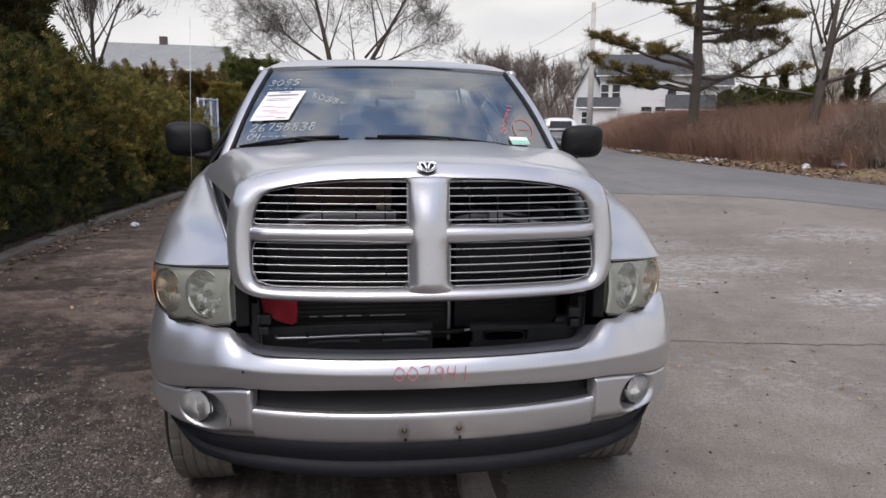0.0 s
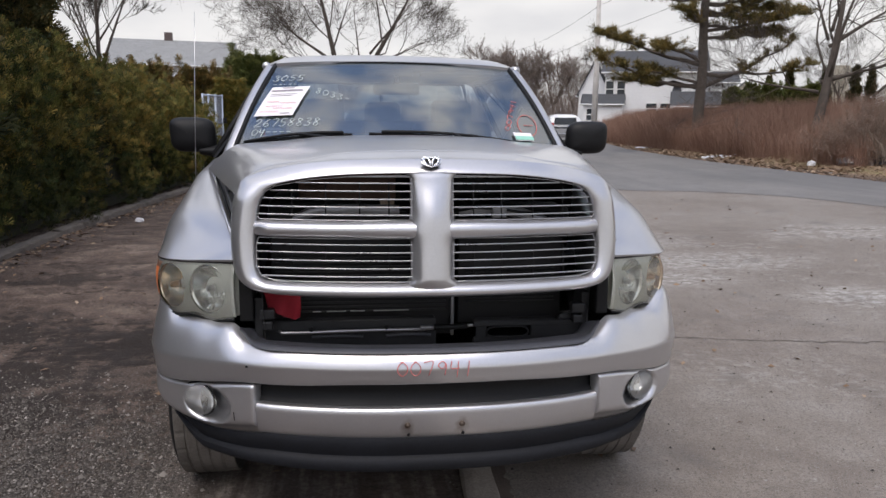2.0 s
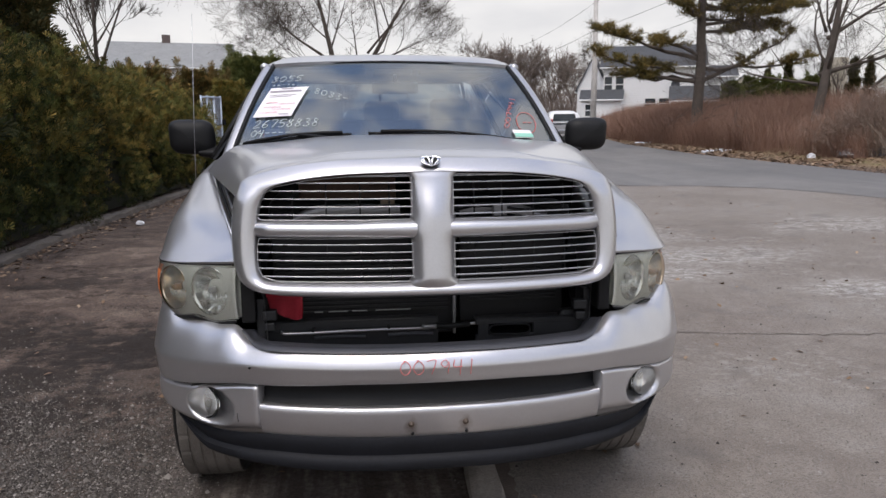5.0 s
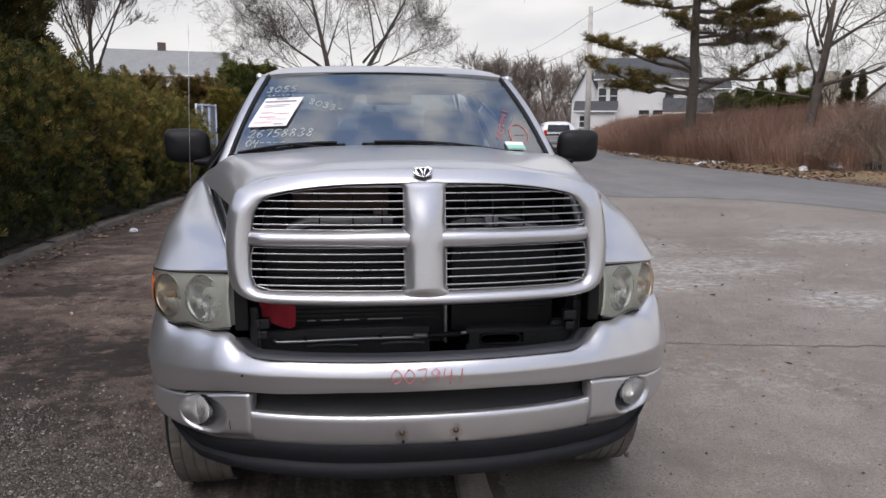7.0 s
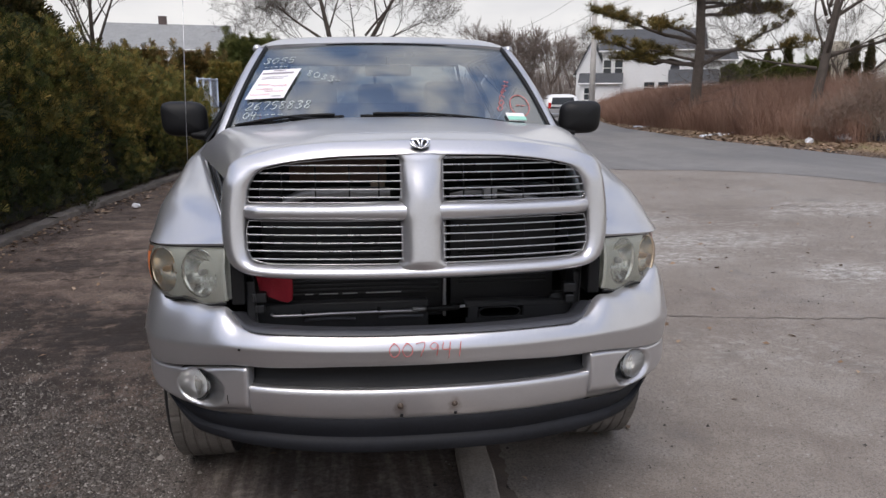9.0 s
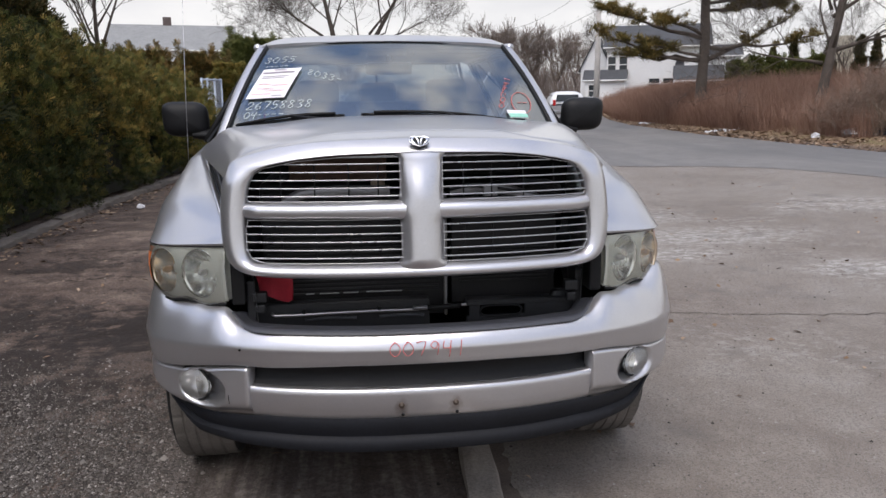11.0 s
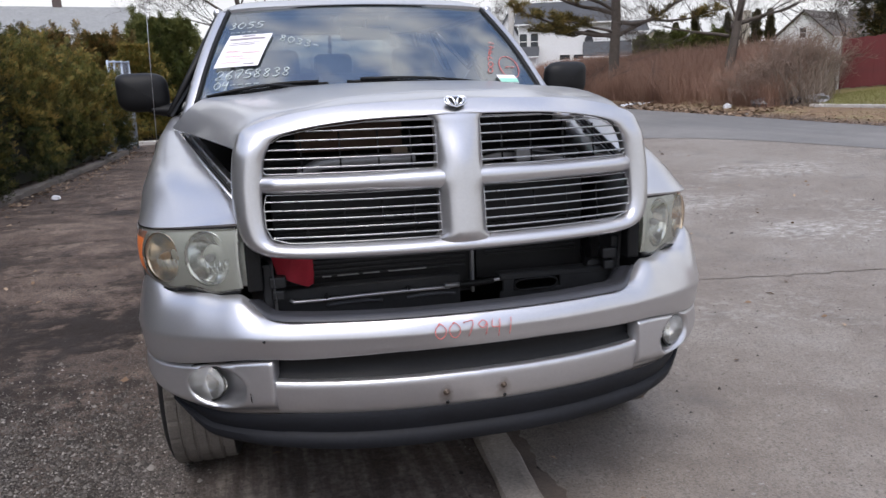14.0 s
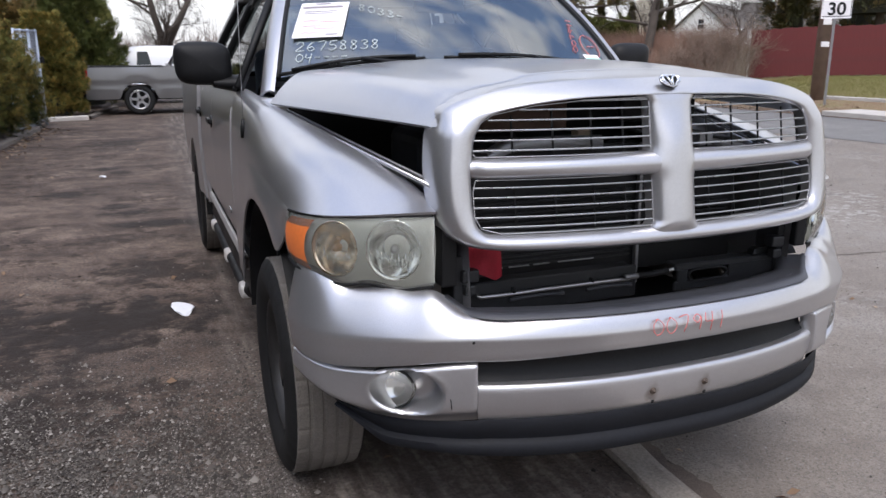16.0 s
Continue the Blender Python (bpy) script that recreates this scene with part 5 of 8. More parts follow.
PX0, PX1, PZ0, PZ1, PL = -0.735, -0.538, 1.556, 1.703, 0.084
sheet_paper = on_glass_patch("paper_sheet", PX0, PX1, PZ0, PZ1, PL, PAPER, "white printed inventory sheet taped on the windscreen", "paper sheet")
with_truck(sheet_paper)
random.seed(4)
for k, (z, x0, x1, h, mat) in enumerate(((0.95, 0.30, 0.62, 0.03, INK), (0.85, 0.05, 0.88, 0.05, INK), (0.72, 0.1, 0.8, 0.015, INK), (0.66, 0.1, 0.7, 0.015, INK),
                                         (0.45, 0.12, 0.45, 0.03, PINKINK), (0.40, 0.5, 0.92, 0.03, PINKINK), (0.30, 0.15, 0.6, 0.03, PINKINK), (0.22, 0.4, 0.9, 0.025, PINKINK), (0.12, 0.08, 0.6, 0.03, PINKINK), (0.06, 0.65, 0.9, 0.02, INK))):
    zc = PZ0 + (PZ1 - PZ0) * z
    hh = (PZ1 - PZ0) * h
    xa, xb = (PX0 + PL * z + (PX1 - PX0) * t for t in (x0, x1))
    n = 12
    if mat is PINKINK:
        pts = [screen_at(xa + (xb - xa) * i / 40, zc + 0.006 * math.sin(i * 1.9) * math.cos(i * 0.6)) + np.array((0, -0.0085, 0.0085)) for i in range(41)]
        tube("pen_scrawl", pts, 0.0009, mat, sheet_paper, sides=4)
    else:
        g = [[screen_at(xa + (xb - xa) * i / n, zc + (j - 0.5) * hh) + np.array((0, -0.0082, 0.0082)) for i in range(n + 1)] for j in range(2)]
        sheet("print_bar", np.array(g), mat, sheet_paper, thick=0.0004)
stk = with_truck(on_glass_patch("sticker", 0.585, 0.688, 1.452, 1.487, -0.012, PAPER, "pale green inspection sticker on the windscreen", "sticker"))
on_glass_patch("sticker_band", 0.585, 0.688, 1.454, 1.470, -0.005, STICKERGREEN, "", "", 0.009).parent = stk


# ---- the ground ----
def h(x, y):
    """The ground's height: level lot, a street that rises a little, then a bank."""
    x, y = np.asarray(x, float), np.asarray(y, float)
    z = np.interp(x, [-400, 4.5, 11.4, 13.2, 18, 30, 60, 400], [0, 0, 0.26, 0.42, 0.85, 1.1, 1.2, 1.2])
    return z * sm(-40, -5, y) + 0.004 * np.clip(y - 25, 0, 40) * (1 - sm(4, 9, x))


def street_left(y):
    return np.interp(y, [-80, 5, 8, 9.3, 10.5, 11.8, 12.8, 13.6, 15, 20, 40, 60, 90], [9.2, 9.2, 9.0, 8.75, 8.45, 7.9, 7.0, 5.6, 4.8, 4.5, 5.0, 8.0, 20.0])


def street_right(y):
    return np.interp(y, [-80, 10, 22, 30, 36, 45, 60, 90], [11.6, 11.5, 11.4, 11.9, 12.9, 15.2, 22, 42])


def fast(name, verts, faces, mat, parent=None, label="", smooth=False):
    verts, faces = np.asarray(verts, np.float32), np.asarray(faces, np.int32)
    mesh = bpy.data.meshes.new(name)
    k = faces.shape[1]
    mesh.vertices.add(len(verts))
    mesh.vertices.foreach_set("co", verts.ravel())
    mesh.loops.add(faces.size)
    mesh.loops.foreach_set("vertex_index", faces.ravel())
    mesh.polygons.add(len(faces))
    mesh.polygons.foreach_set("loop_start", np.arange(0, faces.size, k, dtype=np.int32))
    mesh.update(calc_edges=True)
    return link(name, mesh, mat, parent, label, smooth)


def strip_ground(name, mat, left, right, ys, lift, n=10, label="", category=""):
    p = []
    for y in ys:
        xs = np.linspace(float(left(y)), float(right(y)), n)
        p.append(np.stack([xs, np.full(n, y), h(xs, np.full(n, y)) + lift], -1))
    ob = sheet(name, np.array(p)[::-1], mat)
    return tagged(ob, label, category, kind="structure")


def patch_mask(k, cx, cy, rx, ry, ragged, strength=1.0, grain=6.5):
    """An irregular stain of its own shape round one place on the ground."""
    dx = k.math("MULTIPLY", k.math("SUBTRACT", k.axis(0), cx), 1 / rx)
    dy = k.math("MULTIPLY", k.math("SUBTRACT", k.axis(1), cy), 1 / ry)
    far = k.math("SQRT", k.math("ADD", k.math("MULTIPLY", dx, dx), k.math("MULTIPLY", dy, dy)))
    edge = k.math("MULTIPLY", k.math("SUBTRACT", k.noise(grain, 5, 0.65), 0.5), ragged)
    return k.ramp(k.math("MULTIPLY", k.math("ADD", far, edge), 0.5), (0.22, strength), (0.52, 0.0))


# dirt and crushed asphalt
k = Nodes("dirt_lot")
big, mid, fine = k.noise(0.55, 5, 0.6), k.noise(3.2, 6, 0.65), k.noise(60, 3)
peb = k.voronoi(105, out="Color")
peb2 = k.voronoi(190, out="Color")
streak = k.noise(1.1, 5, 0.6, stretch=(0.55, 1.3, 1.0))
mud = k.ramp(k.mix(0.5, k.mix(0.5, big, streak), mid), (0.40, (0.034, 0.0210, 0.0150)), (0.46, (0.090, 0.0600, 0.0450)), (0.53, (0.160, 0.114, 0.089)), (0.62, (0.265, 0.203, 0.163)))
stones = k.ramp(k.mix(0.5, peb, peb2), (0.28, (0.0095, 0.008, 0.007)), (0.48, (0.038, 0.0310, 0.0265)), (0.64, (0.098, 0.084, 0.073)), (0.8, (0.27, 0.245, 0.22)))
gravelly = k.ramp(k.mix(0.5, k.noise(0.8, 4), k.noise(5, 4)), (0.41, 0.05), (0.55, 0.85))
side = k.ramp(k.math("MULTIPLY", k.axis(0), -0.05), (0.0, 0.15), (0.045, 1.0), (0.105, 1.0), (0.145, 0.2))
near = k.ramp(k.math("MULTIPLY", k.math("ADD", k.axis(1), 5.0), 0.05), (0.33, 1.0), (0.40, 0.08))
col = k.mix(k.mix(1.0, k.mix(1.0, gravelly, side, "MULTIPLY"), near, "MULTIPLY"), mud, stones)
col = k.mix(k.ramp(fine, (0.42, 0.55), (0.58, 0.0)), col, (0.022, 0.018, 0.016))
col = k.mix(k.ramp(k.noise(130, 2), (0.60, 0.0), (0.70, 0.5)), col, (0.24, 0.225, 0.21))
wet = k.ramp(k.mix(0.40, k.noise(1.9, 4, 0.6, stretch=(0.5, 1.0, 1.0)), k.noise(9, 4)), (0.535, 0.0), (0.60, 0.75))
col = k.mix(wet, col, (0.027, 0.0175, 0.0125))
# damp soil in patches
for cx, cy, rx, ry, ragged, strength in ((-1.70, 2.95, 0.95, 0.55, 4.0, 1.0), (-2.25, 2.35, 0.6, 0.5, 4.0, 0.9), (-1.32, 5.76, 0.62, 0.24, 1.6, 1.0), (-1.75, 9.35, 0.22, 0.3, 1.6, 0.9), (-1.98, 9.75, 0.24, 0.22, 1.6, 1.0), (-1.90, 13.2, 0.55, 0.9, 2.5, 0.8), (-1.72, 6.80, 0.24, 0.22, 1.6, 0.9), (-2.26, 7.75, 0.45, 0.28, 3.0, 0.9), (-1.25, 4.0, 0.6, 0.45, 4.0, 0.8), (-1.6, 6.4, 0.35, 0.2, 3.0, 0.9), (-2.0, 1.75, 0.75, 0.35, 4.5, 0.85), (-2.75, 3.3, 0.7, 0.55, 4.5, 0.85), (-3.3, 1.9, 0.5, 0.6, 4.0, 0.8), (-2.9, 5.2, 0.6, 0.5, 4.5, 0.7)):
    col = k.mix(patch_mask(k, cx, cy, rx, ry, ragged, strength), col, (0.020, 0.0135, 0.0105))
# grass and litter past the street
east = k.ramp(k.math("MULTIPLY", k.axis(0), 0.05), (0.585, 0.0), (0.62, 1.0))
verge = k.ramp(k.mix(0.5, k.noise(0.9, 5), k.noise(7, 5)), (0.38, (0.20, 0.125, 0.078)), (0.52, (0.25, 0.175, 0.10)), (0.64, (0.20, 0.18, 0.075)))
under = k.mix(1.0, k.ramp(k.math("MULTIPLY", k.math("ADD", k.axis(0), 2.0), 0.25), (0.21, 0.0), (0.32, 1.0), (0.555, 1.0), (0.58, 0.0)), k.ramp(k.mix(0.5, big, mid), (0.40, 0.35), (0.52, 0.85)), "MULTIPLY")
drag = k.ramp(k.mix(0.3, k.noise(2.2, 4, 0.6, stretch=(6.0, 0.5, 1.0)), k.noise(30, 3)), (0.36, (0.050, 0.040, 0.034)), (0.5, (0.118, 0.098, 0.085)), (0.64, (0.29, 0.250, 0.220)))
col = k.mix(under, col, drag)
col = k.mix(east, col, verge)
lawn = k.ramp(k.mix(0.5, k.noise(0.7, 4), k.noise(45, 3)), (0.38, (0.170, 0.130, 0.055)), (0.50, (0.205, 0.170, 0.062)), (0.62, (0.170, 0.172, 0.055)))
col = k.mix(k.ramp(k.math("MULTIPLY", k.axis(0), 0.05), (0.692, 0.0), (0.70, 1.0)), col, lawn)
k.set("Base Color", col).set("Roughness", k.ramp(mid, (0.3, 0.75), (0.7, 0.97))).set("Specular IOR Level", 0.40)
k.bump(k.mix(0.55, k.mix(0.45, k.noise(12, 5, 0.7), fine), peb), 0.9, 0.03)
DIRT = k.mat
gx = np.unique(np.r_[-np.geomspace(8, 700, 22), np.arange(-8, 22.1, 0.5), np.geomspace(22, 700, 22)])
gy = np.unique(np.r_[-np.geomspace(8, 700, 22), np.arange(-8, 48.1, 0.5), np.geomspace(48, 900, 22)])
gp = []
for y in gy:
    z = h(gx, np.full(len(gx), y))
    rut = 0.006 * np.sin(gx * 3.1 + 1) * np.cos(y * 2.3) + 0.006 * np.sin(gx * 1.3 + y * 0.9)
    lot = (gx < -1.25) & (y > -6)
    gp.append(np.stack([gx, np.full(len(gx), y), z + np.where(lot, rut, 0) - 0.004 * (gx > 0.4)], -1))
tagged(sheet("ground", np.array(gp)[::-1], DIRT), "rutted brown dirt and crushed asphalt lot", "ground", kind="structure")

# old grey pavement
k = Nodes("old_pavement")
big, mid, fine = k.noise(0.5, 5, 0.6), k.noise(4, 6, 0.65), k.noise(110, 3)
base = k.ramp(k.mix(0.5, big, mid), (0.35, (0.153, 0.124, 0.102)), (0.5, (0.216, 0.186, 0.159)), (0.66, (0.270, 0.245, 0.220)))
base = k.mix(k.ramp(fine, (0.50, 0.0), (0.62, 0.6)), base, (0.075, 0.065, 0.056))
base = k.mix(k.ramp(k.noise(38, 4, 0.65), (0.54, 0.0), (0.66, 0.5)), base, (0.10, 0.085, 0.074))
base = k.mix(k.ramp(k.noise(170, 2), (0.60, 0.0), (0.70, 0.55)), base, (0.40, 0.38, 0.36))
base = k.mix(k.ramp(k.voronoi(75, out="Color"), (0.90, 0.0), (0.96, 0.45)), base, (0.40, 0.39, 0.38))
scale_band = k.ramp(k.noise(0.42, 3), (0.48, 0.0), (0.60, 1.0))
flakes = k.mix(1.0, k.ramp(k.noise(13, 5, 0.7, stretch=(0.75, 1.0, 1.0)), (0.52, 0.0), (0.60, 1.0)), k.ramp(k.math("MULTIPLY", k.axis(1), 0.1), (0.10, 0.15), (0.30, 1.0), (0.75, 1.0), (0.95, 0.2)), "MULTIPLY")
chips = k.ramp(k.mix(0.35, k.noise(10, 5, 0.75, stretch=(0.8, 1.0, 1.0)), k.noise(38, 4, 0.7)), (0.47, 0.0), (0.58, 1.0))
for cx, cy, rx, ry, strength in ((4.35, 3.92, 0.75, 0.40, 0.75), (2.95, 4.75, 0.95, 0.40, 0.7), (3.9, 5.7, 1.4, 0.7, 0.65), (6.4, 7.3, 1.4, 0.8, 0.65), (3.2, 6.9, 1.2, 0.5, 0.5)):
    base = k.mix(k.mix(1.0, chips, patch_mask(k, cx, cy, rx, ry, 1.5, strength, 2.0), "MULTIPLY"), base, (0.47, 0.455, 0.43))
base = k.mix(k.math("MULTIPLY", k.mix(1.0, scale_band, flakes, "MULTIPLY"), 0.40), base, (0.50, 0.49, 0.47))
stain = k.ramp(k.noise(1.7, 4), (0.58, 0.0), (0.74, 0.55))
base = k.mix(stain, base, (0.11, 0.10, 0.092))
k.set("Base Color", base).set("Roughness", k.ramp(mid, (0.3, 0.6), (0.7, 0.92)))
k.bump(k.mix(0.6, k.noise(30, 4, 0.65), fine), 0.6, 0.014)
PAVE = k.mat
ys = np.r_[np.arange(-9, -1.5, 0.25), np.arange(-1.5, 3, 0.06), np.arange(3, 15.6, 0.25)]
strip_ground("pavement", PAVE, lambda y: 0.358 + 0.0565 * min(y, 9.0) + 0.014 * math.sin(y * 2.7) + 0.012 * math.sin(y * 7.1) + 0.008 * math.sin(y * 19.3), lambda y: min(9.1, float(street_left(y)) + 0.05), ys, 0.006, 24, "old grey patched pavement beside the truck", "pavement")

# street
k = Nodes("street_asphalt")
big, mid, fine = k.noise(0.35, 4), k.noise(3, 5), k.noise(90, 3)
base = k.ramp(k.mix(0.4, big, mid), (0.35, (0.130, 0.124, 0.119)), (0.65, (0.186, 0.178, 0.171)))
base = k.mix(k.ramp(fine, (0.5, 0.0), (0.75, 0.4)), base, (0.24, 0.24, 0.24))
tyre = k.ramp(k.noise(0.9, 3, stretch=(1.0, 0.12, 1)), (0.45, 0.0), (0.62, 0.5))
base = k.mix(tyre, base, (0.10, 0.10, 0.103))
k.set("Base Color", base).set("Roughness", 0.85)
k.bump(fine, 0.3, 0.008)
ROADMAT = k.mat
ys = np.r_[np.arange(-80, 5, 5), np.arange(5, 50, 0.6), np.arange(50, 91, 4)]
strip_ground("road", ROADMAT, street_left, street_right, ys, 0.012, 12, "grey asphalt street", "road")

CONCRETE = plain("kerb_concrete", (0.31, 0.272, 0.238), 0.9, vary=0.48, scale=16, bump=0.5)
DIRTYKERB = plain("dirty_kerb", (0.135, 0.115, 0.098), 0.95, vary=0.4, scale=8, bump=0.6)
PALECONC = plain("pale_concrete", (0.46, 0.43, 0.40), 0.9, vary=0.2, scale=10, bump=0.4)


def kerb_piece(name, p0, p1, width, height, mat, label, category, sink=0.12, worn=0.006):
    """A length of kerb with rounded, chipped edges."""
    p0, p1 = np.array(p0, float), np.array(p1, float)
    n = 18
    d = (p1 - p0) / np.linalg.norm(p1 - p0)
    r = np.array((d[1], -d[0], 0))
    prof = [(-0.5, -sink), (-0.5, height - 0.02), (-0.44, height - 0.004), (-0.2, height), (0.2, height), (0.44, height - 0.004), (0.5, height - 0.02), (0.5, -sink)]
    p = []
    for i, t in enumerate(np.linspace(0, 1, n)):
        c = p0 + (p1 - p0) * t
        p.append([c + r * width * u + np.array((0, 0, v)) + (rng.normal(0, worn, 3) * (0 < j < 7)) * np.array((1, 0.3, 0.6)) for j, (u, v) in enumerate(prof)])
    ob = sheet(name, np.array(p), mat, smooth=False)
    return tagged(ob, label, category, group="kerb lengths", kind="structure")


# kerb under the truck, in lengths with open joints
cuts = [-4.6, -2.25, 0.17, 2.6, 5.0]
for y0, y1 in zip(cuts[:-1], cuts[1:]):
    cx = lambda y: 0.250 + 0.0565 * y  # noqa: E731
    kerb_piece("kerb", (cx(y0 + 0.004), y0 + 0.004, 0), (cx(y1 - 0.004), y1 - 0.004, 0), 0.143, 0.026, CONCRETE, "worn flush concrete kerb under the truck", "kerb", worn=0.004)
DUSTFILL = plain("dusty_fill", (0.125, 0.098, 0.080), 0.95, vary=0.45, scale=30, bump=0.8)
ys = np.arange(-1.8, 4.6, 0.07)
strip_ground("kerb_fill", DUSTFILL, lambda y: 0.305 + 0.0565 * y, lambda y: 0.385 + 0.0565 * y + 0.016 * math.sin(y * 3.9 + 1) + 0.014 * math.sin(y * 9.7) + 0.008 * math.sin(y * 23) + 0.007 * math.sin(y * 47 + 1) + 0.005 * math.sin(y * 91), np.r_[ys[ys < -1.6], np.arange(-1.5, 0.8, 0.014), ys[ys > 0.9]], 0.0085, 4, "dusty grit packed between kerb and pavement", "ground")
# kerb along the hedge
hedge_x = lambda y: float(np.interp(y, [-6, 6, 9, 13.5, 17], [-4.0, -3.98, -3.95, -3.62, -3.45]))  # noqa: E731
for y0 in np.arange(-5, 16.4, 2.15):
    y1 = y0 + 2.13
    kerb_piece("hedge_kerb", (hedge_x(y0) - 0.09, y0, 0), (hedge_x(y1) - 0.09, y1, 0), 0.16, 0.085 + rng.normal(0, 0.01), DIRTYKERB, "dirty low concrete kerb along the hedge", "kerb", worn=0.008)
kerb_piece("gate_slab", (-3.75, 19.1, 0.0), (-2.75, 19.35, 0.0), 0.35, 0.10, PALECONC, "pale concrete slab by the gate", "kerb")
for y0 in (19.4, 21.6):
    kerb_piece("hedge_kerb", (-2.75 + (y0 - 19.4) * 0.12, y0, 0.0), (-2.75 + (y0 - 17.3) * 0.12, y0 + 2.1, 0.0), 0.18, 0.085, DIRTYKERB, "low concrete kerb below the tall hedge", "kerb")
# far sidewalk and kerb; past its end the verge is bare leaf litter
SLAB_END = 10.3
for y0 in np.arange(-12, SLAB_END, 1.6):
    box_ = box("sidewalk_slab", (1.25, 1.585, 0.14), (12.35, y0 + 0.8, float(h(12.35, y0)) - 0.035), PALECONC, None, bevel=0.012, segs=1)
    tagged(box_, "pale concrete sidewalk slab", "sidewalk", group="sidewalk slabs", kind="structure")
for y0 in np.arange(-12, SLAB_END - 4, 3.2):
    kerb_piece("far_kerb", (11.60, y0, float(h(11.6, y0))), (11.60, y0 + 3.18, float(h(11.6, y0 + 3.18))), 0.15, 0.12, PALECONC, "pale concrete kerb across the street", "kerb")
for a_, b_ in (((13.9, 4.0), (13.92, 7.4)), ((13.92, 7.42), (13.92, 10.8)), ((13.92, 10.82), (13.90, 12.8)), ((13.90, 12.82), (13.64, 14.4)), ((13.64, 14.42), (13.52, 15.2))):
    kerb_piece("lawn_edging", (*a_, float(h(*a_))), (*b_, float(h(*b_))), 0.14, 0.07, PALECONC, "pale edging in front of the lawn", "kerb")


# cracks: thin dark ribbons in the pavement
def ribbon(name, pts, width, mat, label, category, lift=0.010):
    pts = np.array(pts, float)
    fine_t = np.linspace(0, len(pts) - 1, len(pts) * 10)
    x = np.interp(fine_t, np.arange(len(pts)), pts[:, 0]) + rng.normal(0, 0.012, len(fine_t))
    y = np.interp(fine_t, np.arange(len(pts)), pts[:, 1]) + rng.normal(0, 0.010, len(fine_t))
    w = width * rng.uniform(0.3, 1.2, len(fine_t))
    z = h(x, y) + lift
    p = np.array([np.stack([x, y - w / 2, z], -1), np.stack([x, y + w / 2, z], -1)])
    return tagged(sheet(name, p, mat), label, category, kind="structure")


CRACK = plain("crack_dirt", (0.105, 0.090, 0.078), 0.95, vary=0.3)
ribbon("crack", [(1.2, 2.95), (2.1, 2.76), (2.7, 2.62), (3.6, 2.50), (4.6, 2.42), (6.0, 2.2)], 0.016, CRACK, "thin crack across the pavement", "crack")
ribbon("crack", [(3.2, 8.6), (4.4, 7.9), (6.2, 7.6), (8.0, 6.9)], 0.02, CRACK, "thin crack across the pavement", "crack")

# gravel, leaves
STONE = Nodes("gravel")
STONE.set("Base Color", STONE.ramp(STONE.island(), (0.0, (0.024, 0.020, 0.017)), (0.5, (0.076, 0.066, 0.058)), (0.85, (0.132, 0.118, 0.105)), (1.0, (0.30, 0.275, 0.25)))).set("Roughness", 0.9)


def pebbles(name, n, xs, ys, size, mat, label, where=None, lift=0.0):
    x, y = rng.uniform(*xs, n), rng.uniform(*ys, n)
    if where is not None:
        keep = where(x, y) > rng.uniform(0, 1, n)
        x, y = x[keep], y[keep]
    n = len(x)
    r = size * rng.lognormal(0, 0.45, n)
    cap = np.array([(1, 0, -0.5), (0, 1, -0.5), (-1, 0, -0.5), (0, -1, -0.5), (0, 0, 0.8)], float)
    tri_ = np.array([(0, 1, 4), (1, 2, 4), (2, 3, 4), (3, 0, 4)])
    ang = rng.uniform(0, 6.28, n)
    c, s_ = np.cos(ang), np.sin(ang)
    v = cap[None] * (1 + rng.uniform(-0.35, 0.35, (n, 5, 3)))
    vx = v[..., 0] * c[:, None] - v[..., 1] * s_[:, None]
    vy = v[..., 0] * s_[:, None] + v[..., 1] * c[:, None]
    v = np.stack([vx, vy * 0.8, v[..., 2] * 0.75], -1) * r[:, None, None]
    v += np.stack([x, y, h(x, y) + r * 0.25 + lift], -1)[:, None]
    f = (tri_[None] + (np.arange(n) * 5)[:, None, None]).reshape(-1, 3)
    return tagged(fast(name, v.reshape(-1, 3), f, mat), label, "gravel", kind="stuff")


pebbles("gravel", 26000, (-4.0, -0.85), (-1.2, 4.2), 0.0046, STONE.mat, "loose crushed stone on the lot", lambda x, y: 0.25 + 0.75 * sm(-0.25, 0.55, np.sin(x * 1.7 + 0.6) + np.cos(y * 1.3 - 0.7) * 0.8 - 0.35 * (y - 1.2)))
pebbles("gravel", 60000, (-3.0, -0.92), (-0.2, 2.4), 0.0040, STONE.mat, "dense fine crushed stone near the wheel", lambda x, y: 0.12 + 0.88 * (1 - sm(1.4, 2.3, y + 0.3 * np.sin(x * 3.1))) * sm(-3.0, -2.3, x + 0.2 * np.sin(y * 4)))
pebbles("grit", 2600, (0.0, 0.6), (-1.5, 0.8), 0.0042, STONE.mat, "loose grit along both sides of the kerb", lambda x, y: np.exp(-(((abs(x - 0.250 - 0.0565 * y) - 0.10) / 0.035) ** 2)))
pebbles("gravel", 6000, (-3.9, 0.2), (-1.5, 12), 0.0055, STONE.mat, "scattered stones on the dirt", lambda x, y: 0.35 + 0 * x)
pebbles("gravel", 1300, (0.31, 0.62), (-2.5, 1.5), 0.0045, STONE.mat, "grit along the kerb")
pebbles("gravel", 5200, (-0.42, 0.19), (-1.2, 0.55), 0.0050, STONE.mat, "grit along the kerb", lambda x, y: (0.15 + 0.85 * sm(-0.40, 0.12, x + 0.08 * np.sin(y * 9))) * (1 - sm(0.1, 0.5, y)))
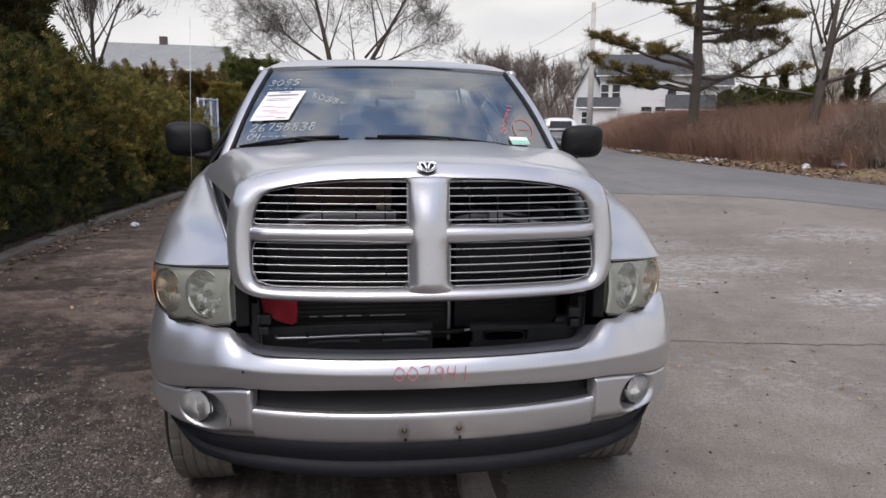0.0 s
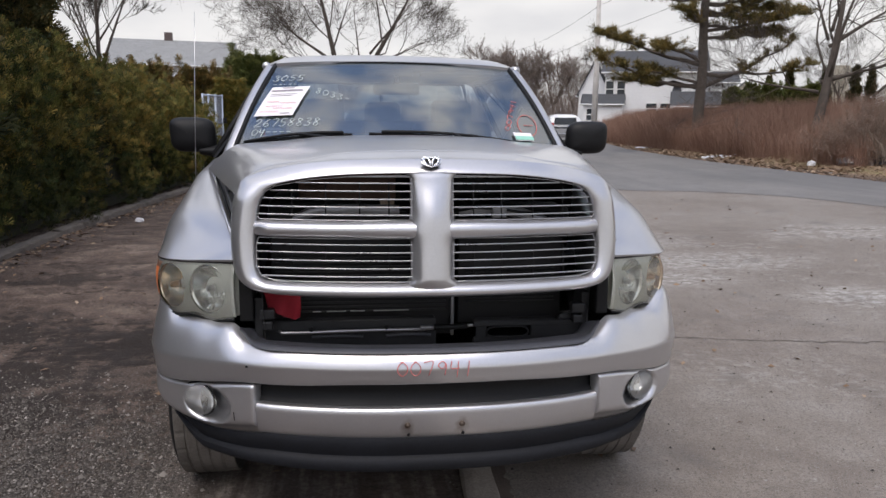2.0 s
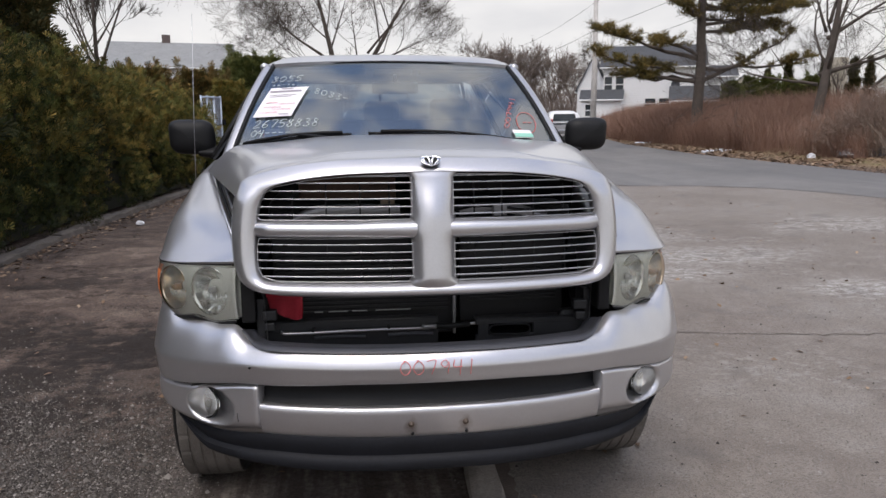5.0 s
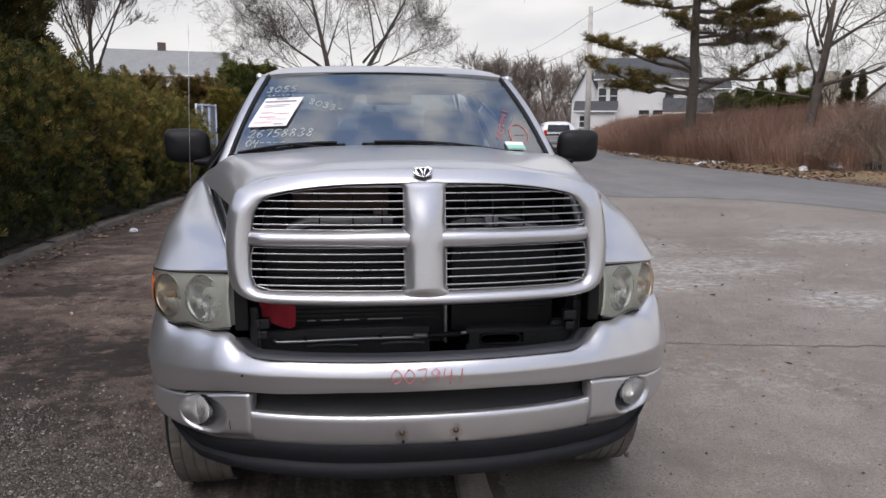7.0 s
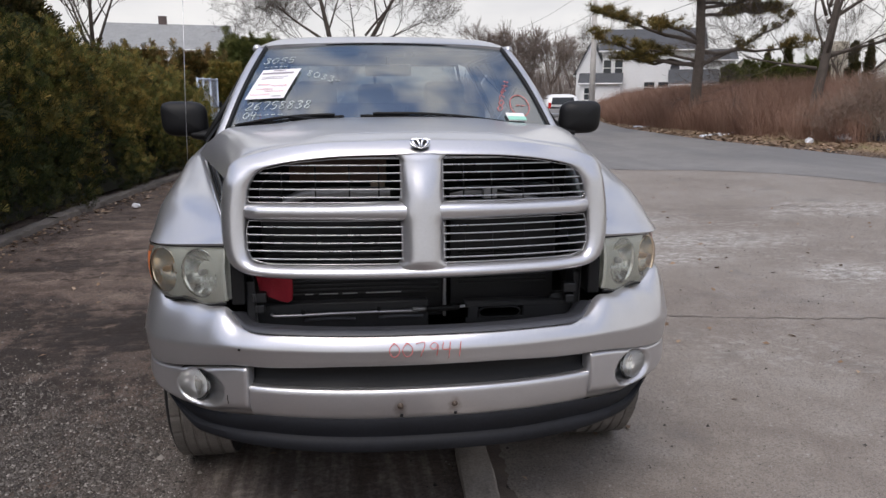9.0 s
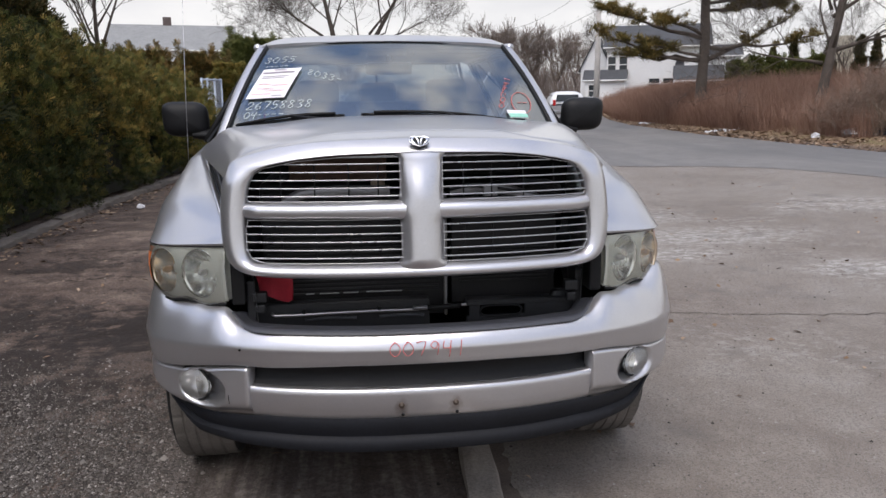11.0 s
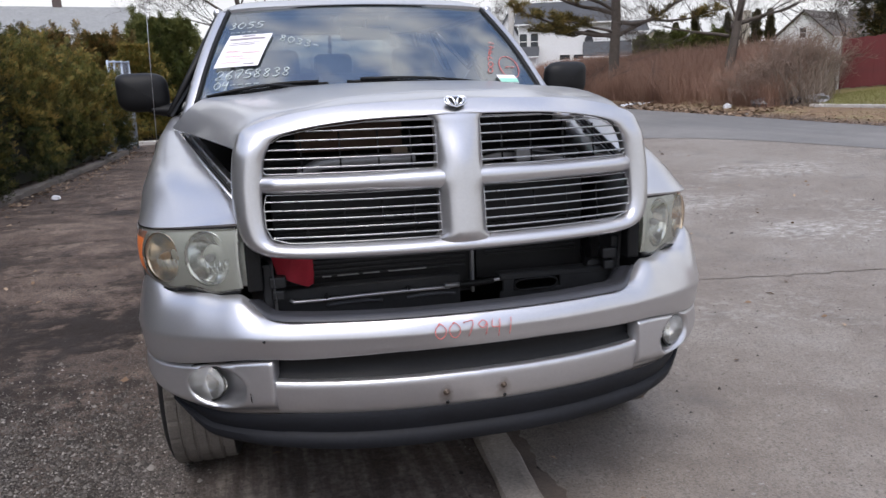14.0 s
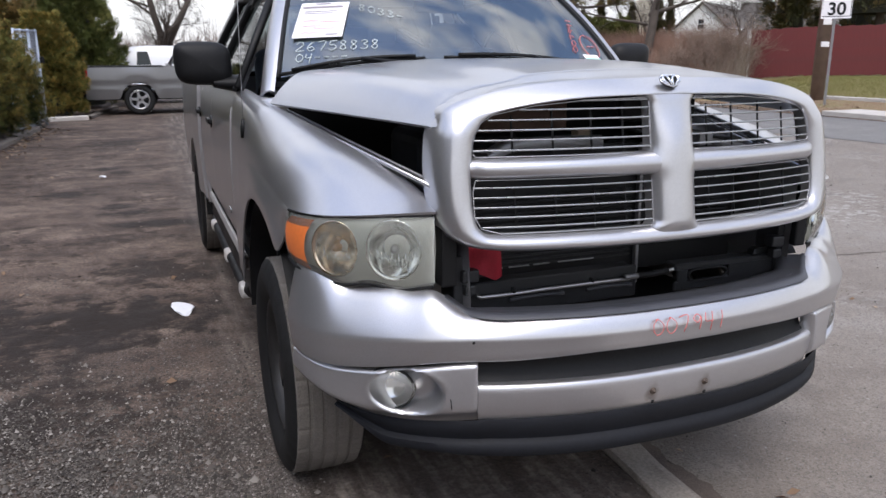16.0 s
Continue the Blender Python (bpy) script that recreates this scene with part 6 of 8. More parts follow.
pebbles("gravel", 9000, (0.7, 8), (-1.5, 7), 0.0038, STONE.mat, "grit strewn on the pavement", lift=0.006)
LEAF = Nodes("dead_leaves")
LEAF.set("Base Color", LEAF.ramp(LEAF.island(), (0.0, (0.10, 0.06, 0.038)), (0.6, (0.24, 0.155, 0.095)), (1.0, (0.40, 0.30, 0.21)))).set("Roughness", 0.85)


def leaves(name, x, y, size, label):
    n = len(x)
    z = h(x, y) + 0.012
    a_ = rng.uniform(0, 6.28, n)
    L = size * rng.uniform(0.6, 1.3, n)
    d = np.stack([np.cos(a_), np.sin(a_), rng.uniform(-0.1, 0.35, n)], -1)
    s_ = np.stack([-np.sin(a_), np.cos(a_), rng.uniform(-0.4, 0.4, n)], -1)
    c = np.stack([x, y, z], -1)
    v = np.stack([c - d * L[:, None], c + s_ * (0.5 * L)[:, None] + (0, 0, 0.01), c + d * L[:, None], c - s_ * (0.5 * L)[:, None]], 1)
    f = np.arange(n * 4).reshape(n, 4)
    return tagged(fast(name, v.reshape(-1, 3), f, LEAF.mat), label, "leaves", kind="stuff")


yy = rng.uniform(-2, 17, 900)
leaves("dead_leaves", np.array([hedge_x(q) for q in yy]) + np.abs(rng.normal(0.05, 0.22, 900)), yy, 0.035, "dead leaves blown against the kerb")
yy = rng.uniform(10.4, 15, 900)
leaves("dead_leaves", street_right(yy) + np.abs(rng.normal(0.2, 0.9, 900)), yy, 0.03, "dead leaves on the verge")
yy = rng.uniform(15, 44, 5800)
leaves("dead_leaves", street_right(yy) + np.abs(rng.normal(0.2, 1.0, 5800)), yy, 0.065, "dead leaves on the verge")
leaves("dead_leaves", rng.uniform(-3.8, 7, 260), rng.uniform(-1, 12, 260), 0.028, "scattered dead leaves")
leaves("dead_leaves", np.array([0.62, 0.66, 0.60, 0.63]), np.array([0.10, 0.14, 0.13, 0.07]), 0.020, "curled dead leaf beside the kerb")

# ---- litter ----
LITTERWHITE = plain("white_litter", (0.75, 0.76, 0.80), 0.7, vary=0.08)
LITTERDARK = plain("dark_bag", (0.03, 0.03, 0.04), 0.3, vary=0.3)


def crumple(name, at, size, mat, label, category, seed, flat=0.35, group=""):
    r = np.random.default_rng(seed)
    bm = bmesh.new()
    bmesh.ops.create_icosphere(bm, subdivisions=2, radius=1.0)
    for v in bm.verts:
        v.co *= 1 + r.uniform(-0.28, 0.28)
        v.co.x *= size[0]
        v.co.y *= size[1]
        v.co.z = max(v.co.z, -0.5) * size[2] + size[2] * 0.5
    ob = part(name, bm, mat, None)
    ob.location = at
    ob.rotation_euler = (0, 0, r.uniform(0, 3))
    return tagged(ob, label, category, group)


crumple("paper_scrap", (-1.24, 3.04, 0.002), (0.125, 0.06, 0.014), LITTERWHITE, "torn white paper scrap on the dirt", "litter", 1)
crumple("paper_scrap", (-3.36, 9.25, 0.01), (0.07, 0.05, 0.04), LITTERWHITE, "small white scrap near the hedge kerb", "litter", 2)
crumple("paper_scrap", (-1.95, 9.0, 0.0), (0.07, 0.03, 0.012), LITTERWHITE, "small white scrap on the dirt", "litter", 3)
for i in range(26):
    y = 15.5 + (i * 7.31) % 22
    x = float(street_right(y)) + 0.35 + (i * 0.618) % 1 * 1.3
    s_ = 0.045 + 0.065 * ((i * 0.37) % 1)
    crumple("verge_litter", (x, y, float(h(x, y))), (s_, s_ * 0.8, s_ * 0.5), LITTERWHITE if i % 4 else DULLSTEEL, "white rubbish strewn along the verge", "litter", 20 + i, group="verge litter")
for i, (x, y) in enumerate(((13.55, 16.6), (13.9, 16.3), (14.3, 16.0), (13.2, 16.9))):
    crumple("rubbish_bag", (x, y, float(h(x, y))), (0.32, 0.22, 0.16), LITTERDARK if i < 2 else DULLSTEEL, "dark rubbish bag dumped on the verge", "rubbish bag", 60 + i, group="rubbish bags")
crumple("white_bag", (12.55, 17.5, float(h(12.55, 17.5))), (0.13, 0.10, 0.10), LITTERWHITE, "white plastic bag on the verge", "litter", 77)

# ---- evergreens ----
def green(name, *stops):
    g = Nodes(name)
    tint = g.noise(0.9, 3)
    c = g.ramp(g.mix(0.5, g.island(), tint), *stops)
    g.set("Base Color", c).set("Roughness", 0.7).set("Specular IOR Level", 0.25)
    return g.mat


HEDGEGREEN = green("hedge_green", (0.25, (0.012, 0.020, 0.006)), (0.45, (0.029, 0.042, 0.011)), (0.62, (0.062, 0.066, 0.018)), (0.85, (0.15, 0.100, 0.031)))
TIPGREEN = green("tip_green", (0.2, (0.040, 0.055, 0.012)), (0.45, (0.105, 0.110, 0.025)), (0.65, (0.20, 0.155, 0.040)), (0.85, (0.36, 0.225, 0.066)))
GOLDGREEN = green("golden_green", (0.2, (0.045, 0.05, 0.012)), (0.5, (0.12, 0.10, 0.025)), (0.75, (0.25, 0.17, 0.04)))
RUSTGOLD = green("rust_gold_green", (0.2, (0.050, 0.060, 0.013)), (0.48, (0.130, 0.125, 0.030)), (0.8, (0.36, 0.235, 0.060)))
DARKGREEN = green("dark_green", (0.2, (0.020, 0.026, 0.010)), (0.5, (0.050, 0.052, 0.018)), (0.8, (0.13, 0.09, 0.032)))
SHRUBGREEN = green("shrub_green", (0.2, (0.035, 0.050, 0.012)), (0.5, (0.085, 0.100, 0.025)), (0.8, (0.16, 0.15, 0.045)))
BRONZE = green("bronze_green", (0.2, (0.030, 0.032, 0.010)), (0.48, (0.090, 0.072, 0.020)), (0.78, (0.215, 0.125, 0.040)))
PINEGREEN = green("pine_needles", (0.2, (0.050, 0.050, 0.015)), (0.5, (0.125, 0.10, 0.028)), (0.8, (0.24, 0.155, 0.045)))
FARWOOD = green("far_wood", (0.1, (0.13, 0.10, 0.088)), (0.5, (0.21, 0.17, 0.15)), (0.9, (0.29, 0.245, 0.22)))
# near-black sheets set inside foliage: the shade of its depth as a colour
SHADECORE = plain("hedge_shade", (0.018, 0.018, 0.010), 0.95, vary=0.4)
BARK = plain("bark", (0.082, 0.067, 0.057), 0.95, vary=0.4, scale=22, bump=0.7)


def sprays(name, p, out, size, mat, parent=None, label="", blades=5, seed=0):
    """Flat fronds: each a fan of narrow leaves on one stem point."""
    r = np.random.default_rng(seed)
    n = len(p)
    d = out + r.normal(0, 0.55, (n, 3)) + np.array((0, 0, 0.35))
    d /= np.linalg.norm(d, axis=1, keepdims=True)
    s_ = np.cross(d, r.normal(0, 1, (n, 3)))
    s_ /= np.linalg.norm(s_, axis=1, keepdims=True) + 1e-9
    L = size * r.uniform(0.6, 1.35, n)
    verts, per = [p], 1 + 2 * blades
    for b in range(blades):
        a_ = (b - (blades - 1) / 2) * 0.42 + r.normal(0, 0.12, n)
        w = d * np.cos(a_)[:, None] + s_ * np.sin(a_)[:, None]
        t = np.cross(w, np.cross(d, s_))
        l_ = L * (1 - 0.35 * abs(a_))
        mid = p + w * (l_ * 0.95)[:, None]
        verts += [mid + t * (L * 0.062)[:, None], mid - t * (L * 0.062)[:, None] + w * (l_ * 0.12)[:, None]]
    v = np.stack(verts, 1).reshape(-1, 3)
    f = np.array([(0, 1 + 2 * b, 2 + 2 * b) for b in range(blades)])
    f = (f[None] + (np.arange(n) * per)[:, None, None]).reshape(-1, 3)
    return fast(name, v, f, mat, parent, label)


def hedge_top(y):
    return np.interp(y, [-4, 2, 6, 8.2, 10, 12.5, 14.5, 16.5, 17.2], [2.5, 2.5, 2.45, 2.3, 2.3, 2.12, 1.90, 1.68, 1.3]) + 0.12 * np.sin(y * 3.1) + 0.07 * np.sin(y * 7.7 + 1)


hedge = tagged(empty("hedge", (-4.6, 6, 0)), "dense dark-green arborvitae hedge with browning tips", "hedge")
hedge.location = (0, 0, 0)
r = np.random.default_rng(3)
def plumes(n, per, ys, low, high, lean, length, size, mats, seed):
    """Upright feathery shoots over the hedge's face: fronds along each shoot, paler ones at its tip."""
    q = np.random.default_rng(seed)
    y = q.uniform(*ys, n)
    top = hedge_top(y)
    z = 0.02 + (top - 0.15) * (low + (high - low) * q.uniform(0, 1, n) ** 0.92)
    edge = np.array([hedge_x(v) for v in y]) - 0.36
    x = edge + 0.10 * (1 - sm(0.0, 0.25, z)) + 0.20 * np.sin(y * 2.3 + np.sin(z * 2)) + 0.13 * np.sin(y * 5.7 + z * 3.3) + 0.07 * np.sin(z * 6.1 + y * 1.7) - 0.34 * sm(0.75, 1.0, z / top) - q.exponential(0.08, n)
    way = np.stack([q.normal(lean, 0.22, n), q.normal(0, 0.28, n), np.ones(n)], -1)
    way /= np.linalg.norm(way, axis=1, keepdims=True)
    reach = length * q.uniform(0.55, 1.4, n)
    u = q.uniform(0, 1, (n, per))
    p = np.stack([x, y, z], -1)[:, None] + way[:, None] * (u * reach[:, None])[..., None] + q.normal(0, 1, (n, per, 3)) * (0.020 + 0.055 * (1 - u))[..., None] * np.array((0.8, 1, 0.6))
    # tips mix golden growth with light painted on; fewer low and near
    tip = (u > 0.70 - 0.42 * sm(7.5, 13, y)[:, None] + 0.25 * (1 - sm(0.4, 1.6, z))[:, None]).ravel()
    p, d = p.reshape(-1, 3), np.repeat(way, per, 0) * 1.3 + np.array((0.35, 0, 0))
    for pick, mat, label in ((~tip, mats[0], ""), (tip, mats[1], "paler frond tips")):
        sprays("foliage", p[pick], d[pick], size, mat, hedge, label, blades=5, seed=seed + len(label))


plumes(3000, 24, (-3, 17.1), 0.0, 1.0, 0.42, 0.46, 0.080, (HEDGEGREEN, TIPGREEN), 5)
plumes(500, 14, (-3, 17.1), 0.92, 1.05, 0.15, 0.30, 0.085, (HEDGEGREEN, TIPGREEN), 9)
n = 9000
y = r.uniform(-3, 17.1, n)
x = np.array([hedge_x(q) for q in y]) - 0.35 - r.uniform(0, 1.4, n)
sprays("foliage", np.stack([x, y, hedge_top(y) + r.normal(-0.03, 0.10, n) - 0.25 * sm(0.5, 1.4, abs(x - np.array([hedge_x(q) for q in y]) + 1.0))], -1), np.tile((0.1, 0, 1.0), (n, 1)), 0.11, HEDGEGREEN, hedge, blades=5, seed=6)
n = 8000
y = r.uniform(7, 17, n)
top = hedge_top(y)
z = top * r.uniform(0.45, 1.0, n)
x = np.array([hedge_x(q) for q in y]) - 0.30 + 0.22 * np.sin(y * 2.3 + np.sin(z * 2)) + 0.14 * np.sin(y * 5.7 + z * 3.3) - 0.30 * sm(0.8, 1.0, z / top) - r.exponential(0.08, n)
sprays("foliage", np.stack([x, y, z], -1), np.tile((0.6, 0, 0.8), (n, 1)), 0.115, GOLDGREEN, hedge, "golden-brown frond tips", blades=5, seed=8)
n = 2500
z = r.uniform(0.1, 1.8, n)
x = -3.7 - r.uniform(0, 1.4, n)
sprays("foliage", np.stack([x, 17.1 + r.normal(0, 0.12, n), z], -1), np.tile((0, 0.9, 0.2), (n, 1)), 0.125, HEDGEGREEN, hedge, blades=5, seed=7)
# added dark sheet behind the fronds, standing in for shade within the hedge
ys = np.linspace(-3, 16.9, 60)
shade_core = [[(hedge_x(q) + dx, q, float(hedge_top(q)) * k_ ) for q in ys] for dx, k_ in ((-0.50, 0.02), (-0.52, 0.5), (-0.62, 0.86), (-0.85, 0.95), (-1.5, 0.95), (-1.8, 0.02))]
sheet("shade_core", np.array(shade_core), SHADECORE, hedge)


def cone_tree(name, at, height, radius, n, size, mat, label, category="conifer", power=0.8, seed=1, parent=None, skirt=0.1):
    """An upright evergreen: trunk and a crown of fronds with an uneven outline."""
    t = empty(name, at)
    tagged(t, label, category)
    r = np.random.default_rng(seed)
    k_ = r.uniform(0, 1, n) ** 0.8
    ang = r.uniform(0, 6.28, n)
    prof = (np.clip(1 - k_, 0, 1) ** power) * (0.72 + 0.28 * sm(0, 0.12, k_))
    lump = 1 + 0.16 * np.sin(ang * 5 + k_ * 9 + seed) + 0.16 * np.sin(ang * 3 - k_ * 17 + seed) + 0.10 * np.sin(k_ * 31 + ang * 2)
    rad = radius * prof * lump - r.exponential(radius * 0.12, n)
    p = np.stack([rad * np.cos(ang), rad * np.sin(ang), skirt + k_ * (height - skirt)], -1)
    m = max(30, n // 110)
    tk, ta = r.uniform(0.25, 0.99, m), r.uniform(0, 6.28, m)
    tp = radius * np.clip(1 - tk, 0, 1) ** power * 0.9
    root = np.stack([tp * np.cos(ta), tp * np.sin(ta), skirt + tk * (height - skirt)], -1)
    reach = np.stack([np.cos(ta) * (1.15 - tk), np.sin(ta) * (1.15 - tk), r.uniform(0.25, 0.95, m)], -1) * (radius * r.uniform(0.25, 0.55, m))[:, None]
    along = r.uniform(0, 1, (m, 34, 1))
    tuft = (root[:, None] + reach[:, None] * along + r.normal(0, size * 0.28, (m, 34, 3)) * (1.15 - along)).reshape(-1, 3)
    p = np.concatenate([p, tuft])
    ang = np.concatenate([ang, np.repeat(ta, 34)])
    sprays("crown", p, np.stack([np.cos(ang), np.sin(ang), 0.4 + 0 * ang], -1), size, mat, t, blades=5, seed=seed + 1)
    tube("trunk", [(0, 0, -0.1), (0.02, 0, height * 0.5), (0, 0, height * 0.92)], [0.03 * height, 0.018 * height, 0.005], BARK, t, sides=8)
    # added dark inner cone: shade deep in the crown, put in as colour
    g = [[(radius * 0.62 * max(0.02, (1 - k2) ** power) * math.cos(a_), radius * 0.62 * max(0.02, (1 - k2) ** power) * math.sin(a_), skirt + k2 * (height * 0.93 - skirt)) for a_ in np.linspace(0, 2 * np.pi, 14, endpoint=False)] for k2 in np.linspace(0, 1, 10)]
    sheet("shade_core", np.array(g), SHADECORE, t, closed=True)
    return t


cone_tree("conifer", (-5.35, 9.9, 0), 5.2, 1.05, 11000, 0.17, DARKGREEN, "tall dark conifer rising out of the hedge", seed=11, power=0.6)
cone_tree("conifer", (-5.7, 6.6, 0), 6.0, 1.4, 8000, 0.17, DARKGREEN, "tall dark conifer rising out of the hedge", seed=12, power=0.6)
# past the gate
cone_tree("golden_shrub", (-3.62, 20.3, 0.0), 2.5, 0.78, 13000, 0.13, RUSTGOLD, "golden-green arborvitae shrub beside the gate", "shrub", 0.35, 14)
cone_tree("tall_shrub", (-3.35, 24.6, 0.0), 3.5, 1.3, 14000, 0.15, SHRUBGREEN, "tall clipped evergreen shrub past the gate", "shrub", 0.18, 15)
cone_tree("tall_shrub", (-4.75, 23.4, 0.0), 2.75, 1.2, 10000, 0.15, BRONZE, "bronze-tipped evergreen shrub past the gate", "shrub", 0.2, 27)
cone_tree("tall_shrub", (-4.7, 21.2, 0.0), 2.85, 1.15, 8000, 0.15, BRONZE, "broad bronze-green evergreen shrub behind the hedge", "shrub", 0.35, 16)
cone_tree("tall_shrub", (-6.4, 22.0, 0.0), 2.95, 1.4, 8000, 0.17, BRONZE, "broad bronze-green evergreen shrub behind the hedge", "shrub", 0.4, 17)
cone_tree("tall_shrub", (-8.2, 24.0, 0.0), 3.10, 1.5, 7000, 0.18, BRONZE, "broad bronze-green evergreen shrub behind the hedge", "shrub", 0.4, 18)
cone_tree("tall_shrub", (-10.6, 26.0, 0.0), 2.85, 1.7, 7000, 0.19, BRONZE, "broad bronze-green evergreen shrub behind the hedge", "shrub", 0.4, 19)

# ---- bare trees ----
for i, (x, y, hh, rr) in enumerate(((20.4, 20.3, 4.9, 1.0), (23.4, 19.9, 4.4, 0.85))):
    cone_tree("cedar", (x, y, float(h(x, y))), hh, rr, 560, 0.30, DARKGREEN, "dark ragged cedar behind the red fence", "conifer", 0.55, 60 + i)


def bare_tree(name, at, stems, seed, label, depth=5, mat=BARK, kids=3, twig=0.0045, rise=0.10, shorten=(0.52, 0.78), wild=0.11):
    """A leafless tree: tapered stems that fork down to fine twigs."""
    r = np.random.default_rng(seed)
    t = empty(name, at)
    tagged(t, label, "tree")
    verts, faces, counts = {True: [], False: []}, {True: [], False: []}, {True: 0, False: 0}

    def limb(p, d, length, rad, level):
        n_ = 6 if level < 2 else 5 if level < 4 else 4 if level < 5 else 3
        path = [p]
        for i in range(n_ - 1):
            d = d + r.normal(0, wild if level else 0.045, 3) + np.array((0, 0, rise * (level > 0)))
            d /= np.linalg.norm(d)
            path.append(path[-1] + d * length / (n_ - 1))
        end = max(twig * 0.6, rad * ((0.75 if rad > 0.24 else 0.22) if level == 0 else 0.40))
        v, f = tube_arrays(path, np.linspace(rad, end, n_), 9 if level < 2 else 5 if level < 3 else 3)
        big_ = level < 2
        faces[big_].extend([tuple(j + counts[big_] for j in q) for q in f])
        verts[big_].append(v)
        counts[big_] += len(v)
        if level >= depth:
            return
        m = kids + (r.uniform(0, 1) < 0.5) + (level >= 3) + 2 * (level == 0)
        for i in range(m):
            k_ = (0.20 if level else 0.35) + (0.80 if level else 0.65) * (i + r.uniform(0, 1)) / m
            j = min(n_ - 2, int(k_ * (n_ - 1)))
            q = path[j] + (path[j + 1] - path[j]) * (k_ * (n_ - 1) - j)
            local = rad + (end - rad) * k_
            side_ = np.cross(d, r.normal(0, 1, 3))
            side_ /= np.linalg.norm(side_) + 1e-9
            sp = r.uniform(0.3, 0.72)
            nd = d * (1 - 0.4 * sp) + side_ * sp
            nd /= np.linalg.norm(nd)
            limb(q, nd, length * r.uniform(*shorten), max(twig, local * r.uniform(0.30, 0.52)), level + 1)

    for off, d, length, rad in stems:
        d = np.array(d, float)
        limb(np.array(off, float), d / np.linalg.norm(d), length, rad, 0)
    from_arrays("trunk", np.concatenate(verts[True]), faces[True], mat, t)
    from_arrays("crown", np.concatenate(verts[False]), faces[False], mat, t)
    return t


bare_tree("bare_tree", (-0.34, 34.0, 0.08), [((0, 0, -0.1), (-0.02, 0, 1), 2.3, 0.30), ((-0.05, 0, 1.9), (-0.25, 0, 1), 6.6, 0.16), ((0.05, 0, 1.9), (0.42, 0, 1), 6.6, 0.155), ((-0.62, 0, 4.0), (-0.95, 0.1, 0.72), 3.6, 0.075), ((-0.55, 0.1, 3.5), (-1.0, -0.2, 0.35), 3.2, 0.05), ((-0.5, 0, 3.2), (-0.8, 0.3, 0.6), 3.0, 0.05), ((0.85, 0, 3.8), (0.95, 0.1, 0.45), 3.2, 0.065), ((1.05, 0, 4.4), (0.7, -0.2, 0.9), 3.2, 0.06), ((-0.7, 0, 4.4), (0.25, 0.2, 1), 3.0, 0.05), ((0.7, 0, 3.4), (-0.1, 0.3, 1), 3.4, 0.05)], 31, "large leafless tree with a low forked trunk", depth=5, wild=0.20, rise=0.06, twig=0.005)
bare_tree("bare_tree", (-10.5, 31.0, 0.08), [((0, 0, -0.1), (0.02, 0, 1), 7.6, 0.15), ((0.03, 0, 2.6), (-0.30, 0.1, 1), 4.6, 0.07), ((0.05, 0, 3.0), (0.32, -0.1, 1), 4.4, 0.07), ((0.05, 0, 3.8), (-0.5, 0.2, 1), 3.6, 0.05), ((0.08, 0, 4.4), (0.55, 0.2, 1), 3.2, 0.045)], 33, "tall leafless tree behind the hedge", rise=0.16, kids=4, wild=0.15, twig=0.008, shorten=(0.42, 0.66))
bare_tree("roadside_tree", (14.45, 20.6, 0.52), [((0, 0, -0.2), (0.14, 0, 1), 5.6, 0.20), ((0.12, 0, 2.0), (-1.0, 0.2, 0.20), 2.2, 0.06), ((0.22, 0, 2.3), (0.95, 0.2, 0.25), 2.9, 0.085), ((0.35, 0, 3.4), (0.8, -0.2, 0.6), 2.8, 0.07), ((0.4, 0, 3.9), (0.5, 0.3, 1.0), 2.4, 0.06), ((0.3, 0, 3.6), (-0.3, 0.2, 1), 2.4, 0.05)], 34, "leafless roadside tree rising out of brush", mat=BARK, rise=0.05, depth=4, kids=4, wild=0.16, shorten=(0.6, 0.85))
bare_tree("bare_tree", (30, 42, 1.1), [((0, 0, -0.1), (0.0, 0, 1), 3.0, 0.15), ((0, 0, 1.6), (-0.5, 0, 1), 2.4, 0.09)], 35, "leafless garden tree near the pale house", rise=0.05)
bare_tree("bare_tree", (36, 40, 1.1), [((0, 0, -0.1), (0.0, 0, 1), 3.0, 0.15), ((0, 0, 1.6), (-0.5, 0, 1), 2.4, 0.09)], 36, "leafless garden tree near the pale house", rise=0.05)
bare_tree("bare_tree", (20.0, 56, 1.1), [((0, 0, -0.1), (0.0, 0, 1), 3.4, 0.16), ((0, 0, 1.8), (-0.5, 0, 1), 2.6, 0.10)], 37, "leafless tree behind the white house", rise=0.1)


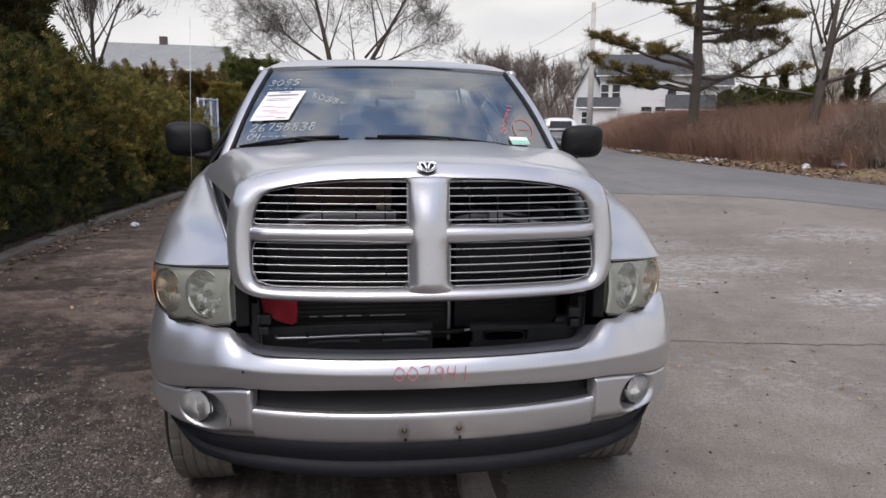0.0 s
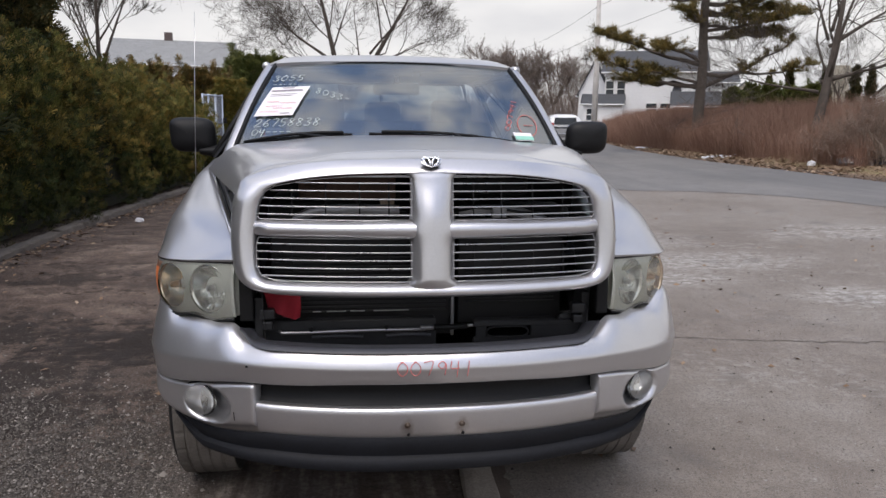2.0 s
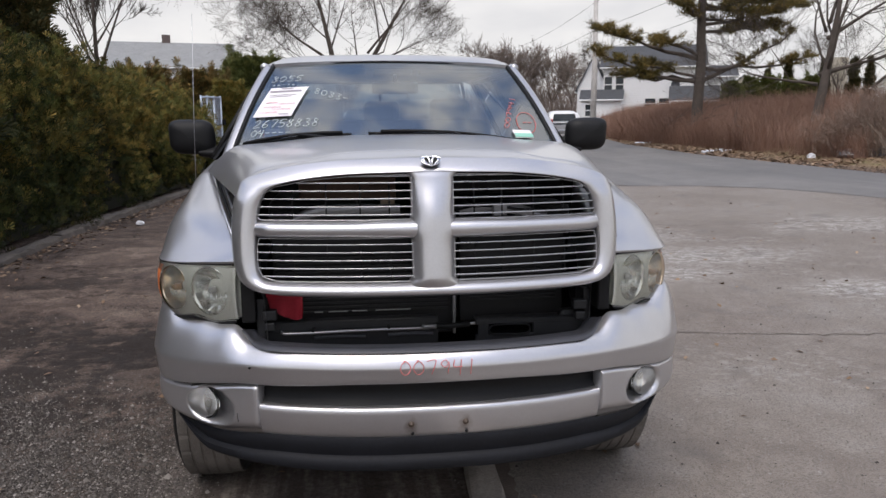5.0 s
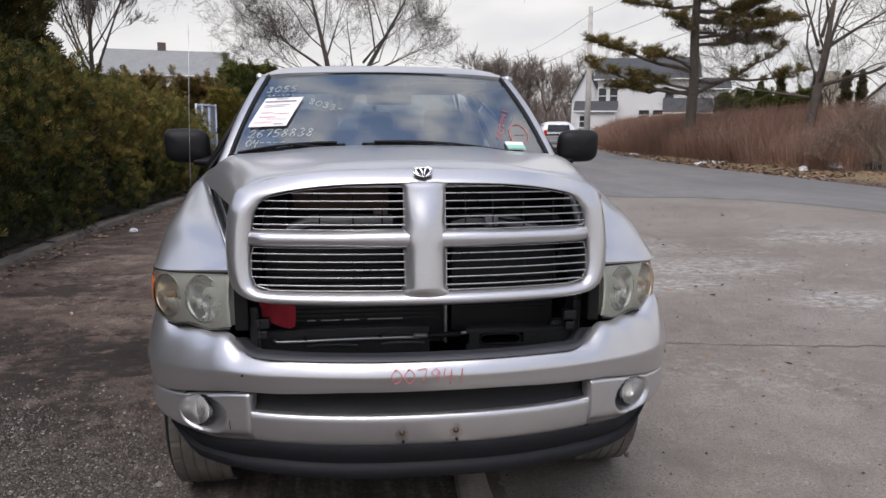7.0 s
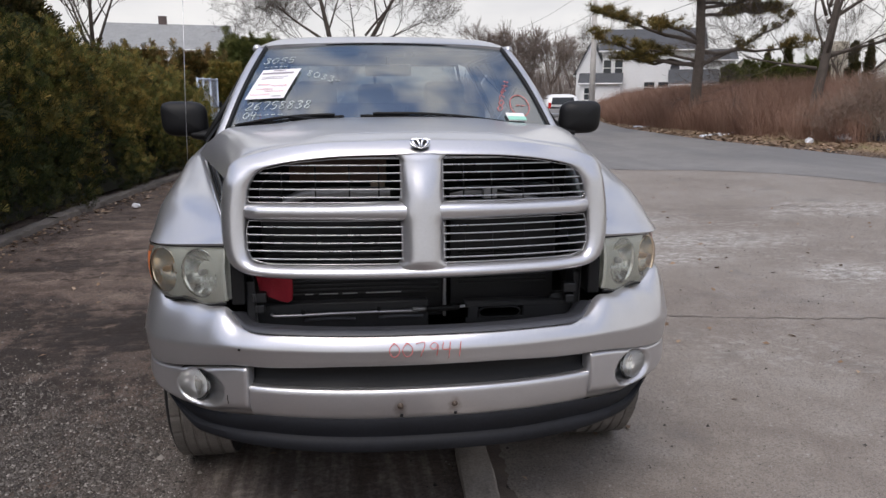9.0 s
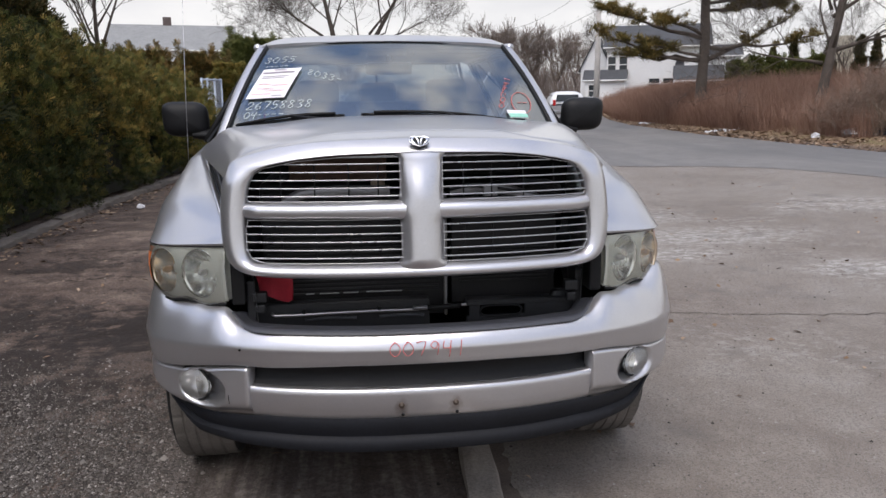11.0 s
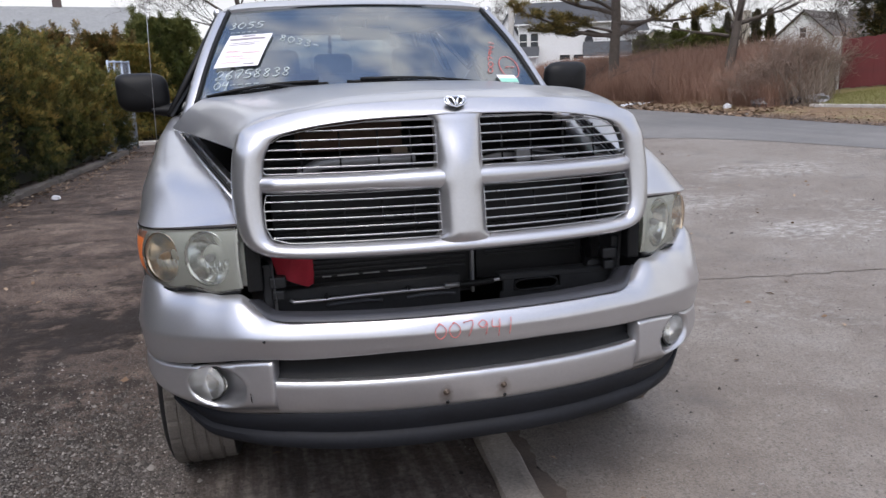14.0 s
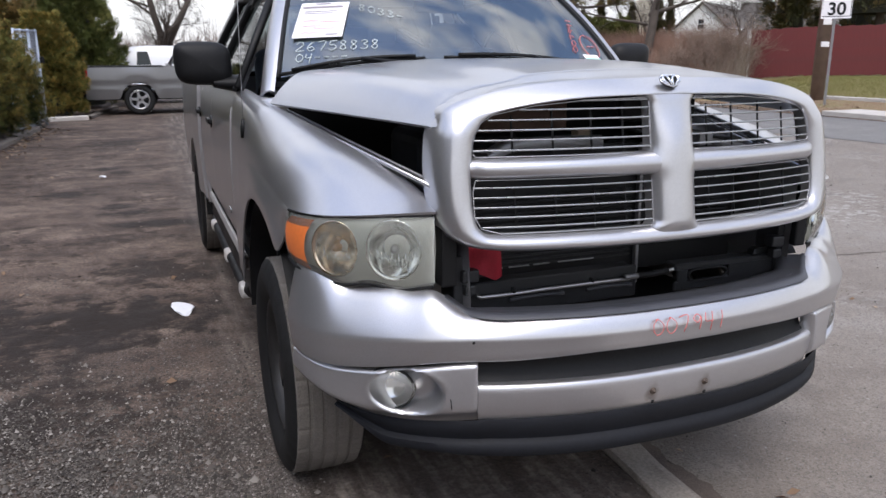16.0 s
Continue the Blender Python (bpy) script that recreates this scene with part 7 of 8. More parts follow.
def far_woods(name, places, seed, label, n=260, height=8.0):
    """Leafless woods far off: many thin leaning sticks, thicker below."""
    r = np.random.default_rng(seed)
    v = []
    for x, y, sc in places:
        base = np.stack([x + r.normal(0, 1.2, n), y + r.normal(0, 1.2, n), np.full(n, float(h(x, y)))], -1)
        lo = r.uniform(0, 0.55, n) ** 1.3 * height * sc
        a_ = base * np.array((1, 1, 1)) + np.stack([0 * lo, 0 * lo, lo], -1)
        ln = r.uniform(0.18, 0.5, n) * height * sc * (1 - 0.3 * lo / (height * sc))
        d = np.stack([r.normal(0, 0.42, n), r.normal(0, 0.3, n), np.ones(n)], -1)
        b = a_ + d / np.linalg.norm(d, axis=1, keepdims=True) * ln[:, None]
        w = np.where(r.uniform(0, 1, n) < 0.12, 0.06, 0.02)
        side_ = np.stack([w, 0 * w, 0 * w], -1)
        v.append(np.stack([a_ - side_, a_ + side_, b], 1))
    v = np.concatenate(v).reshape(-1, 3)
    return tagged(fast(name, v, np.arange(len(v)).reshape(-1, 3), FARWOOD), label, "woods", kind="stuff")


rw_ = np.random.default_rng(9)
model = bare_tree("woodland_tree", (14.0, 70.0, 0.9), [((0, 0, -0.1), (0, 0, 1), 3.6, 0.20), ((0, 0, 2.4), (-0.4, 0, 1), 2.9, 0.11), ((0, 0, 2.2), (0.45, 0.2, 1), 2.9, 0.11)], 38, "leafless brown tree in the far woods", depth=4, kids=4, twig=0.014, mat=FARWOOD)
tagged(model, group="woodland trees")
for i in range(6):
    x, y = 12.9 + i * 1.7 + 0.6 * math.sin(i * 2.3), 68 + 9 * ((i * 0.618) % 1)
    copy_thing(model, pose(x, y, float(h(x, y)), 0, 0, i * 77) @ Matrix.Scale(0.78 + 0.25 * ((i * 0.41) % 1), 4))
far_woods("far_woods", [(x, 76 + rw_.uniform(-4, 8), rw_.uniform(0.55, 0.8)) for x in np.arange(10.5, 24, 0.8)], 41, "brown leafless woods beyond the houses", n=260)
ring = [(140 * math.sin(t), 140 * math.cos(t), rw_.uniform(0.8, 1.4)) for t in np.linspace(0, 2 * math.pi, 260, endpoint=False)]
far_woods("far_woods", ring, 42, "distant leafless treeline all round", n=150, height=8)
far_woods("far_woods", [(x, 52 + rw_.uniform(-3, 3), rw_.uniform(0.5, 0.75)) for x in np.arange(-22, 6, 1.3)], 43, "leafless thicket behind the lot", n=420, height=5.6)

# ---- the brush along the street ----
BRUSH = green("red_brush", (0.1, (0.140, 0.078, 0.056)), (0.5, (0.255, 0.150, 0.110)), (0.9, (0.37, 0.255, 0.195)))


def thicket(name, n, ys, xin, depth, height, mat, label, seed, lean=0.22, width=0.0038, bank=0.90):
    r = np.random.default_rng(seed)
    y = r.uniform(*ys, n)
    u = r.uniform(0, 1, n)
    x = street_right(y) + xin * np.interp(y, [16, 26, 34], [1, 0.8, 0.2]) + depth * u
    keep = ((x + 1.32) < bank * (y + 1.61) - abs(r.normal(0, 0.55, n)) * (bank < 1) - 0.5 * np.sin(y * 3.1) ** 2) & ((np.hypot(x - 13.9, y - 19.9) > 1.3) | (r.uniform(0, 1, n) < 0.25))
    x, y, u = x[keep], y[keep], u[keep]
    n = len(x)
    hh = height(y) * r.uniform(0.45, 1.0, n) * (0.75 + 0.25 * sm(0, 0.35, u)) * (1 + 0.12 * np.sin(y * 1.9 + x * 1.3) + 0.08 * np.sin(y * 4.3))
    base = np.stack([x, y, h(x, y)], -1)
    d = np.stack([r.normal(0, lean, n), r.normal(0, lean, n), np.ones(n)], -1)
    lo = np.where(r.uniform(0, 1, n) < 0.45, r.uniform(0.2, 0.7, n), 0.0)
    a_ = base + d * (hh * lo)[:, None] * np.array((0.4, 0.4, 1))
    d2 = d + np.stack([r.normal(0, lean * 2, n), r.normal(0, lean * 2, n), 0 * u], -1) * (lo > 0)[:, None]
    b = a_ + d2 * (hh * (1 - lo * 0.8))[:, None]
    b[:, 2] = np.minimum(b[:, 2], base[:, 2] + hh * 1.05)
    w = width * r.uniform(0.6, 1.5, n)
    ang = r.uniform(-0.6, 0.6, n)
    s_ = np.stack([np.cos(ang) * w, -np.sin(ang) * w, 0 * w], -1)
    v = np.stack([a_ - s_, a_ + s_, b + s_ * 0.3, b - s_ * 0.3], 1).reshape(-1, 3)
    return tagged(fast(name, v, np.arange(len(v)).reshape(-1, 4), mat), label, "brush", kind="stuff")


thicket("brush", 185000, (16.2, 52), 1.5, 5.0, lambda y: np.interp(y, [15, 17, 20, 24, 36, 46], [0.9, 1.25, 1.6, 1.6, 1.45, 1.2]), BRUSH, "dense reddish-brown leafless brush along the street", 51)
GREYBRUSH = green("grey_brush", (0.1, (0.09, 0.065, 0.05)), (0.5, (0.19, 0.15, 0.12)), (0.9, (0.28, 0.235, 0.19)))
thicket("tangle", 6000, (14.6, 18.5), 1.9, 4.2, lambda y: 1.5 + 0 * y, GREYBRUSH, "grey tangled brush on the bank", 52, lean=0.30, width=0.006, bank=0.93)
thicket("dry_grass", 30000, (8.5, 17), 2.7, 4.5, lambda y: 0.04 + 0 * y, green("dry_grass", (0.1, (0.14, 0.12, 0.042)), (0.5, (0.18, 0.17, 0.055)), (0.9, (0.17, 0.185, 0.06))), "short dry lawn grass", 53, lean=0.5, width=0.006, bank=9.0)

TWIGBROWN = plain("brown_twigs", (0.23, 0.165, 0.13), 0.95, vary=0.35, scale=22, bump=0.4)
# a bare tangled bush or two where the brush ends by the fence
for i, (x, y, sc) in enumerate(((14.7, 17.3, 0.85), (15.5, 18.1, 1.0), (13.9, 16.9, 0.7), (13.2, 17.3, 0.6))):
    bush = bare_tree("bare_bush", (x, y, float(h(x, y))), [((0.1 * dx, 0.1 * dy, -0.05), (dx, dy, 1.0), 1.15, 0.022) for dx, dy in ((-0.5, 0.1), (0.4, 0.3), (0.1, -0.5), (0.7, -0.1), (-0.2, 0.5), (-0.9, -0.2), (0.0, 0.0))], 140 + i, "grey leafless tangled bush at the end of the brush", depth=4, mat=TWIGBROWN, kids=3, twig=0.0045, rise=0.02, wild=0.24, shorten=(0.5, 0.8))
    bush.scale = (sc, sc, sc)
    tagged(bush, "grey leafless tangled bush at the end of the brush", "bush", group="tangled bushes")

# ---- pine ----
def pine():
    t = empty("pine_tree", (13.45, 26.6, 0.42))
    tagged(t, "tall pitch pine with drooping brown-green boughs", "tree")
    r = np.random.default_rng(61)
    path = [(0, 0, -0.2), (0.0, 0, 1.5), (0.06, 0, 3.0), (-0.02, 0.0, 5.0), (0.05, 0, 8.0), (0, 0, 10.5)]
    tube("trunk", path, [0.25, 0.21, 0.19, 0.17, 0.12, 0.04], BARK, t, sides=14)
    tips, roots, lv, lf = [], [], [], []

    def bough(p0, p1, rad, sag, twigs):
        n_ = 7
        pts = np.array([np.array(p0) + (np.array(p1) - np.array(p0)) * k_ + np.array((0, 0, -sag * math.sin(math.pi * k_))) + r.normal(0, 0.05, 3) * (0 < k_ < 1) for k_ in np.linspace(0, 1, n_)])
        v, f = tube_arrays(pts, np.linspace(rad, 0.02, n_), 6)
        off = sum(len(q) for q in lv)
        lf.extend([tuple(j + off for j in q) for q in f])
        lv.append(v)
        for i in range(int(twigs * 1.6)):
            k_ = r.uniform(0.35, 1.0)
            q = np.array([np.interp(k_, np.linspace(0, 1, n_), pts[:, c]) for c in range(3)])
            e = q + np.array((r.normal(0, 0.35), r.normal(0, 0.35), r.uniform(0.02, 0.30)))
            v, f = tube_arrays([q, (q + e) / 2, e], [0.018, 0.013, 0.008], 4)
            off = sum(len(w) for w in lv)
            lf.extend([tuple(j + off for j in w) for w in f])
            lv.append(v)
            tips.append(e)
            roots.append(q)
        tips.append(pts[-1])
        roots.append(pts[-2])
    # the long boughs over the street
    bough((0, 0, 3.3), (-3.9, 1.0, 4.55), 0.10, 0.1, 15)
    bough((0, 0, 2.5), (-4.2, 0.6, 3.75), 0.10, 0.35, 13)
    bough((0, 0, 2.4), (-3.0, 0.8, 2.75), 0.08, 0.0, 8)
    bough((0, 0, 3.4), (-2.2, -0.4, 4.0), 0.08, -0.1, 9)
    bough((0, 0, 2.6), (-2.6, 0.2, 3.2), 0.07, 0.0, 9)
    bough((0, 0, 4.9), (-1.0, -0.8, 5.3), 0.07, 0.1, 10)
    bough((0, 0, 4.6), (3.2, -0.5, 5.2), 0.08, 0.1, 16)
    bough((0, 0, 4.3), (2.4, 0.5, 4.7), 0.08, 0.1, 12)
    bough((0, 0, 5.2), (2.8, -0.4, 6.0), 0.08, 0.1, 14)
    bough((0, 0, 3.0), (4.4, -0.8, 3.4), 0.09, 0.2, 5)
    bough((0, 0, 2.4), (3.6, -0.4, 4.4), 0.10, 0.1, 6)
    bough((0, 0, 5.6), (4.6, 0.3, 5.4), 0.09, 0.0, 16)
    bough((0, 0, 4.8), (3.6, 0.6, 4.6), 0.07, 0.1, 14)
    bough((0, 0, 5.4), (1.8, -0.6, 5.0), 0.06, 0.1, 12)
    for i in range(26):
        z = 5.6 + i * 0.19
        a_ = i * 2.4
        L = 3.0 - 0.085 * i
        bough((0, 0, z), (L * math.cos(a_), L * math.sin(a_), z + 0.5), 0.07, 0.15, 9)
    from_arrays("bough", np.concatenate(lv), lf, BARK, t)
    tips, roots = np.array(tips), np.array(roots)
    m = 120
    along = r.uniform(0.15, 1.12, (len(tips) * m, 1))
    c = np.repeat(roots, m, 0) + np.repeat(tips - roots, m, 0) * along + r.normal(0, 0.055, (len(tips) * m, 3)) * np.array((1.2, 1.2, 0.8))
    d = r.normal(0, 1, (len(c), 3)) + np.array((0, 0, 0.6))
    d /= np.linalg.norm(d, axis=1, keepdims=True)
    s_ = np.cross(d, r.normal(0, 1, (len(c), 3)))
    s_ /= np.linalg.norm(s_, axis=1, keepdims=True) + 1e-9
    e = c + d * r.uniform(0.14, 0.26, (len(c), 1))
    v = np.stack([c - s_ * 0.014, c + s_ * 0.014, e], 1).reshape(-1, 3)
    fast("needles", v, np.arange(len(v)).reshape(-1, 3), PINEGREEN, t)


pine()
for i, (x, y, ht) in enumerate(((28.3, 45.0, 2.6), (30.2, 44.2, 2.3), (27.4, 46, 1.9), (31.5, 43, 2.4), (35.5, 47, 2.8))):
    cone_tree("spruce", (x, y, float(h(x, y))), ht + 1.5, 0.55, 1800, 0.20, DARKGREEN, "small dark spruce behind the brush", "conifer", 1.0, 80 + i)
cone_tree("conifer", (21.6, 17.6, float(h(21.6, 17.6))), 5.6, 1.5, 6000, 0.2, DARKGREEN, "dark evergreen behind the red fence", "conifer", 0.6, 97, skirt=1.9)
for i in range(5):
    x, y = 22.9 + i * 0.95, 42.0 - i * 0.5
    cone_tree("far_shrub", (x, y, float(h(x, y))), 2.55 + 0.1 * (i % 3), 0.85, 2200, 0.2, SHRUBGREEN, "clipped evergreen hedge bush by the houses", "shrub", 0.35, 90 + i)

# ---- houses ----
def siding(name, col):
    k = Nodes(name)
    z = k.math("FRACT", k.math("MULTIPLY", k.axis(2), 8.0))
    k.set("Base Color", k.ramp(k.mix(0.5, k.noise(0.6, 4), k.noise(9, 4)), (0.3, tuple(c * 0.88 for c in col)), (0.7, col))).set("Roughness", 0.6)
    k.bump(z, 0.5, 0.02)
    return k.mat


def shingle(name, col):
    k = Nodes(name)
    b = k.n.new("ShaderNodeTexBrick")
    b.inputs["Scale"].default_value = 2.2
    b.inputs["Color1"].default_value = (*col, 1)
    b.inputs["Color2"].default_value = (*[c * 0.78 for c in col], 1)
    b.inputs["Mortar"].default_value = (*[c * 0.6 for c in col], 1)
    k.l.new(k.co, b.inputs["Vector"])
    k.set("Base Color", k.mix(0.5, b.outputs[0], k.ramp(k.mix(0.6, k.noise(1.3, 5), k.noise(9, 3)), (0.4, tuple(c * 0.7 for c in col)), (0.7, tuple(c * 1.2 for c in col))))).set("Roughness", 0.9)
    return k.mat


WHITESIDE, CREAMSIDE = siding("white_siding", (0.84, 0.845, 0.85)), siding("cream_siding", (0.62, 0.56, 0.46))
DARKROOF, GREYROOF = shingle("dark_shingles", (0.075, 0.078, 0.085)), shingle("grey_shingles", (0.29, 0.295, 0.295))
TRIMWHITE = plain("white_trim", (0.75, 0.75, 0.74), 0.5, vary=0.05)
PANE = plain("window_pane", (0.03, 0.035, 0.04), 0.08, vary=0.2)
DARKBRICK = plain("dark_brick", (0.11, 0.085, 0.08), 0.9, vary=0.3, scale=20)


def gable_block(home, w, d, z0, eave, ridge, at, wall, roof, along="x", over=0.25):
    """Walls and a pitched roof; the ridge runs along local x or y."""
    cx, cy = at
    bm = bmesh.new()
    if along == "x":
        prof = [(-d / 2, z0), (d / 2, z0), (d / 2, eave), (0, ridge), (-d / 2, eave)]
        pts = [[(cx + sx * w / 2, cy + p, z) for p, z in prof] for sx in (-1, 1)]
    else:
        prof = [(-w / 2, z0), (w / 2, z0), (w / 2, eave), (0, ridge), (-w / 2, eave)]
        pts = [[(cx + p, cy + sy * d / 2, z) for p, z in prof] for sy in (-1, 1)]
    va, vb = [[bm.verts.new(q) for q in ring_] for ring_ in pts]
    bm.faces.new(va)
    bm.faces.new(vb[::-1])
    for i in range(5):
        bm.faces.new((va[i], vb[i], vb[(i + 1) % 5], va[(i + 1) % 5]))
    part("wall", bm, wall, home)
    for sgn in (-1, 1):
        half = (d if along == "x" else w) / 2
        sl = (ridge - eave) / half
        lo = (sgn * (half + over), eave - sl * over)
        bm = bmesh.new()
        ln = (w if along == "x" else d) / 2 + over
        q = [(-ln, *lo), (ln, *lo), (ln, 0, ridge), (-ln, 0, ridge)]
        q = [(cx + a_, cy + b_, c_ + 0.02) if along == "x" else (cx + b_, cy + a_, c_ + 0.02) for a_, b_, c_ in q]
        f = bm.faces.new([bm.verts.new(p) for p in q])
        e = bmesh.ops.extrude_face_region(bm, geom=[f])
        bmesh.ops.translate(bm, vec=(0, 0, 0.12), verts=[v for v in e["geom"] if isinstance(v, bmesh.types.BMVert)])
        part("roof", bm, roof, home)
        q0, q1 = q[0], q[1]
        tube("gutter", [(*q0[:2], q0[2] + 0.05), (*q1[:2], q1[2] + 0.05)], 0.06, TRIMWHITE, home, sides=6)


def sash(home, x, y, z, w, hh, shutters=False):
    win = empty("window", (x, y, z))
    win.parent = home
    box("pane", (w, 0.03, hh), (0, 0.0, 0), PANE, win, bevel=0.004, segs=1)
    for nm, sz, at in (("frame", (w + 0.14, 0.06, 0.07), (0, -0.02, hh / 2 + 0.035)), ("sill", (w + 0.18, 0.09, 0.07), (0, -0.03, -hh / 2 - 0.035)), ("frame", (0.07, 0.06, hh), (-w / 2 - 0.035, -0.02, 0)), ("frame", (0.07, 0.06, hh), (w / 2 + 0.035, -0.02, 0)), ("meeting_rail", (w, 0.05, 0.05), (0, -0.02, 0))):
        box(nm, sz, at, TRIMWHITE, win, bevel=0.006, segs=1)
    if shutters:
        for sx in (-1, 1):
            box("shutter", (0.22, 0.04, hh + 0.1), (sx * (w / 2 + 0.19), -0.02, 0), PANE, win, bevel=0.006, segs=1)


white = tagged(empty("white_house", (18.3, 44.0, 0)), "white clapboard house with dark shingle roof", "house")
white.rotation_euler = (0, 0, radians(-22.5))
gable_block(white, 6.0, 6.0, 0.6, 4.55, 5.95, (0.35, 3.0), WHITESIDE, DARKROOF, "x")
gable_block(white, 1.9, 3.6, 0.6, 3.3, 5.2, (-3.4, 2.6), WHITESIDE, DARKROOF, "y", 0.15)
gable_block(white, 2.4, 1.4, 0.6, 2.55, 3.05, (-2.7, -0.3), WHITESIDE, DARKROOF, "x", 0.15)
gable_block(white, 2.3, 4.0, 0.6, 3.9, 4.6, (4.2, 3.2), WHITESIDE, DARKROOF, "x", 0.15)
gable_block(white, 2.5, 1.6, 0.6, 2.50, 3.2, (2.8, -0.7), WHITESIDE, DARKROOF, "x", 0.2)
for x in (-2.35, -1.65):
    sash(white, x, -0.03, 3.50, 0.46, 0.95, False)
for x in (0.25, 1.1):
    sash(white, x, -0.03, 2.3, 0.62, 0.62)
sash(white, -3.4, -1.03, 1.9, 0.5, 0.7)
dish = empty("satellite_dish", (0, 0, 0))
dish.parent = white
dish.location = (1.72, -0.30, 3.45)
lathe("dish_bowl", [(0.0, 0.0), (-0.03, 0.12), (-0.08, 0.26), (-0.075, 0.27), (0.02, 0.0)], GREYPLASTIC, dish, "grey dish", axis="y", segs=24)
tube("dish_arm", [(0, 0, -0.1), (0, 0.25, -0.25)], 0.025, DULLSTEEL, dish, sides=6)
box("awning", (1.3, 0.9, 0.06), (5.6, 0.6, 2.95), TRIMWHITE, white, bevel=0.01)

grey = tagged(empty("grey_roofed_house", (-12.4, 56.0, 0)), "house with pale grey shingle roof and dark chimney", "house")
grey.rotation_euler = (0, 0, radians(12.5))
gable_block(grey, 8.4, 7.0, 0.2, 5.15, 7.0, (-0.35, 2.5), WHITESIDE, GREYROOF, "x", 0.3)
box("chimney", (0.6, 0.6, 1.3), (-0.75, 2.7, 7.05), DARKBRICK, grey, "dark brick chimney", bevel=0.02)
for x in (-2.4, 0.2, 2.4):
    sash(grey, x, -1.03, 2.6, 0.9, 1.2)

pale = tagged(empty("pale_house", (34.54, 43.84, 0)), "white gabled house with brown roof and tan chimney", "house")
pale.rotation_euler = (0, 0, radians(-58))
BROWNROOF = shingle("brown_shingles", (0.135, 0.12, 0.11))
gable_block(pale, 3.6, 7.0, 0.9, 3.35, 4.95, (1.2, 3.0), WHITESIDE, BROWNROOF, "y", 0.2)
box("chimney", (0.95, 0.8, 4.5), (-2.77, -0.98, 3.05), CREAMSIDE, pale, "tan brick chimney", bevel=0.02)
sash(pale, 1.2, -0.53, 3.6, 0.4, 0.6)
garage = tagged(empty("cream_garage", (26.0, 47.0, 0)), "small cream gabled garage", "garage")
garage.rotation_euler = (0, 0, radians(-28))
gable_block(garage, 2.2, 4.0, 0.9, 3.2, 4.1, (0.3, 1.0), CREAMSIDE, GREYROOF, "y", 0.15)
sash(garage, 0.3, -1.03, 2.4, 0.5, 0.6)
dark_house = tagged(empty("far_house", (42, 38, 0)), "low house with grey-brown roof", "house")
dark_house.rotation_euler = (0, 0, radians(-48))
gable_block(dark_house, 12, 7, 1.0, 2.5, 5.1, (0, 3), CREAMSIDE, BROWNROOF, "x", 0.3)
for x in (-3.5, 0, 3.5):
    sash(dark_house, x, -0.53, 1.75, 1.0, 1.0)

# ---- red fence, poles, sign, wires ----
GREYWOOD = plain("grey_pole_wood", (0.52, 0.50, 0.48), 0.95, vary=0.2, scale=20, bump=0.4)
REDBOARD = plain("red_boards", (0.118, 0.022, 0.023), 0.8, vary=0.25, scale=12, bump=0.3)
fence = tagged(empty("red_fence"), "weathered dark red board fence", "fence")
f0, f1 = np.array((16.95, 18.25)), np.array((27.0, 9.0))
ln = np.linalg.norm(f1 - f0)
ang = math.atan2(f1[1] - f0[1], f1[0] - f0[0])
nb = int(ln / 0.145)
board_mesh = None
for i in range(nb):
    c = f0 + (f1 - f0) * (i + 0.5) / nb
    if board_mesh is None:
        b = part("board", box_bm((0.1455, 0.022, 1.48), (0, 0, 0.74), 0.004, 1), REDBOARD, fence)
        board_mesh = b.data
    else:
        b = new("board", board_mesh)
        b.parent = fence
    b.location = (c[0], c[1], float(h(*c)) + 0.02 + 0.012 * math.sin(i * 2.1))
    b.rotation_euler = (0, 0, ang)
for i in range(int(ln / 2.4) + 1):
    c = f0 + (f1 - f0) * min(1, i * 2.4 / ln)
    box("post", (0.1, 0.1, 1.6), (c[0] + 0.06, c[1] + 0.07, float(h(*c)) + 0.75), REDBOARD, fence, bevel=0.008)
box("end_post", (0.09, 0.09, 1.56), (f0[0] - 0.07, f0[1] + 0.06, float(h(*f0)) + 0.76), GREYWOOD, fence, bevel=0.008, label="weathered pale end post")
for zz in (0.4, 1.2):
    tube("rail", [(*(f0 + 0.05), float(h(*f0)) + zz), (*(f1 + 0.05), float(h(*f1)) + zz)], 0.04, REDBOARD, fence, sides=4)

POLEWOOD = plain("pole_wood", (0.17, 0.118, 0.092), 0.95, vary=0.3, scale=20, bump=0.5)


def utility_pole(x, y, ht, mat, label, arm=True):
    p = empty("utility_pole", (x, y, float(h(x, y))))
    tagged(p, label, "utility pole")
    tube("shaft", [(0, 0, -0.2), (0.02, 0, ht * 0.5), (0.0, 0, ht)], [0.155, 0.135, 0.10], mat, p, sides=14)
    if arm:
        box("crossarm", (1.9, 0.09, 0.11), (0, 0, ht - 0.5), mat, p, bevel=0.01)
        for dx in (-0.85, 0.0, 0.85):
            lathe("insulator", [(0, 0.0), (0, 0.04), (0.06, 0.05), (0.10, 0.03), (0.14, 0.0)], DULLSTEEL, p, axis="z", at=(dx, 0, ht - 0.44), segs=10)
    return p


up = utility_pole(13.68, 12.40, 9.5, POLEWOOD, "brown wooden utility pole with torn white notices")
for z, hh in ((1.72, 0.30), (1.22, 0.12)):
    g = [[(0.158 * math.cos(t), 0.158 * math.sin(t), z + hh * k_) for t in np.linspace(-2.6, -1.3, 8)] for k_ in (0, 1)]
    sheet("notice", np.array(g), PAPER, up, "torn white paper notice", thick=0.003)
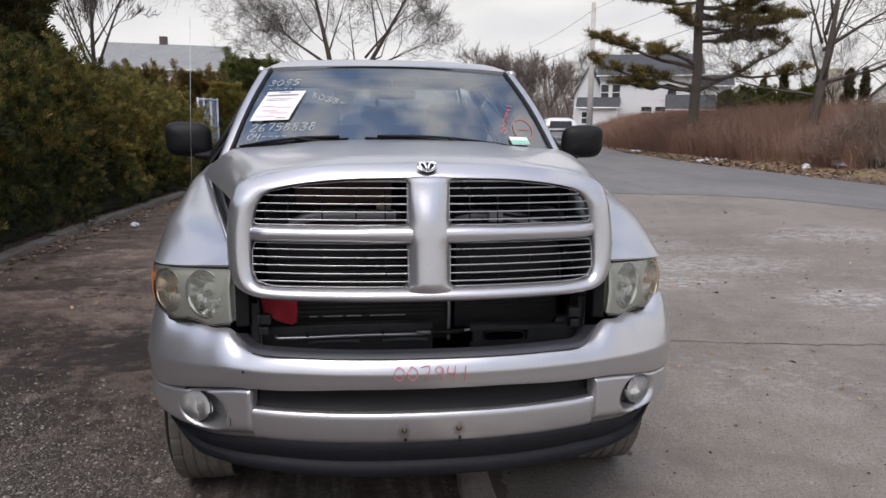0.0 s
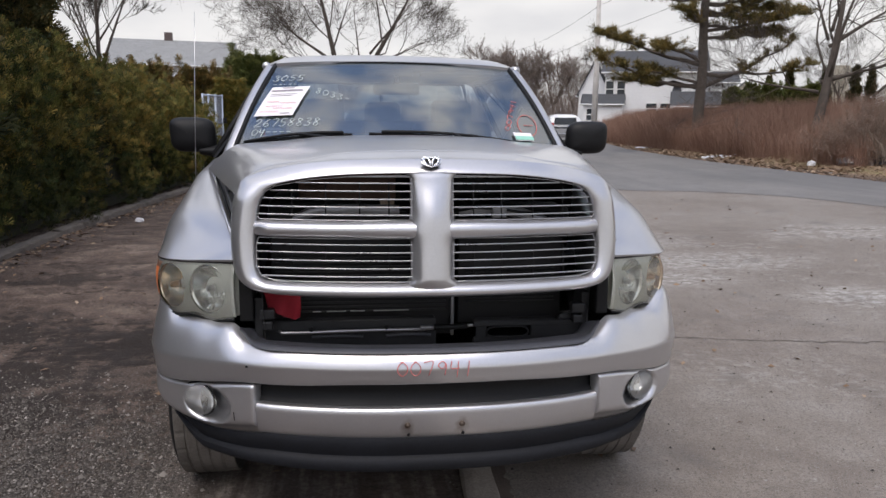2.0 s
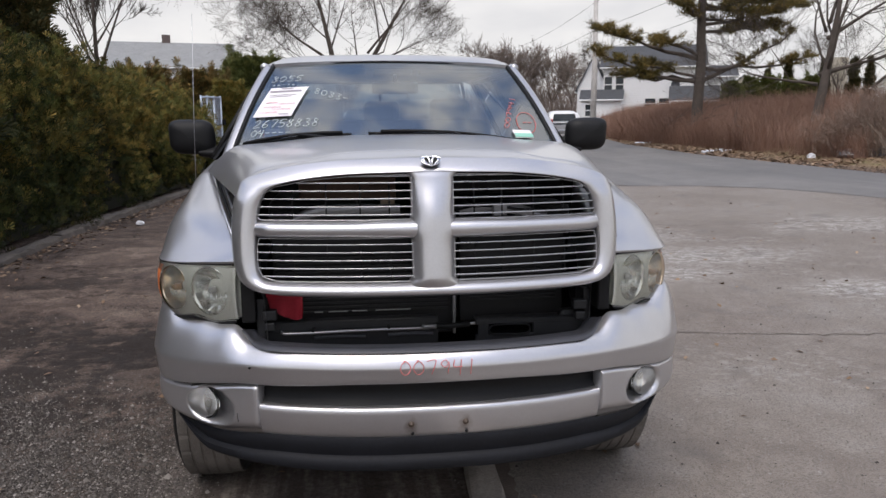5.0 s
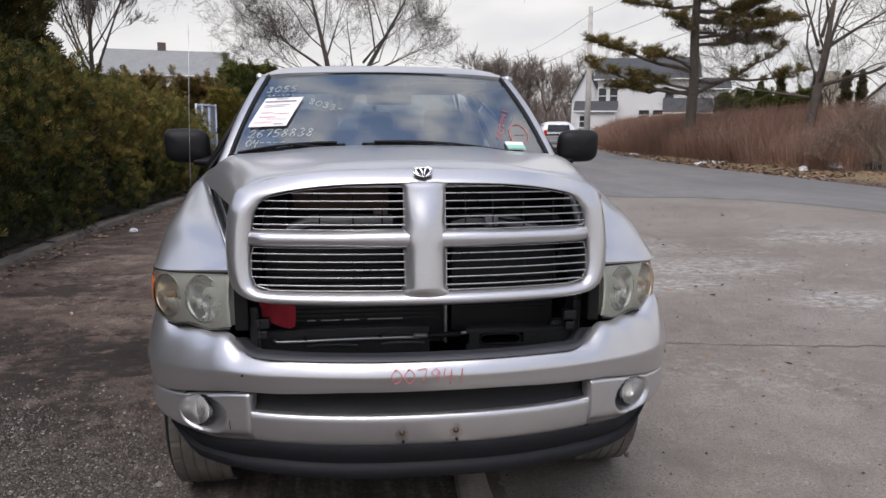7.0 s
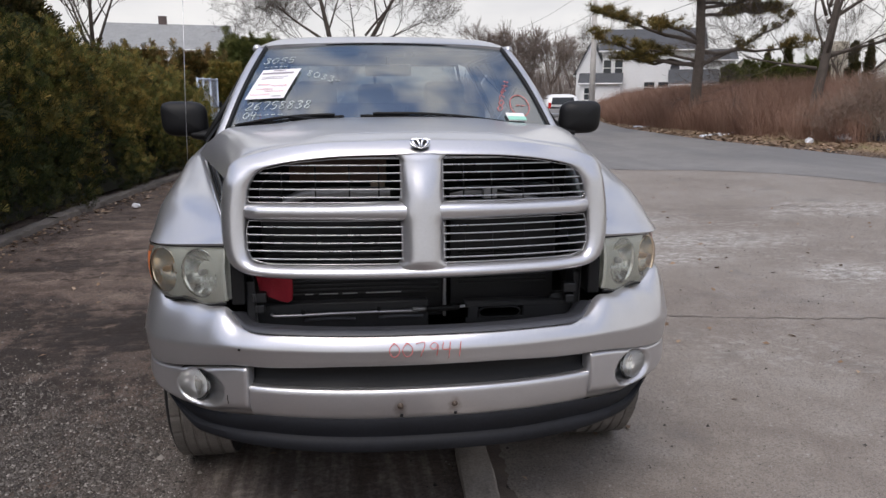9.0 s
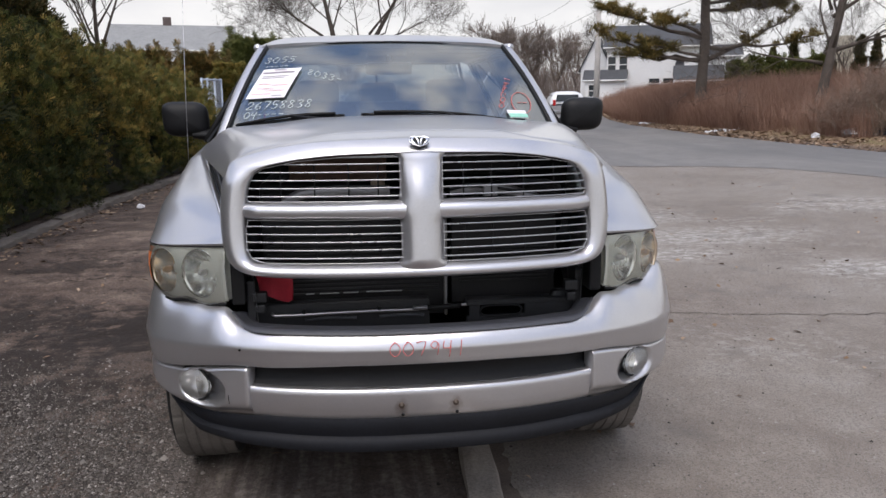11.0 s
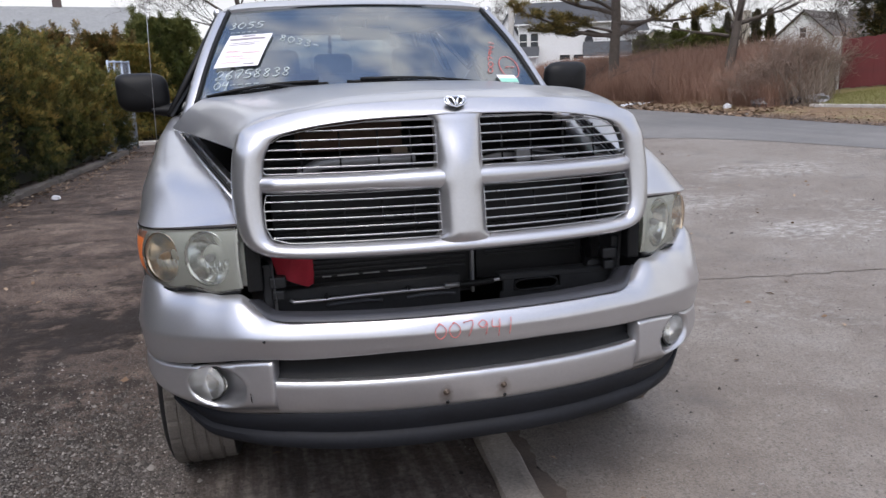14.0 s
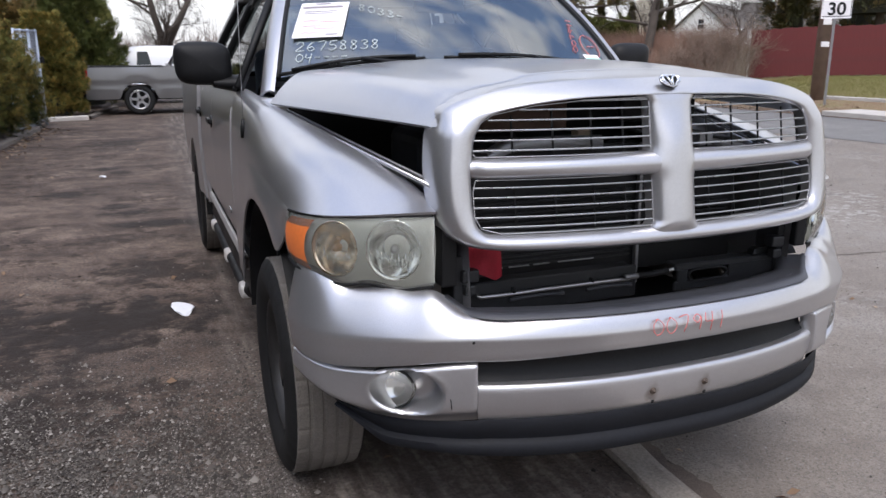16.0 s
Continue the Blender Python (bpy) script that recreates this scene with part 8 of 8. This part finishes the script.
utility_pole(11.55, 33.8, 6.95, GREYWOOD, "pale weathered utility pole", arm=False)
utility_pole(14.6, 71.2, 7.4, POLEWOOD, "far wooden utility pole with crossarm")
sign = tagged(empty("speed_sign", (12.98, 11.5, float(h(12.98, 11.5)))), "white speed limit sign on a steel post", "road sign")
sign.rotation_euler = (0, 0, radians(-47))
box("post", (0.055, 0.035, 2.75), (0, 0.03, 1.30), DULLSTEEL, sign, "galvanised steel post", bevel=0.006)
box("plate", (0.60, 0.008, 0.75), (0.02, 0.0, 2.25), PAPER, sign, "white plate with black border", bevel=0.02)
bord = np.array([(-0.26, -0.33), (0.30, -0.33), (0.30, 0.34), (-0.26, 0.34), (-0.26, -0.33)])
tube("border", [(x, -0.006, 2.25 + z) for x, z in bord], 0.008, BLACKPLASTIC, sign, sides=4)
curve = bpy.data.curves.new("numerals", "FONT")
curve.body, curve.size, curve.align_x, curve.extrude, curve.offset = "30", 0.37, "CENTER", 0.002, 0.008
tmp = bpy.data.objects.new("numerals", curve)
scene.collection.objects.link(tmp)
bpy.context.view_layer.update()
mesh = bpy.data.meshes.new_from_object(tmp.evaluated_get(bpy.context.evaluated_depsgraph_get()))
bpy.data.objects.remove(tmp)
num = link("numerals", mesh, BLACKPLASTIC, sign, "black numerals 30", smooth=False)
num.location, num.rotation_euler = (0.02, -0.008, 1.955), (radians(90), 0, 0)

WIRE = 0.6  # all wires are this much thinner than their nominal size
wires = tagged(empty("overhead_wires"), "thin black overhead wires between the poles", "wires")


def wire(a_, b_, sag, rad=0.012):
    a_, b_ = np.array(a_, float), np.array(b_, float)
    tube("wire", [a_ + (b_ - a_) * t - np.array((0, 0, 4 * sag * t * (1 - t))) for t in np.linspace(0, 1, 20)], rad * WIRE, BLACKPLASTIC, wires, sides=4)


wire((13.68, 12.4, 9.3), (11.55, 33.8, 6.9), 0.35)
wire((13.68, 12.4, 7.6), (11.55, 33.8, 5.6), 0.35, 0.014)
wire((13.68, 12.4, 6.6), (11.55, 33.8, 4.6), 0.4, 0.014)
wire((11.55, 33.8, 6.9), (14.6, 71.2, 7.9), 0.5, 0.016)
wire((11.55, 33.8, 5.6), (14.6, 71.2, 6.9), 0.5, 0.016)
wire((13.68, 12.4, 9.3), (15.0, -40, 9.4), 0.8)
wire((13.68, 12.4, 7.6), (15.0, -40, 7.8), 0.8)
wire((13.68, 12.4, 6.9), (21, 43, 4.6), 0.5, 0.012)

# ---- gate ----
GALV = plain("galvanised", (0.42, 0.47, 0.55), 0.42, 0.55, vary=0.2)
gate = tagged(empty("metal_gate", (-3.70, 17.85, 0.0)), "open galvanised steel gate standing by the hedge", "gate")
gate.rotation_euler = (0, 0, radians(66))
for x in (-0.45, -0.20, 0.10, 0.40):
    tube("upright", [(x, 0, -0.05), (x, 0, 2.12)], 0.025, GALV, gate, sides=10)
for z in (0.12, 0.75, 1.4, 2.08):
    tube("rail", [(-0.45, 0, z), (0.42, 0, z)], 0.024, GALV, gate, sides=8)
box("hinge_plate", (0.18, 0.03, 2.0), (0.30, 0.03, 1.05), DULLSTEEL, gate, "pale sheet-metal panel", bevel=0.01)
mv, mf = [], []
for i in range(-26, 14):
    for sg in (1, -1):
        x0 = i * 0.065
        pts = [(np.clip(x0 + sg * t * 1.0 + (0 if sg > 0 else 1.0), -0.45, 0.42), 0.0, 0.12 + t * 1.96) for t in np.linspace(0, 1, 14)]
        if abs(pts[0][0] - pts[-1][0]) < 0.1:
            continue
        v, f = tube_arrays(pts, 0.004, 3)
        mf += [tuple(j + len(mv) for j in q) for q in f]
        mv += v.tolist()
from_arrays("wire_mesh", mv, mf, GALV, gate)
box("latch", (0.06, 0.10, 0.14), (0.42, -0.05, 1.45), BLACKPLASTIC, gate, bevel=0.01)

# chain-link panel between the hedge's end and the gate
link_fence = tagged(empty("chain_link_fence", (-3.78, 16.75, 0.0)), "short galvanised chain-link panel between hedge and gate", "fence")
link_fence.rotation_euler = (0, 0, radians(78))
for x in (-0.62, 0.62):
    tube("post", [(x, 0, -0.05), (x, 0, 1.62)], 0.028, GALV, link_fence, sides=10)
for z in (0.06, 1.56):
    tube("rail", [(-0.62, 0, z), (0.62, 0, z)], 0.018, GALV, link_fence, sides=8)
cell = 0.062
mv, mf = [], []
for i in range(-26, 22):
    for sg in (1, -1):
        a0 = (i * cell, 0.06) if sg > 0 else (i * cell, 1.56)
        run = [(a0[0] + t, a0[1] + sg * t) for t in np.arange(0, 1.501, cell / 2)]
        run = [(x, 0.004 * sg * (-1) ** m, z) for m, (x, z) in enumerate(run) if abs(x) <= 0.62]
        if len(run) < 2:
            continue
        v, f = tube_arrays(run, 0.0032, 3)
        mf += [tuple(n_ + len(mv) for n_ in q) for q in f]
        mv += v.tolist()
from_arrays("wire_mesh", mv, mf, GALV, link_fence)

# ---- parked vehicles behind ----
def road_wheel(parent, x, y, r, wdt, face):
    w = empty("wheel", (x, y, r))
    w.parent = parent
    tagged(w, "tyre on a bright five-spoke wheel")
    hw_ = wdt / 2
    lathe("tyre", [(-hw_ * 0.8, r * 0.62), (-hw_, r * 0.8), (-hw_ * 0.9, r * 0.96), (-hw_ * 0.6, r), (hw_ * 0.6, r), (hw_ * 0.9, r * 0.96), (hw_, r * 0.8), (hw_ * 0.8, r * 0.62)], SIDEWALL, w, axis="y", segs=40)
    lathe("rim", [(face * hw_ * 0.5, r * 0.60), (face * hw_ * 0.85, r * 0.66), (face * hw_ * 0.8, r * 0.58), (face * hw_ * 0.2, r * 0.56)], ALLOY, w, axis="y", segs=40)
    lathe("wheel_back", [(face * hw_ * 0.1, 0.0), (face * hw_ * 0.1, r * 0.6)], BLACKPLASTIC, w, axis="y", segs=24)
    for i in range(5):
        t = i * 2 * math.pi / 5 + 0.2
        bm = bmesh.new()
        pts = [(-0.055, 0.03), (0.055, 0.03), (0.028, r * 0.35), (0.05, r * 0.60), (-0.05, r * 0.60), (-0.028, r * 0.35)]
        f = bm.faces.new([bm.verts.new((p * math.cos(t) - q * math.sin(t), face * hw_ * 0.7, p * math.sin(t) + q * math.cos(t))) for p, q in pts])
        e = bmesh.ops.extrude_face_region(bm, geom=[f])
        bmesh.ops.translate(bm, vec=(0, -face * 0.03, 0), verts=[v for v in e["geom"] if isinstance(v, bmesh.types.BMVert)])
        part("spoke", bm, ALLOY, w)
    return w


def parked_pickup(at, mat, label):
    """A pickup seen from its side, nose towards +x; origin under its tail on the near side's middle."""
    t = tagged(empty("parked_pickup", at), label, "pickup truck")
    W = 0.98
    for sy in (-1, 1):
        xs = np.linspace(0.0, 5.5, 90)
        p = []
        for k_ in np.linspace(0, 1, 12):
            line = []
            for x in xs:
                top = 1.24 if x < 2.0 else 1.26 if x < 4.25 else 1.20 - 0.05 * (x - 4.25)
                bot = 0.42
                for wx in (1.30, 4.70):
                    r2 = 0.46**2 - (x - wx) ** 2
                    if r2 > 0:
                        bot = max(bot, 0.40 + math.sqrt(r2))
                z = top + (bot - top) * k_
                near = max(math.exp(-((math.hypot(x - wx, z - 0.40) - 0.46) / 0.07) ** 2) for wx in (1.30, 4.70))
                crease = -0.02 * math.exp(-((z - 0.80) / 0.03) ** 2)
                line.append((x, sy * (W + 0.03 * math.sin(math.pi * k_) + 0.02 * near + crease), z))
            p.append(line)
        p = np.array(p)
        sheet("body_side", p if sy < 0 else p[:, ::-1], mat, t, thick=0.03)
        for wx in (1.30, 4.70):
            road_wheel(t, wx, sy * 0.86, 0.395, 0.27, sy)
            lin = [[(wx + 0.455 * math.cos(a_), sy * yy, 0.40 + 0.455 * math.sin(a_)) for a_ in np.linspace(-0.1, math.pi + 0.1, 18)] for yy in (0.97, 0.6)]
            sheet("wheel_liner", np.array(lin), BLACKPLASTIC, t)
        box("bed_rail", (1.95, 0.10, 0.045), (1.0, sy * 0.955, 1.255), BLACKPLASTIC, t, bevel=0.012)
        box("tail_lamp", (0.17, 0.18, 0.38), (0.0, sy * 0.985, 1.04), REDPLASTIC, t, "red tail lamp", bevel=0.03)
        # side glass
        g = [[(2.25, sy * 0.965, 1.30), (4.05, sy * 0.965, 1.30)], [(2.55, sy * 0.72, 1.76), (3.55, sy * 0.72, 1.76)]]
        sheet("side_glass", np.array(g) if sy < 0 else np.array(g)[:, ::-1], SIDEGLASS, t)
        tube("window_frame", [(2.15, sy * 0.965, 1.29), (2.45, sy * 0.71, 1.79), (3.62, sy * 0.71, 1.79), (4.2, sy * 0.965, 1.29)], 0.03, mat, t, sides=8)
        box("rub_strip", (5.0, 0.02, 0.04), (2.6, sy * 1.005, 0.80), CHROME, t, bevel=0.006)
    box("roof", (1.3, 1.42, 0.05), (3.0, 0, 1.80), mat, t, bevel=0.02)
    box("cab_back", (0.05, 1.9, 0.9), (2.1, 0, 0.88), mat, t, bevel=0.02)
    box("tailgate", (0.06, 1.86, 0.56), (0.03, 0, 1.0), mat, t, bevel=0.02)
    box("rear_bumper", (0.20, 1.86, 0.20), (-0.10, 0, 0.58), BLACKPLASTIC, t, bevel=0.04)
    box("bed_floor", (2.0, 1.8, 0.05), (1.05, 0, 0.75), BLACKPLASTIC, t, bevel=0.01)
    box("underside", (5.2, 1.5, 0.2), (2.7, 0, 0.48), BLACKPLASTIC, t, bevel=0.03)
    hd = [[(x, y, 1.27 - 0.05 * (x - 4.25)) for x in (4.2, 4.6, 5.0, 5.45)] for y in np.linspace(-0.96, 0.96, 7)]
    sheet("hood_panel", np.array(hd), mat, t, thick=0.03)
    sheet("windscreen", np.array([[(4.25, -0.9, 1.30), (4.25, 0.9, 1.30)], [(3.65, -0.68, 1.79), (3.65, 0.68, 1.79)]]), WINDSCREEN, t)
    box("grille_nose", (0.10, 1.7, 0.55), (5.46, 0, 0.86), BLACKPLASTIC, t, bevel=0.03)
    return t


parked_pickup((-2.80, 21.6, 0.0), GREYPAINT, "dark grey pickup parked across the far end of the lot")


def parked_van(at, turn, mat, label, length=4.6, width=1.85, height=1.72, windows=((0.28, 0.95, "quarter_glass"), (1.02, 1.85, "rear_door_glass"), (1.92, 2.85, "front_door_glass"))):
    """A closed-bodied car: lofted shell, glass, wheels."""
    t = tagged(empty("parked_car", at), label, "car")
    t.rotation_euler = (0, 0, turn)
    stations = [(0.0, 0.55, 0.95), (0.08, 0.45, 1.45), (0.25, 0.4, height - 0.06), (0.9, 0.36, height), (2.4, 0.36, height - 0.02), (3.0, 0.36, height - 0.22), (3.55, 0.36, 1.10), (4.3, 0.4, 0.98), (length, 0.5, 0.78)]
    p = []
    for x, zb, zt in stations:
        line = []
        for a_ in np.linspace(0, 2 * np.pi, 40, endpoint=False):
            c_, s_ = math.cos(a_), math.sin(a_)
            yy = math.copysign(abs(c_) ** 0.35, c_) * width / 2
            zz = math.copysign(abs(s_) ** 0.45, s_)
            z = (zb + zt) / 2 + zz * (zt - zb) / 2
            yy *= 1 - 0.20 * sm(0.95, 1.75, z)
            line.append((x, yy, z))
        p.append(line)
    sheet("body", np.array(p), mat, t, closed=True)
    for sy in (-1, 1):
        for x0, x1, nm in windows:
            g = [[(x0, sy * (width / 2 * 0.955), 1.08), (x1, sy * (width / 2 * 0.955), 1.08)], [(x0 + 0.06, sy * (width / 2 * 0.865), height - 0.20), (x1 - 0.12 if x1 < 2.5 else x1 - 0.45, sy * (width / 2 * 0.865), height - 0.20)]]
            sheet(nm, np.array(g) if sy < 0 else np.array(g)[:, ::-1], PANE, t, thick=0.02)
        for wx in (0.85, 3.75):
            road_wheel(t, wx, sy * (width / 2 - 0.10), 0.33, 0.21, sy)
    g = [[(-0.02, y_, 1.06) for y_ in (-0.62, 0, 0.62)], [(0.05, y_, height - 0.18) for y_ in (-0.56, 0, 0.56)]]
    sheet("rear_glass", np.array(g)[:, ::-1], PANE, t, thick=0.02)
    for y in (-0.7, 0.7):
        box("tail_lamp", (0.05, 0.16, 0.30), (0.02, y, 1.0), REDPLASTIC, t, bevel=0.02)
    return t


parked_van((-2.1, 26.4, 0.005), 0.0, WHITEPAINT, "white panel van parked behind the grey pickup", height=1.88, width=1.9, windows=((0.55, 1.05, "quarter_glass"), (2.1, 2.85, "front_door_glass")))
parked_van((11.2, 37.5, float(h(11.2, 37.5))), radians(80), WHITEPAINT, "white car parked far up the street", length=4.6, height=1.60)
